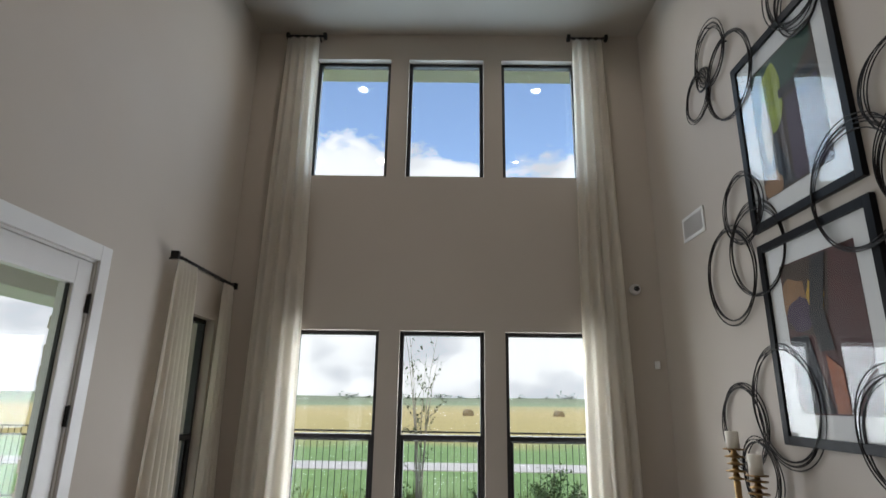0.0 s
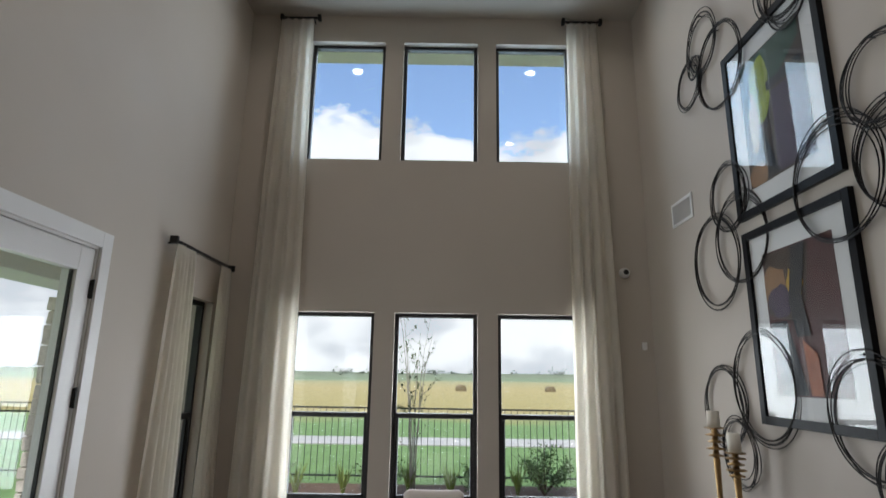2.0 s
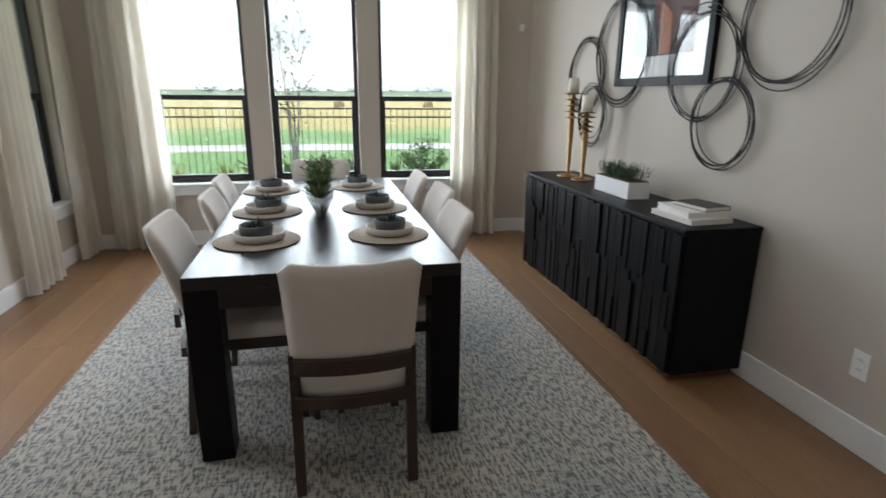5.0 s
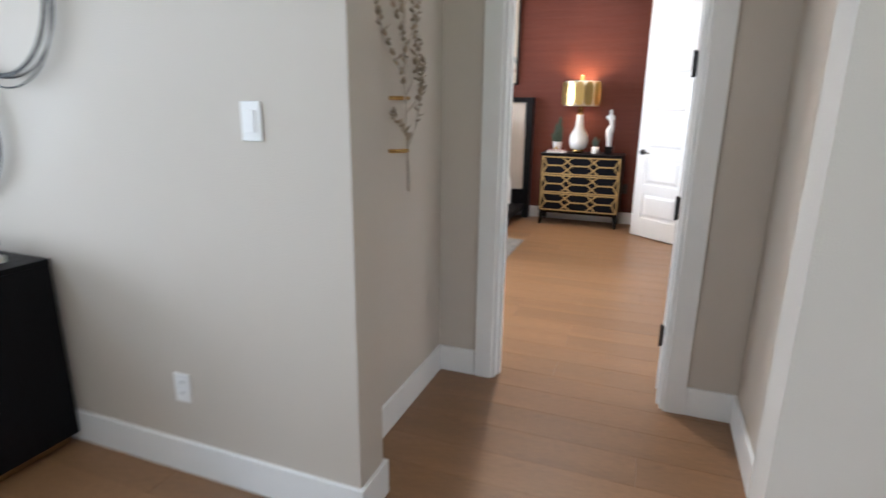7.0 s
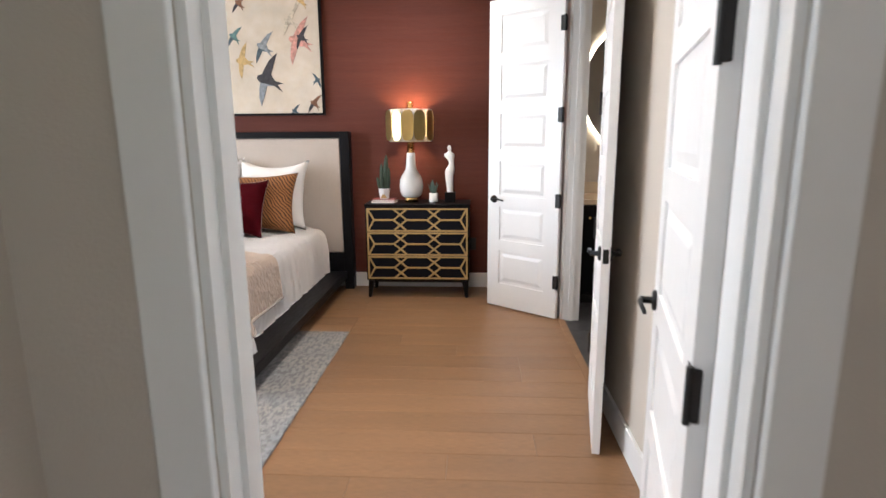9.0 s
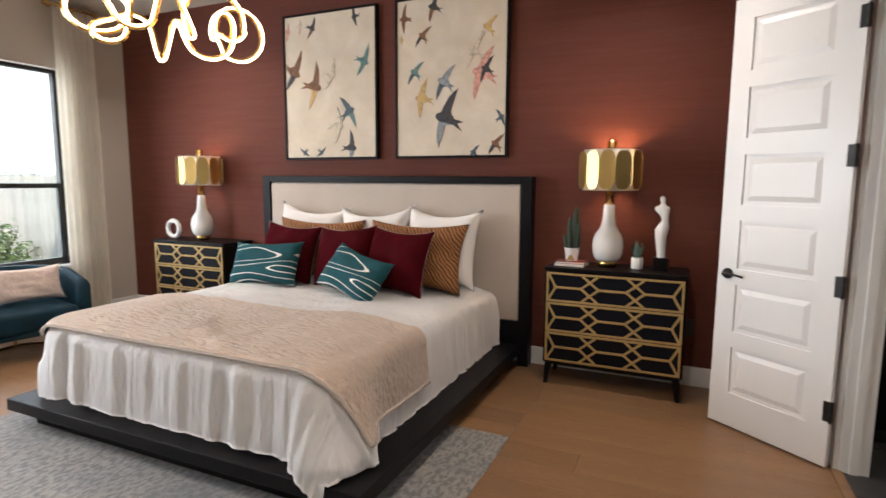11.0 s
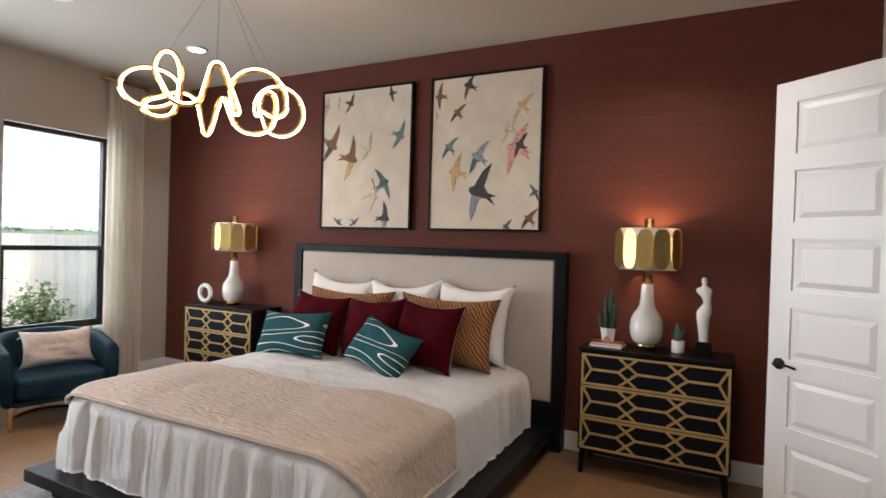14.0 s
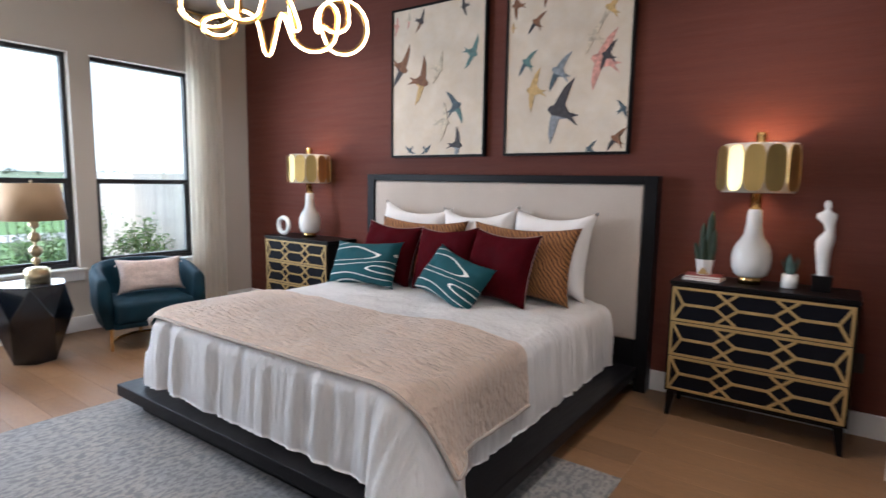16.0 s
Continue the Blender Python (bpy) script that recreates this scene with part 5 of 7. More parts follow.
duvet, duvet_foot, duvet_side = cloth(BX0 - 0.435, 7.45, BY0 - 0.46, BY1 + 0.42, 0.0, 0.0165, 0.033, 52, 0.19, 1, 0.024)
bmesh.ops.solidify(duvet, geom=duvet.faces[:], thickness=0.012)
duvet_ob = solid("duvet", duvet, LINEN, "rumpled white linen duvet hanging in folds over the bed", "duvet", smooth=True)
part("hem", tube(duvet_foot, 0.0025, 5), LINEN, duvet_ob, "stitched hem", True)
part("hem", tube(duvet_side, 0.0025, 5), LINEN, duvet_ob, "stitched hem", True)
throw, foot_edge, side_edge = cloth(5.40, 6.2, BY0 - 0.35, BY1 + 0.06, 0.030, 0.02, 0.009, 12, 0.3, 2, 0.024)
bmesh.ops.solidify(throw, geom=throw.faces[:], thickness=0.014)
throw_ob = solid("throw_blanket", throw, FLEECE, "cream fleece throw blanket laid across the foot of the bed", "blanket", smooth=True)
part("binding", tube(foot_edge, 0.009, 6), FLEECE_EDGE, throw_ob, "grey-brown bound edge", True)
part("binding", tube(side_edge, 0.009, 6), FLEECE_EDGE, throw_ob, "grey-brown bound edge", True)


def pillow_mesh(w, h, t, seed, ear=0.17):
    """Lies in its own y and z, its thickness along x."""
    bm = bmesh.new()
    n = 20
    off = Vector((seed * 3.7, seed * 1.9, 0))
    grids = []
    for s in (-1, 1):
        g = []
        for i in range(n + 1):
            row = []
            for j in range(n + 1):
                u, v = i / n * 2 - 1, j / n * 2 - 1
                pinch = 1 - ear * (1 - (abs(u) ** 2)) * abs(v) ** 3
                pinch2 = 1 - 0.6 * ear * (1 - (abs(v) ** 2)) * abs(u) ** 3
                th = t / 2 * max(0.0, (1 - u ** 4) * (1 - v ** 4)) ** 0.55
                th *= 1 + 0.22 * noise.noise(Vector((u * 1.7, v * 1.7, s)) + off) - 0.12 * max(0, v)
                y, z = u * w / 2 * pinch2, v * h / 2 * pinch
                row.append(bm.verts.new((s * th + 0.011 * noise.noise(Vector((u * 4, v * 4, s * 2)) + off) * (1 - u ** 6) * (1 - v ** 6), y, z)))
            g.append(row)
        grids.append(g)
    for g in grids:
        for i in range(n):
            for j in range(n):
                bm.faces.new((g[i][j], g[i + 1][j], g[i + 1][j + 1], g[i][j + 1]))
    bmesh.ops.remove_doubles(bm, verts=bm.verts[:], dist=0.004)
    return bm


def pattern(name, base, line, scale, width, distort, bands="BANDS", rough=0.8, sheen=0.0, rot=35):
    m = bpy.data.materials.new(name)
    m.use_nodes = True
    nt = m.node_tree
    b = nt.nodes["Principled BSDF"]
    b.inputs["Roughness"].default_value, b.inputs["Sheen Weight"].default_value = rough, sheen
    L = nt.links.new
    tc = nt.nodes.new("ShaderNodeTexCoord")
    mp = nt.nodes.new("ShaderNodeMapping")
    mp.inputs["Rotation"].default_value = (radians(rot), 0, 0)
    mp.inputs["Scale"].default_value = (0.02, 1, 1)
    L(tc.outputs["Object"], mp.inputs[0])
    w = nt.nodes.new("ShaderNodeTexWave")
    w.wave_type = bands
    if bands == "BANDS":
        w.bands_direction = "Y"
    else:
        w.rings_direction = "X"
    w.inputs["Scale"].default_value, w.inputs["Distortion"].default_value = scale, distort
    w.inputs["Detail"].default_value, w.inputs["Detail Scale"].default_value = 1.0, 0.9
    L(mp.outputs[0], w.inputs["Vector"])
    r = nt.nodes.new("ShaderNodeValToRGB")
    r.color_ramp.elements[0].position, r.color_ramp.elements[0].color = width, (*base, 1)
    r.color_ramp.elements[1].position, r.color_ramp.elements[1].color = width + 0.05, (*line, 1)
    L(w.outputs["Fac"], r.inputs[0])
    L(r.outputs[0], b.inputs["Base Color"])
    n = nt.nodes.new("ShaderNodeTexNoise")
    n.inputs["Scale"].default_value = 260
    bp = nt.nodes.new("ShaderNodeBump")
    bp.inputs["Strength"].default_value, bp.inputs["Distance"].default_value = 0.25, 0.002
    L(n.outputs["Fac"], bp.inputs["Height"])
    L(bp.outputs[0], b.inputs["Normal"])
    return m


FERN = pattern("brown_fern_velvet", (0.32, 0.135, 0.04), (0.085, 0.03, 0.008), 14, 0.6, 5.5, rot=40)
def line_print(name, base, line):
    """Long pale contour lines on a plain ground."""
    m = mat(name, base, 0.85, vary=0.15, scale=9, grain=0.1, grain_scale=200, bump=0.2, bump_scale=240, spec=0.2)
    nt = m.node_tree
    L = nt.links.new
    b = nt.nodes["Principled BSDF"]
    tc = nt.nodes.new("ShaderNodeTexCoord")
    mp = nt.nodes.new("ShaderNodeMapping")
    mp.inputs["Rotation"].default_value = (radians(-32), 0, 0)
    mp.inputs["Scale"].default_value = (0.05, 1.3, 4.6)
    L(tc.outputs["Object"], mp.inputs[0])
    n = nt.nodes.new("ShaderNodeTexNoise")
    n.inputs["Scale"].default_value, n.inputs["Detail"].default_value = 1.0, 0.6
    L(mp.outputs[0], n.inputs["Vector"])
    # pale lines follow the levels of a slow noise
    level = nt.nodes.new("ShaderNodeMath")
    level.operation = "PINGPONG"
    level.inputs[1].default_value = 0.058
    L(n.outputs["Fac"], level.inputs[0])
    both = nt.nodes.new("ShaderNodeMath")
    both.operation = "LESS_THAN"
    both.inputs[1].default_value = 0.0062
    L(level.outputs[0], both.inputs[0])
    mx = nt.nodes.new("ShaderNodeMix")
    mx.data_type = "RGBA"
    L(both.outputs[0], mx.inputs["Factor"])
    L(b.inputs["Base Color"].links[0].from_socket, mx.inputs["A"])
    mx.inputs["B"].default_value = (*line, 1)
    L(mx.outputs["Result"], b.inputs["Base Color"])
    return m


TEAL = line_print("teal_line_print", (0.012, 0.066, 0.078), (0.72, 0.70, 0.64))
MAROON = mat("maroon_velvet", (0.055, 0.0022, 0.0048), 0.85, vary=0.25, scale=6, grain=0.1, grain_scale=150, spec=0.05)
PIPING = mat("pale_seam", (0.34, 0.24, 0.22), 0.8, vary=0.1, scale=9)
WHITEP = mat("white_pillow_cotton", (0.80, 0.765, 0.735), 0.85, vary=0.03, scale=6, bump=0.8, bump_scale=14, depth=0.012)


def pillow(name, label, material, x, y, w, h, t, lean, seed, turn=0.0, roll=0.0, rise=0.0, group="pillows on the bed", piping=None, ear=0.17):
    z = TOP + h / 2 * math.cos(radians(lean)) * 0.965 + rise
    root = solid(name, pillow_mesh(w, h, t, seed, ear), material, label, "pillow", group, True, pose(x, y, z, 0, 0, turn) @ pose(0, 0, 0, 0, lean, 0) @ pose(0, 0, 0, roll, 0, 0))
    if piping:
        pts = []
        for k in range(48):
            a = 4 * k / 48
            e, f = int(a), a - int(a)
            u, v = [(-1 + 2 * f, -1), (1, -1 + 2 * f), (1 - 2 * f, 1), (-1, 1 - 2 * f)][e]
            pts.append((0, u * w / 2 * (1 - 0.6 * ear * (1 - v * v) * abs(u) ** 3), v * h / 2 * (1 - ear * (1 - u * u) * abs(v) ** 3)))
        part("piping", tube(pts, 0.0028, 5, True), piping, root, "pale piped seam", True)
    return root


for i, yy in enumerate((3.12, 2.47, 1.875)):
    pillow("pillow", "plump white cotton pillow against the headboard", WHITEP, 7.40, yy, (0.71, 0.71, 0.66)[i], 0.635, 0.2, 12, i + 1, turn=(2, 0, -4)[i], ear=(0.3, 0.34, 0.26)[i], roll=(4, -3, 1)[i])
pillow("pillow", "wide brown velvet pillow with a fern pattern", FERN, 7.245, 2.93, 0.86, 0.53, 0.19, 17, 5)
pillow("pillow", "wide brown velvet pillow with a fern pattern", FERN, 7.225, 2.02, 0.86, 0.535, 0.19, 17, 6, turn=-3)
for i, (xx, yy, tn) in enumerate(((7.06, 3.07, 4), (7.05, 2.53, -3), (7.03, 2.06, -4))):
    pillow("throw_pillow", "square maroon velvet throw pillow with a pale seam", MAROON, xx, yy, 0.53, 0.50, 0.17, 20, i + 11, turn=tn, piping=PIPING, roll=(3, -4, 2)[i])
pillow("throw_pillow", "oblong teal throw pillow printed with pale lines", TEAL, 6.86, 3.14, 0.63, 0.37, 0.15, 26, 21, turn=4, roll=-3)
pillow("throw_pillow", "oblong teal throw pillow printed with pale lines, tipped over", TEAL, 6.83, 2.30, 0.58, 0.37, 0.16, 34, 22, turn=-8, roll=14, rise=-0.004)

NAVY = mat("blue_black_lacquer", (0.005, 0.0055, 0.009), 0.5, spec=0.12, vary=0.2, scale=8)
EBONY = mat("ebony_case", (0.004, 0.003, 0.0033), 0.42, spec=0.14, vary=0.2, scale=5, grain=0.2, grain_scale=40, stretch=(1, 9, 9))


def nightstand():
    """Its front looks along -x; origin on the floor at the middle of its front."""
    root = thing("nightstand", "dark three-drawer nightstand with gold lattice fronts", "nightstand", group="nightstands beside the bed")
    w, d, h = 0.915, 0.375, 0.84
    part("top", box(-0.005, d, -w / 2 - 0.004, w / 2 + 0.004, h - 0.022, h, 0.003), EBONY, root)
    part("case", box(0.014, d, -w / 2, w / 2, 0.155, h - 0.022, 0.003), EBONY, root)
    for s in (-1, 1):
        for f in (0, 1):
            x = 0.03 + f * (d - 0.07)
            y = s * (w / 2 - 0.04)
            part("leg", prism([(y - 0.026, 0.155), (y + 0.026, 0.155), (y + s * 0.018 + 0.013, 0), (y + s * 0.018 - 0.013, 0)], "x", x - 0.02, x + 0.02), EBONY, root)
    part("base_rail", box(0.03, d - 0.03, -w / 2 + 0.05, w / 2 - 0.05, 0.135, 0.155), EBONY, root)
    dh = (h - 0.022 - 0.17 - 0.02) / 3
    fw = w - 0.03
    for i in range(3):
        z0 = 0.172 + i * (dh + 0.004)
        drawer = part("drawer", box(0.004, 0.014, -fw / 2, fw / 2, z0, z0 + dh - 0.003, 0.001), NAVY, root)
        bm = bmesh.new()
        b = 0.014
        for r, s in ((z0, z0 + b), (z0 + dh - 0.003 - b, z0 + dh - 0.003)):
            box(-0.003, 0.004, -fw / 2, fw / 2, r, s, 0, bm)
        for p, q in ((-fw / 2, -fw / 2 + b), (fw / 2 - b, fw / 2)):
            box(-0.003, 0.004, p, q, z0 + b, z0 + dh - 0.003 - b, 0, bm)
        part("gold_border", bm, GOLDP, drawer, "gold border")
        zt, zb = z0 + dh - 0.003 - b, z0 + b
        zm = (zt + zb) / 2
        lat = bmesh.new()

        def bar(y1, z1, y2, z2, lift):
            dy, dz = y2 - y1, z2 - z1
            ln = math.hypot(dy, dz)
            ny, nz = -dz / ln * 0.0075, dy / ln * 0.0075
            prism([(y1 + ny, z1 + nz), (y2 + ny, z2 + nz), (y2 - ny, z2 - nz), (y1 - ny, z1 - nz)], "x", -0.0025 - lift, 0.004, lat)
        k1, k2 = 0.058, 0.052
        nodes = (-fw / 6, fw / 6)
        for nd in nodes:
            for s in (-1, 1):
                bar(nd - s * k1, zm, nd + s * k2, zt, 0.0004 * (s + 1))
                bar(nd - s * k1, zm, nd + s * k2, zb, 0.0004 * (s + 1))
        ends = [-fw / 2 + b + 0.05, nodes[0] - k1, nodes[0] + k1, nodes[1] - k1, nodes[1] + k1, fw / 2 - b - 0.05]
        for p, q in zip(ends[::2], ends[1::2]):
            bar(p, zm, q, zm, 0.0002)
        for s in (-1, 1):
            e = s * (fw / 2 - b)
            bar(e - s * 0.05, zm, e, zt, 0.0006)
            bar(e - s * 0.05, zm, e, zb, 0.0006)
        part("gold_lattice", lat, GOLDP, drawer, "gold lattice overlay")
    return root


ns = nightstand()
ns.matrix_basis = pose(7.285, 0.565, 0)
copy_thing(ns, pose(7.285, 4.48, 0))

SHADEW = mat("white_glass_shade", (0.82, 0.78, 0.70), 0.4, vary=0.03, scale=8, emit=None)
let_light_through(SHADEW, 0.5)
MIRRORG = mat("gold_mirror_glass", (0.62, 0.46, 0.18), 0.3, metal=1.0, vary=0.2, scale=9, by_object=0.2, bump=0.35, bump_scale=9, depth=0.02, stretch=(1, 1, 0.2))


def gourd_lamp():
    root = thing("table_lamp", "white ceramic gourd table lamp with a gold mirrored drum shade, lit", "table lamp", group="lamps on the nightstands")
    part("foot", lathe([(0, 0), (0.06, 0), (0.06, 0.04), (0.056, 0.044), (0, 0.044)], 32), GOLD, root, "brass foot", True)
    body = [(0, 0.044), (0.07, 0.044), (0.088, 0.06), (0.102, 0.1), (0.106, 0.15), (0.1, 0.2), (0.084, 0.237), (0.063, 0.265), (0.05, 0.293), (0.042, 0.34), (0.037, 0.43), (0.034, 0.436), (0, 0.436)]
    part("body", lathe(body, 40), WHITEC, root, "glossy white ceramic body", True)
    part("neck", lathe([(0, 0.436), (0.031, 0.436), (0.031, 0.86), (0.0, 0.86)], 24), GOLD, root, "brass neck", True)
    part("finial", lathe([(0, 0.815), (0.03, 0.815), (0.03, 0.872), (0, 0.872)], 20), GOLD, root, "", True)
    z0, z1, r = 0.532, 0.806, 0.186
    part("drum", lathe([(r - 0.004, z0), (r, z0), (r, z1), (r - 0.004, z1), (r - 0.004, z0)], 40), SHADEW, root, "white inner drum", True)
    n = 12
    for i in range(n):
        a = 2 * math.pi * i / n
        half, zc, zh = 0.051, (z0 + z1) / 2, 0.129
        out = [(half * sx * k, zc + zh * v) for sx, k, v in ((-1, 0.4, -0.98), (1, 0.4, -0.98), (1, 0.75, -0.86), (1, 0.96, -0.62), (1, 1, -0.3), (1, 1, 0.3), (1, 0.96, 0.62), (1, 0.75, 0.86), (1, 0.4, 0.98), (-1, 0.4, 0.98), (-1, 0.75, 0.86), (-1, 0.96, 0.62), (-1, 1, 0.3), (-1, 1, -0.3), (-1, 0.96, -0.62), (-1, 0.75, -0.86))]
        bm = prism(out, "y", 0.0, 0.004)
        rr = 0.196 + (0.01 if i % 2 else 0)
        part("mirror_panel", bm, MIRRORG, root, "", False, pose(rr * math.sin(a), -rr * math.cos(a), 0, 0, 0, math.degrees(a) + (5, -4, 2, -6, 4, -2, 6)[i % 7]))
    for zz in (z0 + 0.008, z1 - 0.008):
        part("shade_ring", tube([(0.178 * math.cos(2 * math.pi * q / 40), 0.178 * math.sin(2 * math.pi * q / 40), zz) for q in range(40)], 0.0035, 6, True), GOLD, root)
    bulb = bmesh.new()
    bmesh.ops.create_uvsphere(bulb, u_segments=14, v_segments=8, radius=0.022)
    moved(bulb, pose(0.06, 0, 0.68))
    part("bulb", bulb, lamp_glow("warm_bulb", (1.0, 0.6, 0.26), 60), root, "glowing bulb", True)
    return root


gl = gourd_lamp()
gl.matrix_basis = pose(7.475, 0.63, 0.84)
copy_thing(gl, pose(7.47, 4.47, 0.84, 0, 0, 25))
for ly, watts in ((0.63, 9), (4.47, 3)):
    d = bpy.data.lights.new("lamp_bulb_light", "POINT")
    d.energy, d.color, d.shadow_soft_size = watts, (1.0, 0.58, 0.26), 0.03
    new("lamp_bulb_light", d).location = (7.535, ly, 0.84 + 0.72)


def cactus():
    root = thing("potted_cactus", "dark green cactus in a white and gold pot", "potted plant", pose(7.46, 0.872, 0.872))
    part("pot", lathe([(0, 0), (0.043, 0), (0.056, 0.092), (0.051, 0.092), (0.047, 0.08), (0, 0.08)], 6), MATTEW, root)
    part("gold_triangle", prism([(-0.03, 0.006), (0.03, 0.006), (0.0, 0.055)], "x", -0.0475, -0.0445), GOLDP, root)
    SKIN = mat("cactus_skin", (0.022, 0.038, 0.02), 0.6, vary=0.3, scale=30, grain=0.3, grain_scale=160)

    def column(x, y, h, r, bend, lean):
        bm = bmesh.new()
        n, st = 10, 14
        rings = []
        for k in range(n + 1):
            v = k / n
            rr = r * (0.75 + 0.25 * math.sin(math.pi * min(1, v * 1.4))) * (1 - max(0, v - 0.85) / 0.15 * 0.8)
            rings.append([bm.verts.new((x + bend * v * v + rr * (1 + 0.13 * math.cos(7 * a)) * math.cos(a), y + lean * v + rr * (1 + 0.13 * math.cos(7 * a)) * math.sin(a), 0.075 + v * h)) for a in [2 * math.pi * q / st for q in range(st)]])
        for p, q in zip(rings, rings[1:]):
            for k in range(st):
                bm.faces.new((p[k], p[(k + 1) % st], q[(k + 1) % st], q[k]))
        bm.faces.new(rings[-1])
        part("stem", bm, SKIN, root, "ribbed dark green stem", True)
    column(0, -0.012, 0.31, 0.025, 0.0, -0.012)
    column(0.008, 0.018, 0.235, 0.021, 0.0, 0.004)
    column(-0.012, -0.034, 0.2, 0.018, -0.005, -0.012)
    column(0.0, 0.034, 0.115, 0.015, 0.0, 0.028)
    column(-0.02, 0.01, 0.15, 0.017, -0.01, 0.006)


cactus()
book("flat book with a dark red cover on the nightstand", 7.44, 0.87, 0.84, 0.15, 0.21, 0.016, -4, COVERW)
book("thin dark red book on the nightstand", 7.445, 0.872, 0.8562, 0.14, 0.2, 0.0155, 3, COVERR)


def small_succulent():
    root = thing("potted_succulent", "blue-green succulent in a small white pot", "potted plant", pose(7.48, 0.432, 0.84))
    part("pot", lathe([(0, 0), (0.038, 0), (0.04, 0.004), (0.04, 0.078), (0.036, 0.08), (0.035, 0.07), (0, 0.07)], 24), WHITEC, root, "", True)
    bm = bmesh.new()
    for i in range(7):
        a = i * 2.2 + 0.5
        s = 0.35 + 0.65 * (i / 6)
        blade(bm, (0, 0, 0.06), (0.055 * s * math.cos(a), 0.055 * s * math.sin(a), 0.06 + 0.16 - 0.06 * s), 0.056)
    part("leaves", bm, mat("blue_green_leaf", (0.09, 0.16, 0.14), 0.5, vary=0.2, scale=20, by_island=0.2), root, "broad pointed leaves")


small_succulent()


def abstract_sculpture():
    """One plain turned and twisted form on a black block."""
    root = thing("sculpture", "white abstract standing sculpture on a black block", "sculpture", pose(7.47, 0.282, 0.84))
    part("block", box(-0.04, 0.04, -0.047, 0.047, 0, 0.088, 0.003), EBONY, root, "black block base")
    bm = bmesh.new()
    prof = [(0.088, 0.026, 0.020, 0.0), (0.16, 0.030, 0.02, 0.004), (0.23, 0.036, 0.024, 0.008), (0.275, 0.042, 0.026, 0.004), (0.30, 0.036, 0.022, -0.004), (0.335, 0.021, 0.017, -0.014),
            (0.37, 0.026, 0.018, -0.008), (0.405, 0.046, 0.021, 0.006), (0.425, 0.044, 0.02, 0.006), (0.44, 0.018, 0.015, 0.004), (0.455, 0.012, 0.012, 0.004), (0.468, 0.017, 0.015, 0.006), (0.488, 0.015, 0.014, 0.007), (0.5, 0.004, 0.004, 0.007)]
    rings = [[bm.verts.new((b * math.sin(q), off + a * math.cos(q), z)) for q in [2 * math.pi * i / 18 for i in range(18)]] for z, a, b, off in prof]
    for p, q in zip(rings, rings[1:]):
        for k in range(18):
            bm.faces.new((p[k], p[(k + 1) % 18], q[(k + 1) % 18], q[k]))
    bm.faces.new(rings[-1])
    part("form", bm, MATTEW, root, "plain white form", True)


abstract_sculpture()
ringd = thing("ring_ornament", "white ceramic ring ornament on the nightstand", "ornament", pose(7.42, 4.81, 0.84))
part("ring", tube([(0.0, 0.078 * math.cos(2 * math.pi * q / 32), 0.1 + 0.078 * math.sin(2 * math.pi * q / 32)) for q in range(32)], 0.023, 10, True), WHITEC, ringd, "", True)
outl = thing("power_outlet", "bronze power outlet on the rust wall", "power outlet", pose(7.68, 0.085, 0.42))
part("plate", box(-0.006, -0.0005, -0.036, 0.036, -0.058, 0.058, 0.002), mat("bronze_plate", (0.06, 0.045, 0.045), 0.4, metal=0.5), outl)

CANVAS = mat("cream_canvas", (0.66, 0.555, 0.42), 0.8, vary=0.08, scale=5, grain=0.05, grain_scale=200, bump=0.15, bump_scale=240, tint=(0.70, 0.62, 0.52))
BIRDS = {n: mat("collage_" + n, c, 0.7, vary=0.35, scale=28, grain=0.25, grain_scale=70) for n, c in
         {"ink": (0.045, 0.04, 0.045), "brown": (0.19, 0.085, 0.04), "teal": (0.11, 0.20, 0.19), "gold": (0.55, 0.37, 0.15), "grey": (0.26, 0.28, 0.30), "pink": (0.60, 0.30, 0.24), "slate": (0.07, 0.10, 0.12), "pale": (0.58, 0.50, 0.38)}.items()}


def swoop(across, up, span, turn, side):
    """A plain swept shape, two long tips and a fork, about (across, up); turn runs from tip to tip, side says where the fork points."""
    base = [(-0.5, -0.02), (-0.34, 0.075), (-0.14, 0.12), (-0.05, 0.13), (0.0, 0.2), (0.06, 0.2), (0.1, 0.12), (0.22, 0.1), (0.38, 0.05), (0.5, -0.03),
            (0.3, -0.03), (0.12, -0.02), (0.07, -0.14), (0.12, -0.33), (0.03, -0.2), (-0.03, -0.3), (-0.02, -0.13), (-0.1, -0.03), (-0.32, -0.02)]
    c, s = math.cos(radians(turn)), math.sin(radians(turn))
    return [(across + span * (x * c - y * side * s), up + span * (x * s + y * side * c)) for x, y in base]


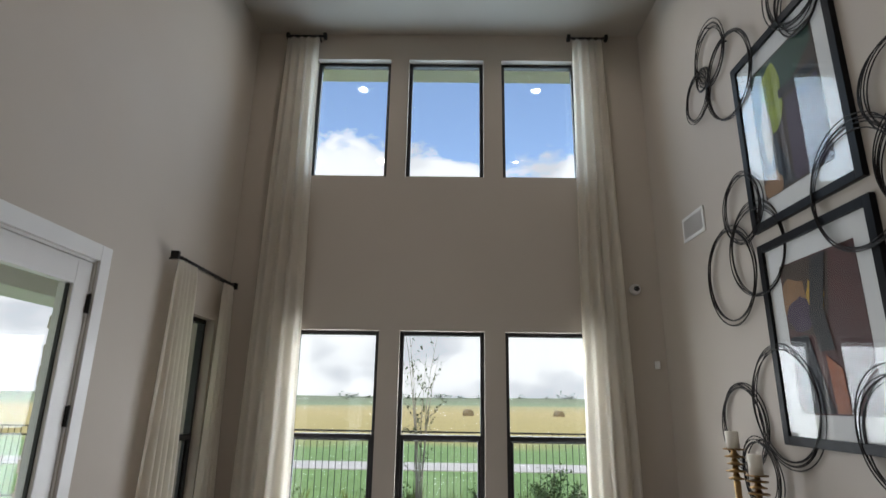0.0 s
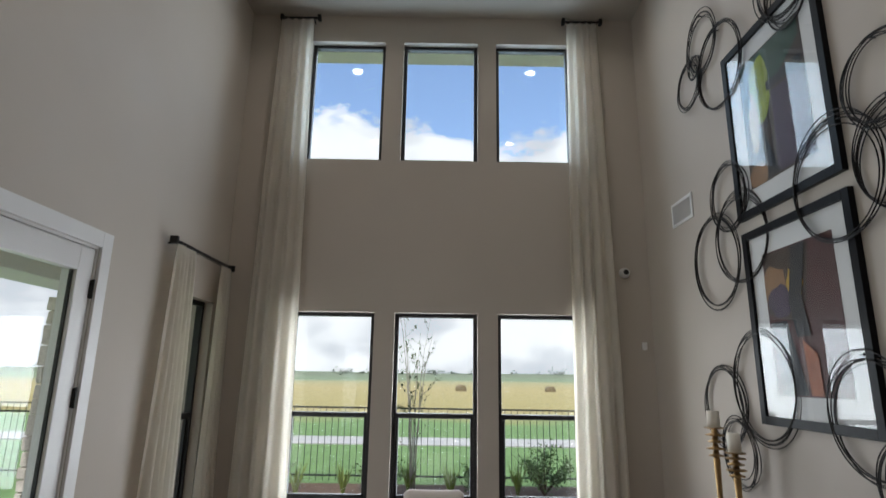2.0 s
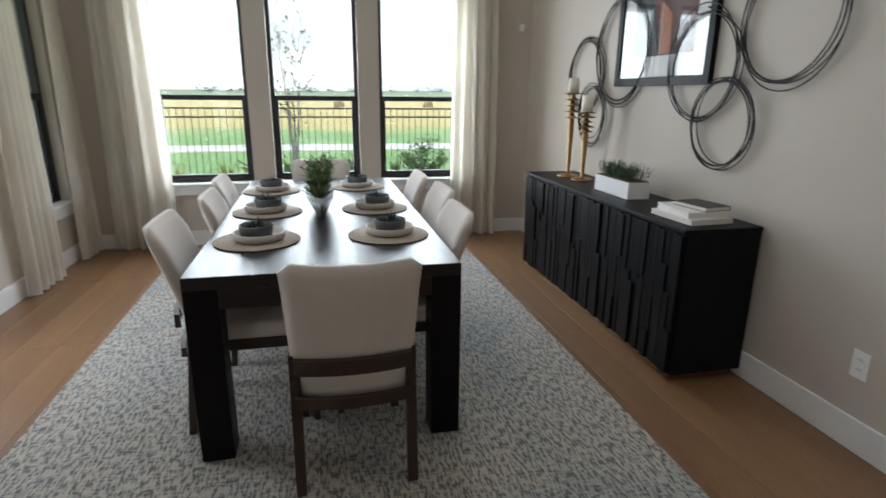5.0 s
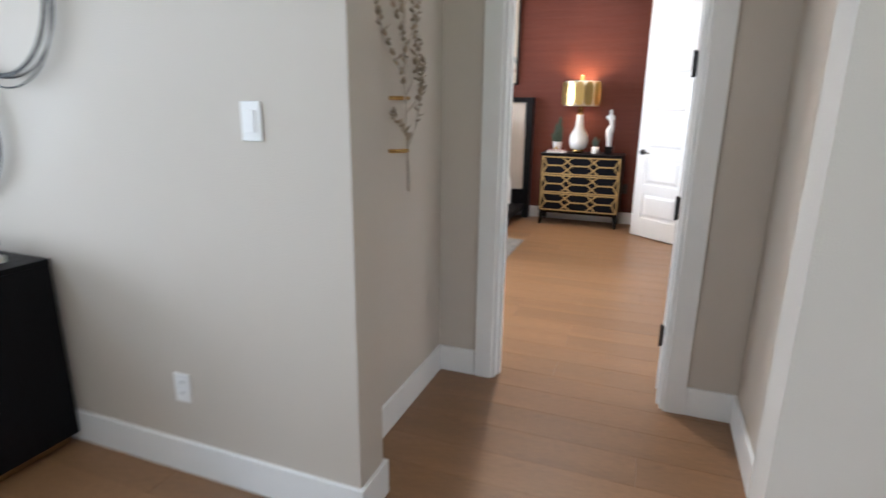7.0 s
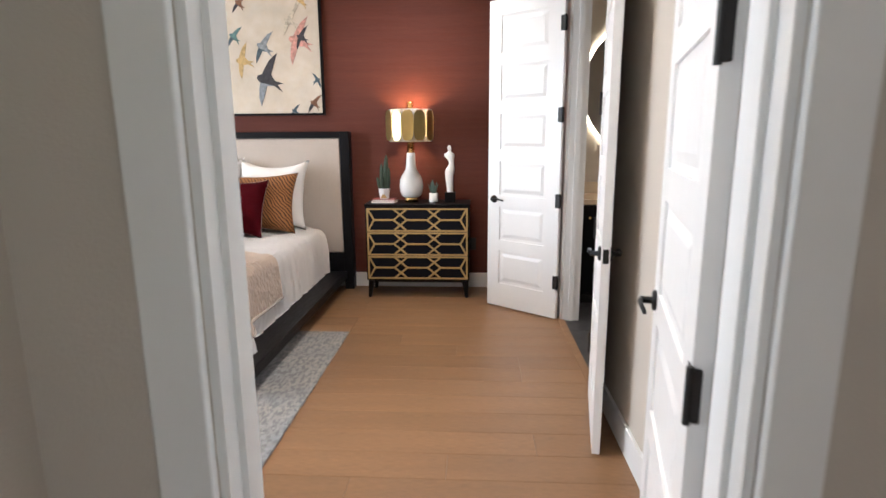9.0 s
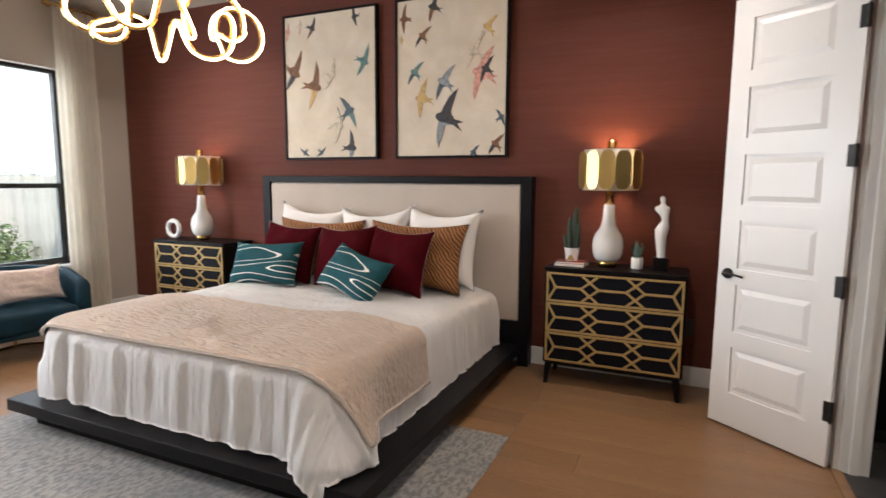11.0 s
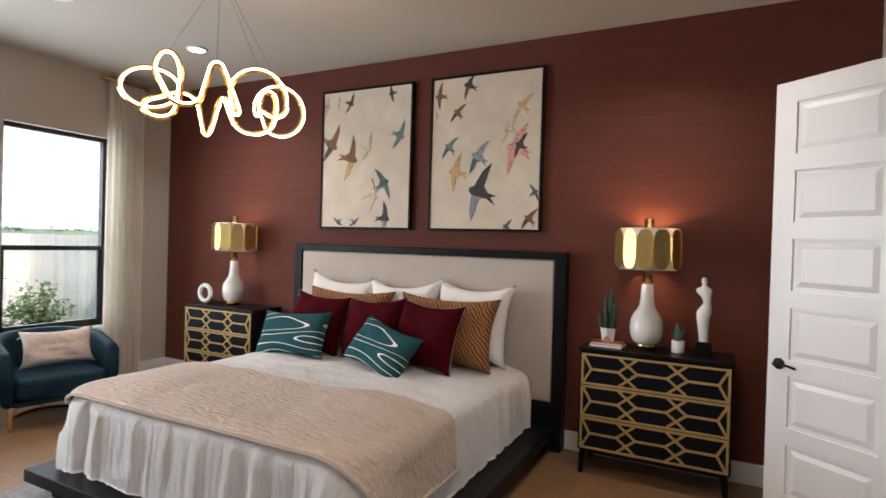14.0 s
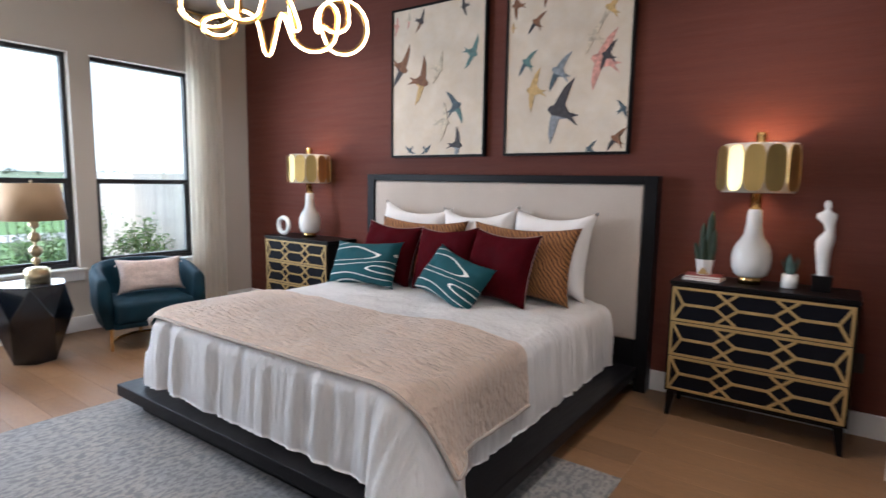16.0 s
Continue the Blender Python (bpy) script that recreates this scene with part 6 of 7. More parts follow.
def bird_canvas(label, y0, y1, z0, z1, marks):
    """Each mark: shares of the width and height, from the left and the top, then span, turn, side and colour."""
    root = thing("framed_canvas", label, "painting", pose(ROOM_X1, (y0 + y1) / 2, (z0 + z1) / 2))
    a, b, w = (y1 - y0) / 2, (z1 - z0) / 2, 0.018
    part("canvas", box(-0.034, -0.001, -a + w, a - w, -b + w, b - w), CANVAS, root, "cream canvas")
    for p, q, r, s in ((-a, -a + w, -b, b), (a - w, a, -b, b), (-a + w, a - w, b - w, b), (-a + w, a - w, -b, -b + w)):
        part("frame", box(-0.045, -0.001, p, q, r, s, 0.002), BLACKW, root, "thin dark frame")
    la, lb = a - w - 0.001, b - w - 0.001
    for i, (u, v, span, turn, side, col, second) in enumerate(marks):
        pts = swoop(-a + 2 * a * u, b - 2 * b * v, span * 0.88, turn, side)
        pts = [(max(-la, min(la, -p[0])), max(-lb, min(lb, p[1]))) for p in pts]
        part("collage_shape", prism(pts, "x", -0.0352 - 0.0004 * i, -0.0345), BIRDS[col], root)
        if second:
            tip = pts[9:13] + pts[6:9]
            part("collage_shape", prism(tip, "x", -0.0354 - 0.0004 * i, -0.03525 - 0.0004 * i), BIRDS[second], root)


bird_canvas("dark-framed cream canvas with scattered swooping shapes in brown and teal", 2.58, 3.56, 1.615, 2.885, [
    (0.05, 0.11, 0.2, 80, -1, "pink", ""), (0.19, 0.08, 0.18, -95, 1, "pale", "pink"), (0.32, 0.10, 0.23, -115, 1, "ink", "brown"), (0.78, 0.06, 0.2, -80, -1, "ink", ""),
    (0.11, 0.38, 0.46, -120, 1, "brown", "ink"), (0.33, 0.49, 0.48, -102, 1, "brown", "gold"), (0.86, 0.35, 0.32, -115, 1, "teal", ""), (0.70, 0.68, 0.36, -58, 1, "slate", "teal"),
    (0.72, 0.92, 0.34, -92, 1, "ink", "grey"), (0.22, 0.95, 0.15, -35, -1, "slate", ""), (0.40, 0.95, 0.15, -140, 1, "slate", ""), (0.58, 0.77, 0.36, -95, 1, "pale", ""), (0.52, 0.42, 0.3, -110, 1, "pale", "")])
bird_canvas("dark-framed cream canvas with scattered swooping shapes in pink and grey", 1.43, 2.405, 1.615, 2.885, [
    (0.09, 0.12, 0.27, -95, -1, "brown", ""), (0.36, 0.07, 0.29, -112, -1, "ink", "brown"), (0.26, 0.24, 0.24, -135, -1, "brown", "ink"), (0.83, 0.23, 0.28, -130, -1, "gold", "pale"),
    (0.79, 0.49, 0.5, -112, -1, "pink", "pink"), (0.82, 0.47, 0.26, -118, -1, "ink", ""), (0.19, 0.46, 0.26, -130, -1, "teal", "slate"), (0.46, 0.53, 0.36, -122, -1, "grey", "slate"),
    (0.26, 0.62, 0.37, -102, -1, "gold", "gold"), (0.48, 0.75, 0.56, -111, -1, "ink", "grey"), (0.72, 0.97, 0.17, -125, -1, "slate", ""), (0.91, 0.92, 0.24, -130, -1, "brown", "ink"),
    (0.94, 0.76, 0.17, -60, 1, "slate", ""), (0.06, 0.25, 0.09, -90, -1, "gold", ""), (0.72, 0.36, 0.3, -120, -1, "pale", "")])


def ribbon_path(sweeps, unit, steps=14, rounds=5):
    """A closed line through a chain of elliptic sweeps (centre, radii, from and to angle, depth), softened where they join."""
    pts = []
    for cx, cz, rx, rz, a0, a1, depth in sweeps:
        n = max(3, int(steps * abs(a1 - a0) / 120))
        for i in range(n + 1):
            a = radians(a0 + (a1 - a0) * i / n)
            pts.append(Vector(((cx + rx * math.cos(a)) * unit, depth, (cz + rz * math.sin(a)) * unit)))
    # even spacing, so that the softening is even
    closed = pts + [pts[0]]
    lengths = [0.0]
    for p, q in zip(closed, closed[1:]):
        lengths.append(lengths[-1] + (q - p).length)
    count, even, k = 420, [], 0
    for i in range(count):
        want = lengths[-1] * i / count
        while lengths[k + 1] < want:
            k += 1
        even.append(closed[k].lerp(closed[k + 1], (want - lengths[k]) / max(1e-9, lengths[k + 1] - lengths[k])))
    for _ in range(rounds):
        even = [(even[i - 1] + even[i] * 2 + even[(i + 1) % count]) / 4 for i in range(count)]
    ys = [p.y for p in even]
    for _ in range(60):
        ys = [(ys[i - 1] + ys[i] + ys[(i + 1) % count]) / 3 for i in range(count)]
    return [Vector((p.x, y, p.z)) for p, y in zip(even, ys)]


def band(line, width, thick, push, bm=None):
    """A flat ribbon along a closed line: it lies across the line and stands edge out, pushed towards its front."""
    own = bmesh.new()
    n, rings = len(line), []
    for i, p in enumerate(line):
        d = (line[(i + 1) % n] - line[i - 1]).normalized()
        side = d.cross(Vector((0, 1, 0)))
        side = side.normalized() if side.length > 0.02 else Vector((0, 0, 1))
        front = side.cross(d).normalized()
        if front.y > 0:
            front = -front
        front, side = front * 0.77 + side * 0.64, side * 0.77 - front * 0.64
        c = p + front * push
        rings.append([own.verts.new(c + side * s * width / 2 + front * f * thick / 2) for s, f in ((-1, -1), (1, -1), (1, 1), (-1, 1))])
    for i in range(n):
        a, b = rings[i], rings[(i + 1) % n]
        for k in range(4):
            own.faces.new((a[k], a[(k + 1) % 4], b[(k + 1) % 4], b[k]))
    return own


def chandelier():
    cx, cy, cz = 6.0, 3.09, 2.383
    root = thing("chandelier", "gold ribbon chandelier of looping lit coils", "chandelier", pose(cx + 0.03, cy - 0.026, cz, 0, 0, -40.5))
    line = ribbon_path([
        (105, -6, 43, 45, 200, -120, 0.10), (82, -6, 14, 25, 200, -40, -0.06), (57, -28, 36, 33, 0, -150, -0.10), (8, -2, 4, 7, 0, 180, 0.0),
        (-16, -60, 4, 6, 0, -180, 0.08), (-57, -13, 28, 22, 0, 150, 0.10), (-89, -30, 25, 17, 130, 340, -0.06), (-104, 9, 47, 35, -10, 335, 0.08),
        (-76, 27, 20, 37, -10, 180, -0.08), (-50, 7, 32, 32, 190, 320, -0.12), (-2, 54, 9, 8, 180, 0, 0.02), (31, -28, 5, 4, 30, -180, -0.10),
        (67, 12, 48, 50, 170, -20, 0.06), (93, -8, 20, 20, 0, -160, -0.10)], 0.00368)
    part("ribbon", band(line, 0.026, 0.02, 0.0), GOLD, root, "brushed gold ribbon")
    part("led_strip", band(line, 0.0135, 0.004, 0.012), LED, root, "glowing strip")
    top = ROOM_H - cz
    part("canopy", lathe([(0, top - 0.035), (0.075, top - 0.035), (0.08, top - 0.03), (0.08, top), (0, top)], 28), GOLD, root, "", True)
    for lo, hi in ((-0.45, -0.2), (-0.1, 0.1), (0.15, 0.3), (0.35, 0.5)):
        p = max((q for q in line if lo < q.x < hi), key=lambda v: v.z)
        part("cable", tube([p, (p[0] * 0.15, p[1] * 0.15, top - 0.03)], 0.001, 5), BLACKM, root)


chandelier()
VELVET = mat("teal_velvet", (0.002, 0.023, 0.038), 0.7, vary=0.3, scale=7, grain=0.1, grain_scale=120, spec=0.25)
KNIT = mat("ivory_knit", (0.62, 0.50, 0.44), 0.95, vary=0.1, scale=30, grain=0.2, grain_scale=90, bump=1.0, bump_scale=60)


def barrel_chair(label, m):
    """Faces -y; origin on the floor under the middle."""
    root = thing("armchair", label, "armchair", m, group="velvet armchairs by the window")
    bm = bmesh.new()
    n = 26
    prof_out, rings = [], []
    for i in range(n + 1):
        # straight arms run forward from a half-round back
        f = i / n
        a = radians(180 * min(1.0, max(0.0, (f - 0.2) / 0.6)))
        ahead = 0.31 * max(0.0, 0.2 - f, f - 0.8) / 0.2
        v = abs(f * 2 - 1)
        top = 0.68 - 0.1 * v ** 2
        co, ci = (0.405, 0.38), (0.315, 0.29)
        ring = []
        for rx, ry, z in ((co[0] * 0.9, co[1] * 0.9, 0.19), (co[0], co[1], 0.35), (co[0], co[1], top - 0.04), (co[0] * 0.95, co[1] * 0.95, top), (ci[0] * 1.07, ci[1] * 1.07, top), (ci[0], ci[1], top - 0.05), (ci[0] * 0.97, ci[1] * 0.97, 0.36), (ci[0] * 0.97, ci[1] * 0.97, 0.19)):
            ring.append(bm.verts.new((rx * math.cos(a), ry * math.sin(a) - ahead, z)))
        rings.append(ring)
    for p, q in zip(rings, rings[1:]):
        for k in range(8):
            bm.faces.new((p[k], p[(k + 1) % 8], q[(k + 1) % 8], q[k]))
    bm.faces.new(rings[0])
    bm.faces.new(rings[-1][::-1])
    part("shell", bm, VELVET, root, "curved teal velvet shell", True)
    seat = cushion(0.6, 0.58, 0.17, 0.04, 0.03)
    moved(seat, pose(0, -0.075, 0.225))
    part("seat_cushion", seat, VELVET, root, "", True)
    part("seat_base", box(-0.31, 0.31, -0.34, 0.24, 0.185, 0.225, 0.01), VELVET, root)
    for s in (-1, 1):
        part("leg", box(s * 0.325 - 0.012, s * 0.325 + 0.012, -0.30, -0.276, 0.012, 0.2, 0.002), GOLD, root, "brass leg")
    part("foot_ring", tube([(0.325 * math.cos(a), -0.29 + 0.5 * math.sin(a), 0.011) for a in [math.pi * q / 22 for q in range(23)]], 0.011, 6), GOLD, root, "brass floor ring")
    part("back_post", box(-0.012, 0.012, 0.2, 0.224, 0.012, 0.2, 0.002), GOLD, root)
    return root


barrel_chair("teal velvet barrel armchair on a brass base, holding an ivory cushion", pose(6.15, 5.09, 0, 0, 0, -12))
barrel_chair("teal velvet barrel armchair on a brass base beside the side table", pose(4.52, 5.06, 0, 0, 0, 10))
kp = pillow("throw_pillow", "ivory knitted oblong cushion with tassels on the armchair", KNIT, 6.175, 5.03, 0.52, 0.3, 0.14, 14, 31, turn=78, group="cushion on the armchair", rise=-0.19)
kp.rotation_mode = "XYZ"
for s in (-1, 1):
    for q in (-1, 1):
        tb = bmesh.new()
        for k in range(7):
            tube([(0, s * 0.24, q * 0.112), (0.008 * math.cos(k), s * 0.265 + 0.004 * math.sin(k * 2), q * 0.12 - 0.03)], 0.0022, 4, bm=tb)
        part("tassel", tb, KNIT, kp)


def faceted_table():
    root = thing("side_table", "dark faceted six-sided side table under a lamp", "side table", pose(5.33, 5.12, 0))
    bm = bmesh.new()
    hexa = [60 * i + 12 for i in range(6)]
    top = [bm.verts.new((0.245 * math.cos(radians(a)), 0.245 * math.sin(radians(a)), 0.587)) for a in hexa]
    mid = [bm.verts.new((0.262 * math.cos(radians(a + 30)), 0.262 * math.sin(radians(a + 30)), 0.36)) for a in hexa]
    bot = [bm.verts.new((0.15 * math.cos(radians(a)), 0.15 * math.sin(radians(a)), 0.0)) for a in hexa]
    bm.faces.new(top)
    bm.faces.new(bot[::-1])
    for i in range(6):
        bm.faces.new((top[i], top[(i + 1) % 6], mid[i]))
        bm.faces.new((mid[i], top[(i + 1) % 6], mid[(i + 1) % 6]))
        bm.faces.new((mid[i], bot[(i + 1) % 6], bot[i]))
        bm.faces.new((mid[i], mid[(i + 1) % 6], bot[(i + 1) % 6]))
    bmesh.ops.bevel(bm, geom=bm.edges[:], offset=0.003, segments=1, affect="EDGES")
    FACET = mat("dark_faceted_lacquer", (0.006, 0.007, 0.011), 0.2, vary=0.2, scale=6, coat=0.3)
    part("body", bm, FACET, root)
    part("tabletop", prism([(0.244 * math.cos(radians(a)), 0.244 * math.sin(radians(a))) for a in hexa], "z", 0.5875, 0.595), FACET, root, "glossy six-sided top")


faceted_table()


def ball_lamp():
    root = thing("table_lamp", "stacked brass ball table lamp with a tan drum shade", "table lamp", pose(5.38, 5.12, 0.595))
    SHADE = mat("tan_linen_shade", (0.36, 0.24, 0.135), 0.85, vary=0.06, scale=6, grain=0.1, grain_scale=240, bump=0.2, bump_scale=300)
    PALE_BRASS = mat("pale_brushed_brass", (0.56, 0.46, 0.29), 0.3, metal=1.0, vary=0.1, scale=12, grain=0.06, grain_scale=90)
    part("foot", lathe([(0, 0), (0.085, 0), (0.082, 0.10), (0.06, 0.115), (0.018, 0.12), (0, 0.12)], 32), PALE_BRASS, root, "", True)
    part("stem", tube([(0, 0, 0.1), (0, 0, 0.62)], 0.009, 10), PALE_BRASS, root)
    for z, r in ((0.165, 0.03), (0.24, 0.044), (0.345, 0.04), (0.44, 0.034)):
        b = bmesh.new()
        bmesh.ops.create_uvsphere(b, u_segments=20, v_segments=12, radius=r)
        part("ball", moved(b, pose(0, 0, z)), PALE_BRASS, root, "", True)
    part("shade", lathe([(0.215, 0.475), (0.21, 0.475), (0.172, 0.745), (0.177, 0.745), (0.215, 0.475)], 40), SHADE, root, "tapered tan linen shade", True)
    part("finial", lathe([(0, 0.72), (0.006, 0.72), (0.006, 0.755), (0.011, 0.762), (0, 0.775)], 12), PALE_BRASS, root, "", True)
    part("spider", tube([(-0.174, 0, 0.735), (0.174, 0, 0.735)], 0.002, 5), PALE_BRASS, root)


ball_lamp()
rod("brass curtain rod beside the bedroom windows", pose(7.1, 5.665, 3.045), 0.46, GOLD, 0.022)
curtain("floor-length ivory curtain panel beside the bedroom window", pose(7.11, 5.655, 0.01), 0.38, 3.02, 0.028, 6, 1.03, 17, "bedroom curtain")

# ---- bathroom glimpsed past the open doors ----
TILE = mat("dark_slate_tile", (0.045, 0.043, 0.045), 0.45, vary=0.2, scale=6, by_object=0.12)
bath = structure("floor_bath", box(3.49, ROOM_X1, -3.1, ROOM_Y0 - 0.005, -0.013, -0.006), SUBFLOOR, "dark slate tile bathroom floor", "floor")
tile_me = mesh_from("tile", box(-0.298, 0.298, -0.298, 0.298, -0.006, 0.001, 0.002, segments=1), False, TILE)
for i in range(6):
    for j in range(4):
        tl = new("tile", tile_me)
        tl.parent = bath
        tl.location = (7.38 - i * 0.6, -0.925 - j * 0.6, 0)
structure("threshold", box(5.42, 6.72, ROOM_Y0 - 0.02, ROOM_Y0 + 0.03, 0.0, 0.008, 0.003), OAK, "oak threshold strip at the bathroom opening", "threshold")


def vanity():
    root = thing("bathroom_vanity", "black bathroom vanity with a pale stone top", "vanity", pose(0, 0, 0))
    QUARTZ = mat("pale_quartz", (0.62, 0.50, 0.36), 0.25, vary=0.06, scale=8)
    part("cabinet", box(7.12, 7.68 - 0.001, -3.0, -0.82, 0.09, 0.86, 0.003), BLACKW, root)
    part("toe_kick", box(7.18, 7.67, -2.98, -0.84, 0.001, 0.09), BLACKF, root)
    part("worktop", box(7.09, 7.679, -3.02, -0.80, 0.86, 0.9, 0.004), QUARTZ, root, "pale stone worktop")
    part("backsplash", box(7.655, 7.679, -3.02, -0.80, 0.9, 1.0, 0.002), QUARTZ, root)
    for i in range(4):
        y = -2.98 + i * 0.54
        d = part("door", box(7.1, 7.12, y + 0.004, y + 0.536, 0.11, 0.85, 0.002), BLACKW, root)
        part("knob", lathe([(0, 0), (0.006, 0), (0.006, 0.018), (0.012, 0.02), (0.012, 0.028), (0, 0.028)], 12), GOLD, d, "", True, pose(7.1, y + 0.48, 0.75, 0, -90, 0))
    fc = tube([(7.58, -1.33, 0.9), (7.58, -1.33, 1.06), (7.56, -1.33, 1.11), (7.52, -1.33, 1.12), (7.46, -1.33, 1.08)], 0.011, 8)
    part("faucet", fc, GOLD, root, "brass faucet", True)
    part("faucet_lever", tube([(7.58, -1.22, 0.9), (7.58, -1.22, 0.95), (7.53, -1.2, 0.955)], 0.009, 8), GOLD, root, "", True)


vanity()


def round_mirror():
    root = thing("round_mirror", "large round wall mirror with a lit rim", "mirror", pose(7.679, -1.48, 1.825, 0, -90, 0))
    silver = mat("mirror_silver", (0.86, 0.87, 0.88), 0.02, metal=1.0, vary=0.01, scale=3)
    part("mirror_glass", lathe([(0, 0.012), (0.59, 0.012), (0.59, 0.018), (0, 0.018)], 56), silver, root)
    part("led_rim", lathe([(0.592, 0.004), (0.618, 0.004), (0.618, 0.02), (0.592, 0.02), (0.592, 0.004)], 56), LEDW, root, "glowing rim")


round_mirror()

# ---- outdoors ----
def grass_material():
    m = bpy.data.materials.new("lawn_and_fields")
    m.use_nodes = True
    nt = m.node_tree
    b = nt.nodes["Principled BSDF"]
    b.inputs["Roughness"].default_value = 0.95
    L = nt.links.new
    tc = nt.nodes.new("ShaderNodeTexCoord")
    sep = nt.nodes.new("ShaderNodeSeparateXYZ")
    L(tc.outputs["Object"], sep.inputs[0])
    n1 = nt.nodes.new("ShaderNodeTexNoise")
    n1.inputs["Scale"].default_value, n1.inputs["Detail"].default_value = 0.12, 6.0
    L(tc.outputs["Object"], n1.inputs["Vector"])
    n2 = nt.nodes.new("ShaderNodeTexNoise")
    n2.inputs["Scale"].default_value, n2.inputs["Detail"].default_value = 9.0, 5.0
    L(tc.outputs["Object"], n2.inputs["Vector"])
    wob = nt.nodes.new("ShaderNodeMath")
    wob.operation = "MULTIPLY_ADD"
    L(n1.outputs["Fac"], wob.inputs[0])
    wob.inputs[1].default_value = 14.0
    L(sep.outputs["Y"], wob.inputs[2])
    r = nt.nodes.new("ShaderNodeMapRange")
    r.inputs["From Min"].default_value, r.inputs["From Max"].default_value = 0.0, 400.0
    L(wob.outputs[0], r.inputs["Value"])
    ramp = nt.nodes.new("ShaderNodeValToRGB")
    e = ramp.color_ramp.elements
    e[0].position, e[0].color = 0.0, (0.165, 0.275, 0.08, 1)
    e[1].position, e[1].color = 1.0, (0.20, 0.23, 0.13, 1)
    for p, c in ((0.075, (0.175, 0.285, 0.09)), (0.085, (0.42, 0.34, 0.12)), (0.3, (0.48, 0.38, 0.15)), (0.5, (0.42, 0.37, 0.17)), (0.6, (0.24, 0.30, 0.16))):
        q = ramp.color_ramp.elements.new(p)
        q.color = (*c, 1)
    L(r.outputs[0], ramp.inputs[0])
    mul = nt.nodes.new("ShaderNodeMix")
    mul.data_type, mul.blend_type = "RGBA", "MULTIPLY"
    mul.inputs["Factor"].default_value = 1.0
    rr = nt.nodes.new("ShaderNodeMapRange")
    rr.inputs["From Min"].default_value, rr.inputs["From Max"].default_value = 0.3, 0.7
    rr.inputs["To Min"].default_value, rr.inputs["To Max"].default_value = 0.7, 1.3
    L(n2.outputs["Fac"], rr.inputs["Value"])
    L(ramp.outputs[0], mul.inputs["A"])
    L(rr.outputs[0], mul.inputs["B"])
    L(mul.outputs["Result"], b.inputs["Base Color"])
    return m


GZ = -0.15
FIELD = grass_material()


def terrain():
    bm = bmesh.new()
    xs = [-2500, -900, -400, -200, -100, -50, -25, -12, 0, 12, 25, 50, 100, 200, 400, 900, 2500]
    ys = [-2000, -200, -40, -8, 0, 6, 12, 20, 30, 45, 70, 110, 170, 260, 380, 550, 900, 2500]
    rows = []
    for y in ys:
        row = []
        for x in xs:
            z = GZ
            if y > 40:
                z -= 1.2 * min(1, (y - 40) / 80)
                z += 7.0 * max(0, min(1, (y - 150) / 500)) + 2.2 * noise.noise(Vector((x * 0.004, y * 0.004, 3))) * min(1, (y - 40) / 200)
            row.append(bm.verts.new((x, y, z)))
        rows.append(row)
    for a, b in zip(rows, rows[1:]):
        for i in range(len(xs) - 1):
            bm.faces.new((a[i], a[i + 1], b[i + 1], b[i]))
    structure("ground", bm, FIELD, "green lawn running out to golden hay fields", "ground")
    PATHM = mat("pale_concrete", (0.52, 0.49, 0.44), 0.9, vary=0.1, scale=2, grain=0.1, grain_scale=40)
    structure("pavement", box(-300, 300, 15.6, 17.4, GZ, GZ + 0.03, 0.01), PATHM, "pale concrete path across the lawn", "pavement")
    structure("patio", box(-6.5, HALL_X0 - 0.2, -3, 5.6, GZ, -0.02, 0.01), PATHM, "concrete patio slab outside the glazed door", "pavement")
    MULCH = mat("brown_mulch", (0.14, 0.085, 0.05), 0.95, vary=0.3, scale=12, grain=0.3, grain_scale=60)
    structure("flower_bed", box(-3.6, 9.6, 8.4, 10.0, GZ, GZ + 0.03, 0.01), MULCH, "brown mulch planting bed along the fence", "ground")


terrain()
FENCEM = mat("black_iron_fence", (0.02, 0.02, 0.02), 0.5, metal=0.4, vary=0.2, scale=9)


def iron_fence():
    root = thing("iron_fence", "black iron picket fence along the lawn", "fence", pose(0, 10.15, GZ))
    x0, x1, h, gap = -12.0, 7.4, 1.32, 0.115
    for z in (0.12, 1.12, 1.27):
        part("rail", box(x0, x1, -0.014, 0.014, z, z + 0.028), FENCEM, root)
    post = mesh_from("post", box(-0.028, 0.028, -0.028, 0.028, 0, h + 0.08, 0.003, segments=1), False, FENCEM)
    picket = mesh_from("picket", box(-0.005, 0.005, -0.005, 0.005, 0.05, h - 0.03), False, FENCEM)
    x = x0
    i = 0
    while x <= x1:
        ob = new("post" if i % 16 == 0 else "picket", post if i % 16 == 0 else picket)
        ob.parent = root
        ob.location = (x, 0, 0)
        x += gap
        i += 1


iron_fence()


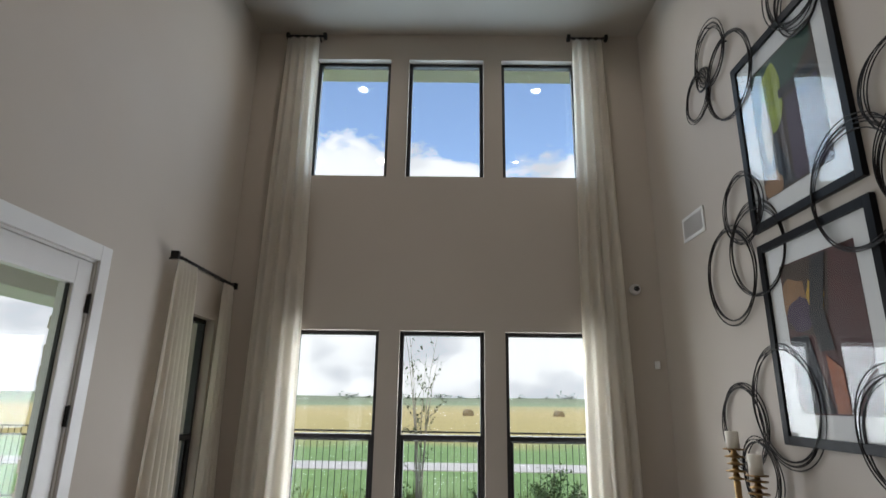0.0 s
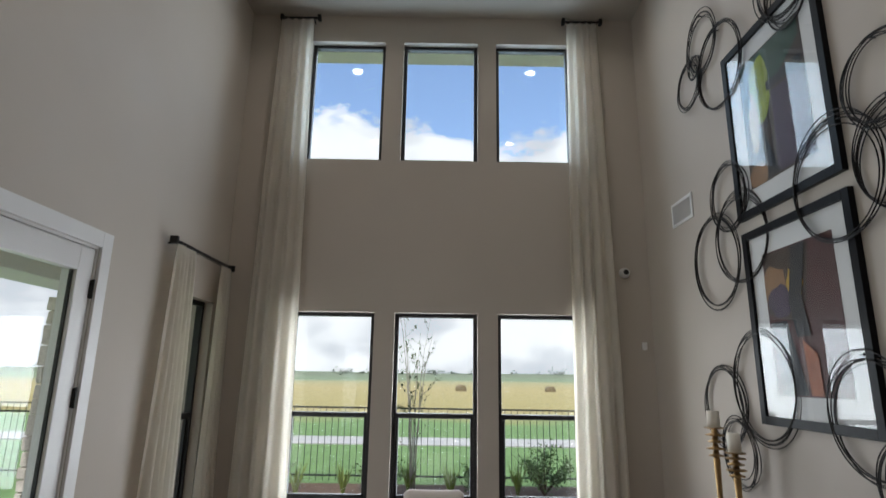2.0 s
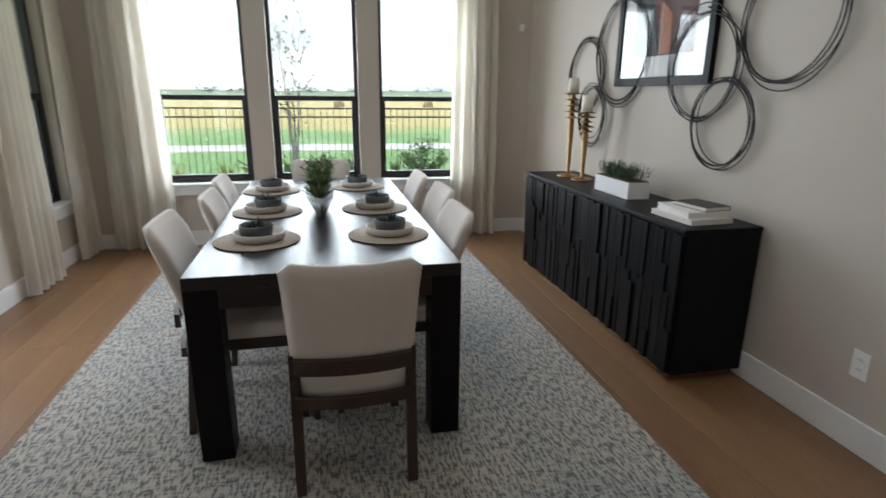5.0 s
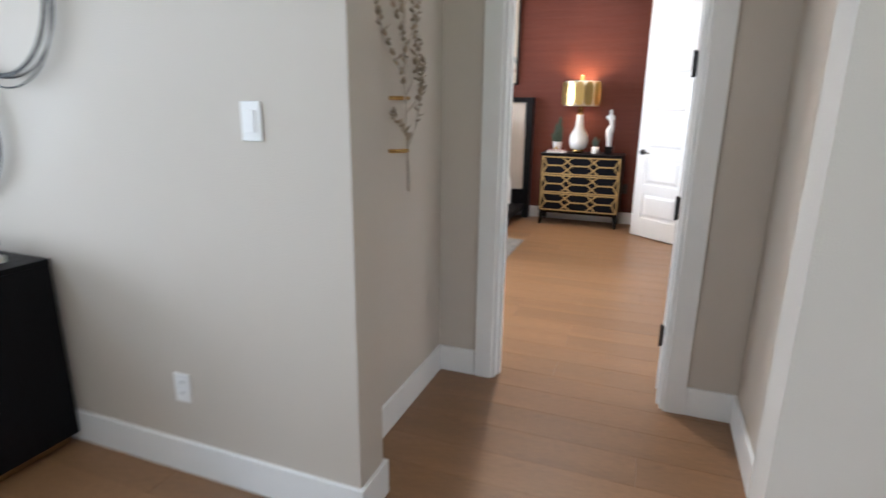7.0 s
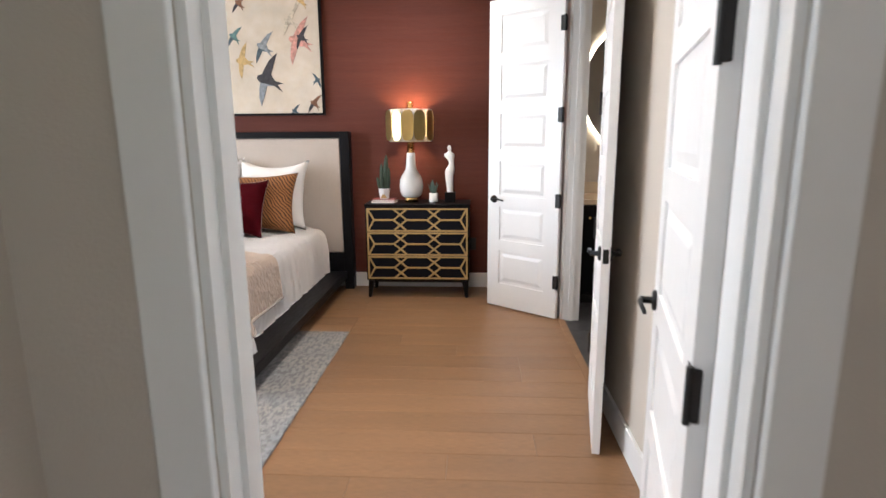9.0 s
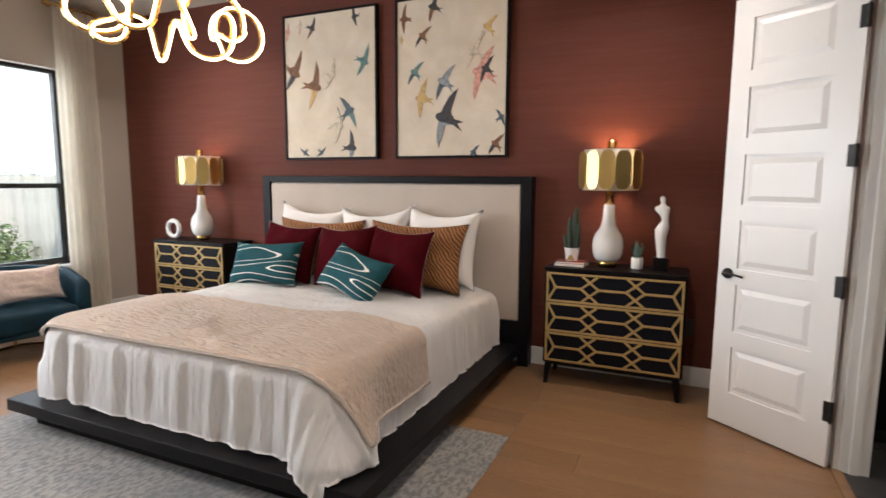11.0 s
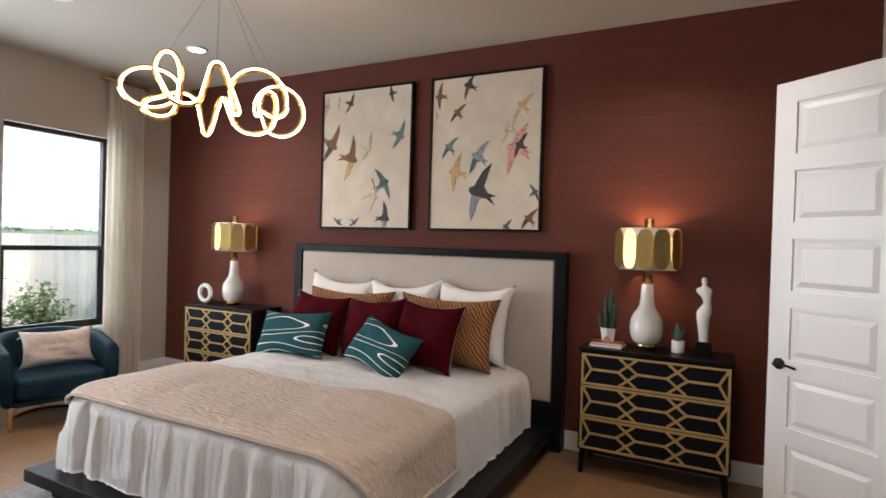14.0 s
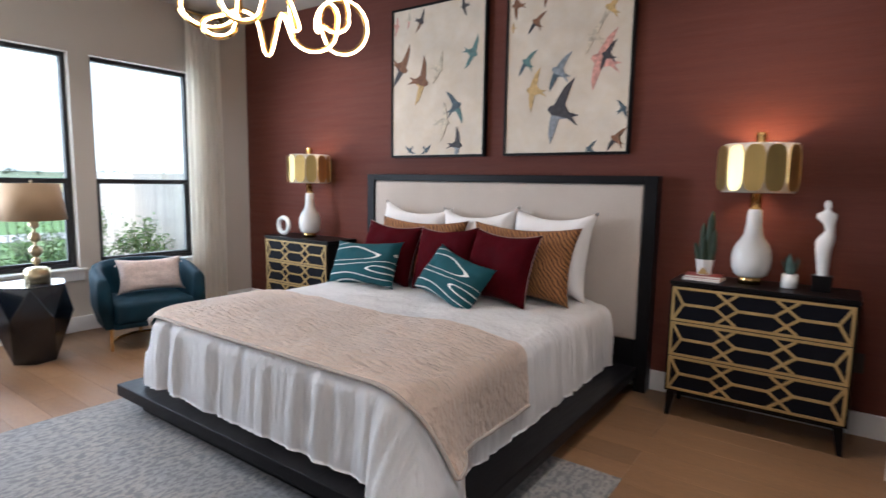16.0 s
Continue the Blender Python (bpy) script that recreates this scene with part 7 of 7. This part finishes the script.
def board_fence():
    CEDAR = mat("whitewashed_cedar", (0.76, 0.70, 0.62), 0.85, vary=0.12, scale=3, grain=0.15, grain_scale=30, stretch=(8, 8, 1), by_object=0.08)
    root = thing("board_fence", "pale timber board fence beside the lawn", "fence", pose(8.45, 10.1, GZ))
    me = mesh_from("board", box(-0.0105, 0.0105, -0.068, 0.068, 0.03, 1.62, 0.002, segments=1), False, CEDAR)
    for i in range(70):
        ob = new("board", me)
        ob.parent = root
        ob.location = (0, -0.14 * i, 0)
    rails = mesh_from("rail", box(0.011, 0.05, -9.7, 0.1, -0.045, 0.045), False, CEDAR)
    for z in (0.3, 0.85, 1.4):
        ob = new("rail", rails)
        ob.parent = root
        ob.location = (0, 0, z)
    across = thing("board_fence", "pale timber board fence across the lawn's end", "fence", pose(7.4, 10.15, GZ))
    mx = mesh_from("board", box(-0.068, 0.068, -0.0105, 0.0105, 0.03, 1.62, 0.002, segments=1), False, CEDAR)
    for i in range(8):
        ob = new("board", mx)
        ob.parent = across
        ob.location = (0.07 + 0.14 * i, 0, 0)


board_fence()
SHRUB = mat("shrub_leaf", (0.15, 0.24, 0.07), 0.6, vary=0.3, scale=20, by_island=0.5)
LILY = mat("strap_leaf", (0.20, 0.26, 0.05), 0.55, vary=0.25, scale=10, by_island=0.4)


def shrub(x, y, r, h, seed):
    rnd = random.Random(seed)
    root = thing("shrub", "low leafy green shrub in the planting bed", "shrub", pose(x, y, GZ + 0.03), group="shrubs in the planting bed")
    st, lf = bmesh.new(), bmesh.new()
    for i in range(26):
        a, k = rnd.uniform(0, 6.28), math.sqrt(rnd.uniform(0, 1))
        tip = Vector((math.cos(a) * r * k, math.sin(a) * r * k, h * (1 - 0.45 * k * k) * rnd.uniform(0.8, 1.1)))
        tube([(0, 0, 0), tip * 0.5 + Vector((0, 0, 0.04)), tip], 0.006, 4, bm=st, taper=0.002)
        for j in range(44):
            p = tip * rnd.uniform(0.35, 1.0) + Vector((rnd.gauss(0, 0.05), rnd.gauss(0, 0.05), rnd.gauss(0, 0.04)))
            p.z = max(0.03, p.z)
            d = Vector((rnd.gauss(0, 1), rnd.gauss(0, 1), rnd.gauss(0.3, 0.7))).normalized() * rnd.uniform(0.03, 0.06)
            blade(lf, p, p + d, 0.044)
    part("stems", st, SUBFLOOR, root)
    part("leaves", lf, SHRUB, root)


def strap_plant(x, y, seed):
    rnd = random.Random(seed)
    root = thing("strap_leaf_plant", "yellow-green strap-leaved plant in the planting bed", "plant", pose(x, y, GZ + 0.03), group="strap-leaved plants")
    bm = bmesh.new()
    for i in range(46):
        a, ln = rnd.uniform(0, 6.28), rnd.uniform(0.36, 0.66)
        d = Vector((math.cos(a), math.sin(a), 0))
        pts = [d * ln * 0.12 * q + Vector((0, 0, ln * (0.5 * q - 0.085 * q * q * rnd.uniform(0.7, 1.2)))) for q in range(4)]
        s = Vector((-d.y, d.x, 0)) * 0.014
        prev = None
        for q, p in enumerate(pts):
            w = s * (1 - q / 3.2)
            cur = (bm.verts.new(p - w), bm.verts.new(p + w))
            if prev:
                bm.faces.new((prev[0], prev[1], cur[1], cur[0]))
            prev = cur
    part("leaves", bm, LILY, root)


for i, (sx, r, h) in enumerate(((-2.6, 0.5, 0.62), (-0.75, 0.42, 0.5), (0.85, 0.4, 0.42), (1.85, 0.52, 0.62), (4.2, 0.5, 0.55), (5.6, 0.6, 0.6), (6.6, 0.6, 0.66), (7.35, 0.6, 0.8), (7.95, 0.45, 0.72))):
    shrub(sx, 9.2 if sx < 4 else 8.9, r, h * 1.3, 40 + i)
for i, sx in enumerate((-2.0, -1.3, -0.3, 0.35, 0.8, 1.4, 2.5, 3.1, 4.8, 5.2)):
    strap_plant(sx, 8.75 + 0.12 * (i % 3), 70 + i)


def young_tree(x, y):
    rnd = random.Random(3)
    root = thing("young_tree", "slender young tree with several stems and sparse leaves", "tree", pose(x, y, GZ))
    BARK = mat("pale_bark", (0.42, 0.37, 0.31), 0.9, vary=0.2, scale=12, grain=0.2, grain_scale=50)
    wood, lf = bmesh.new(), bmesh.new()
    for i in range(6):
        a = i * 1.05 + 0.3
        lean = rnd.uniform(0.03, 0.12)
        h = rnd.uniform(2.3, 3.3)
        pts = [Vector((math.cos(a) * (0.04 + lean * q * q * 0.16) + rnd.uniform(-0.02, 0.02), math.sin(a) * (0.04 + lean * q * q * 0.16), h * q / 5)) for q in range(6)]
        tube(pts, 0.012, 6, bm=wood, taper=0.003)
        for j in range(9):
            f = rnd.uniform(0.3, 0.98)
            k = min(4, int(f * 5))
            p = pts[k].lerp(pts[k + 1], f * 5 - k)
            an = rnd.uniform(0, 6.28)
            tip = p + Vector((math.cos(an) * rnd.uniform(0.08, 0.3), math.sin(an) * 0.2, rnd.uniform(0.12, 0.35)))
            tube([p, p.lerp(tip, 0.5) + Vector((0, 0, -0.03)), tip], 0.004, 4, bm=wood, taper=0.0015)
            for q in range(7):
                s = p.lerp(tip, rnd.uniform(0.35, 1.05))
                d = Vector((rnd.gauss(0, 1), rnd.gauss(0, 1), rnd.gauss(0, 0.8))).normalized() * rnd.uniform(0.045, 0.07)
                blade(lf, s, s + d, 0.03)
    part("trunk", wood, BARK, root, "", True)
    part("crown", lf, mat("olive_leaf", (0.12, 0.15, 0.06), 0.6, vary=0.25, scale=15, by_island=0.5), root, "sparse olive leaves")


young_tree(-0.25, 9.0)


def hay_bale(x, y, z):
    root = thing("hay_bale", "round straw hay bale in the field", "hay bale", pose(x, y, z), group="hay bales")
    part("roll", moved(lathe([(0, -0.7), (0.62, -0.7), (0.72, -0.62), (0.75, 0.0), (0.72, 0.62), (0.62, 0.7), (0, 0.7)], 24), pose(0, 0, 0.72, 90, 0, 25)), mat("straw", (0.20, 0.155, 0.085), 0.95, vary=0.2, scale=3, grain=0.3, grain_scale=20), root, "", True)


hay_bale(-33, 105, -1.45)
hay_bale(3.6, 92, -1.1)
hay_bale(19, 96, -1.2)
hay_bale(58, 100, -1.3)


def tree_line():
    rnd = random.Random(8)
    bm = bmesh.new()
    for i in range(150):
        x, y = rnd.uniform(-480, 620), rnd.uniform(380, 560)
        h = rnd.uniform(2.0, 5.5)
        z0 = GZ - 1.2 + 7.0 * max(0, min(1, (y - 150) / 500)) - 0.6
        for k in range(26):
            p = Vector((x + rnd.gauss(0, h * 0.45), y + rnd.gauss(0, 2), z0 + abs(rnd.gauss(0.45, 0.3)) * h))
            d = Vector((rnd.gauss(0, 1), rnd.gauss(0, 0.4), rnd.gauss(0.2, 0.6))).normalized() * rnd.uniform(0.9, 1.8)
            blade(bm, p, p + d, 1.3)
    solid("far_trees", bm, mat("far_tree_green", (0.055, 0.085, 0.045), 0.9, vary=0.2, scale=0.2, by_island=0.3), "distant hedgerow of low green trees", "trees", kind="stuff")


tree_line()


def eaves():
    SOFF = mat("painted_soffit", (0.78, 0.76, 0.68), 0.8, vary=0.04, scale=2)
    structure("roof_eave", box(-2.6, 2.9, HALL_Y1 + 0.2, 5.82, 5.38, 5.55, 0.01), SOFF, "pale soffit of the roof above the upper windows", "roof")
    structure("roof_bedroom", box(3.0, 8.4, ROOM_Y1 + 0.2, 6.5, 3.0, 3.2, 0.01), SOFF, "pale soffit above the bedroom windows", "roof")
    # the cover is lengthened out of view to block sun from the patio wall
    structure("patio_roof", box(-4.2, HALL_X0 - 0.2, HALL_Y0, 6.0, 2.75, 2.95, 0.01), SOFF, "patio cover soffit outside the glazed door", "roof")
    structure("patio_beam", box(-3.75, -3.3, HALL_Y0, 6.0, 2.5, 2.75, 0.01), TRIM, "pale beam under the patio cover", "beam")


eaves()


def stone_column():
    LIME = mat("cream_limestone", (0.62, 0.565, 0.49), 0.9, vary=0.15, scale=6, grain=0.12, grain_scale=40, bump=0.7, bump_scale=18, by_object=0.14)
    root = thing("stone_column", "stacked cream limestone column on the patio", "column", pose(-3.5, 5.6, -0.02))
    part("core", box(-0.2, 0.2, -0.2, 0.2, 0, 2.52), LIME, root)
    rnd = random.Random(13)
    z = 0.0
    while z < 2.45:
        h = min(rnd.choice((0.11, 0.14, 0.17, 0.2)), 2.5 - z)
        for side in range(4):
            split = rnd.uniform(-0.1, 0.1)
            for a, b in ((-0.27, split), (split, 0.27)):
                d = rnd.uniform(0.235, 0.285)
                bm = box(a + 0.004, b - 0.004, -d, -0.19, z + 0.004, z + h - 0.004, 0.012)
                for v in bm.verts:
                    v.co += Vector((rnd.uniform(-0.006, 0.006), rnd.uniform(-0.008, 0.008), rnd.uniform(-0.004, 0.004)))
                part("stone", moved(bm, pose(0, 0, 0, 0, 0, 90 * side)), LIME, root)
        z += h


stone_column()


def grill_station():
    root = thing("outdoor_kitchen", "outdoor grill counter with a dark top on the patio", "outdoor kitchen", pose(-3.75, 3.9, -0.02))
    part("counter", box(-0.35, 0.35, -0.9, 0.62, 0, 0.72, 0.01), mat("taupe_counter", (0.17, 0.13, 0.11), 0.7, vary=0.15, scale=5), root)
    part("worktop", box(-0.38, 0.38, -0.93, 0.65, 0.72, 0.78, 0.01), mat("dark_stone_top", (0.05, 0.055, 0.07), 0.35, vary=0.2, scale=8), root, "dark stone worktop")
    hood = prism([(-0.25, 0.78), (0.3, 0.78), (0.28, 0.93), (0.1, 1.02), (-0.18, 1.0)], "y", -0.7, 0.1)
    part("grill_hood", hood, mat("steel_blue_grill", (0.16, 0.19, 0.25), 0.3, metal=0.6), root, "steel grill hood")
    for i in range(3):
        part("drawer", box(0.35, 0.365, -0.85 + i * 0.48, -0.41 + i * 0.48, 0.42, 0.68, 0.004), mat("taupe_drawer", (0.13, 0.10, 0.085), 0.5), root)


grill_station()


def clay_jars():
    root = thing("stacked_jars", "stack of pale ribbed ceramic planters on the patio", "planter", pose(-2.95, 4.02, -0.02))
    prof = [(0, 0)]
    for i in range(4):
        z = i * 0.155
        prof += [(0.09, z + 0.001), (0.15, z + 0.045), (0.155, z + 0.1), (0.09, z + 0.152)]
    part("body", lathe(prof + [(0, 0.62)], 28), MATTEW, root, "", True)


clay_jars()

# ---- floors ----
def floors():
    root = solid("floor", box(HALL_X0 - 0.2, ROOM_X1 + 0.15, HALL_Y0 - 0.2, HALL_Y1 + 0.2, -0.15, -0.014), SUBFLOOR, "warm oak plank floor running through the rooms", "floor", kind="structure")
    ext = part("subfloor", box(3.36, ROOM_X1 + 0.15, HALL_Y1 + 0.2, ROOM_Y1 + 0.2, -0.15, -0.014), SUBFLOOR, root)
    rnd = random.Random(7)
    w, gap = 0.19, 0.0006
    meshes = {}

    def plank_mesh(wx, ly):
        key = (round(wx, 2), round(ly, 2))
        if key not in meshes:
            meshes[key] = mesh_from("plank", box(-key[0] / 2 + gap, key[0] / 2 - gap, -key[1] / 2 + gap, key[1] / 2 - gap, -0.014, 0.0, 0.0008, segments=1), False, OAK)
        return meshes[key]

    def lay(x0, x1, y0, y1):
        x = x0
        while x < x1 - 0.02:
            wx = round(min(w, x1 - x), 2)
            y = y0
            first = rnd.choice((0.4, 0.8, 1.2, 1.6))
            while y < y1 - 0.02:
                ly = min(first if y == y0 else rnd.choice((1.2, 1.6, 2.0)), y1 - y)
                if y1 - y - ly < 0.25:
                    ly = y1 - y
                ob = new("plank", plank_mesh(wx, ly))
                ob.parent = root
                ob.location = (x + wx / 2, y + ly / 2, 0)
                y += ly
            x += wx
    lay(HALL_X0, HALL_X1, -3.0, HALL_Y1)
    lay(HALL_X1, HALL_X1 + 0.16, -0.54, 0.6)
    lay(2.36, 3.49, -0.66, 0.77)
    lay(ROOM_X0, ROOM_X1, ROOM_Y0, ROOM_Y1)
    bm = bmesh.new()
    for i in range(22):
        x = HALL_X0 + i * 0.188
        box(x + gap, x + 0.188 - gap, HALL_Y0, -3.0, -0.014, 0.0, 0, bm)
    part("plank_rest", bm, OAK, root)
    tagged(bpy.data.objects["plank_rest"], kind="stuff")


floors()
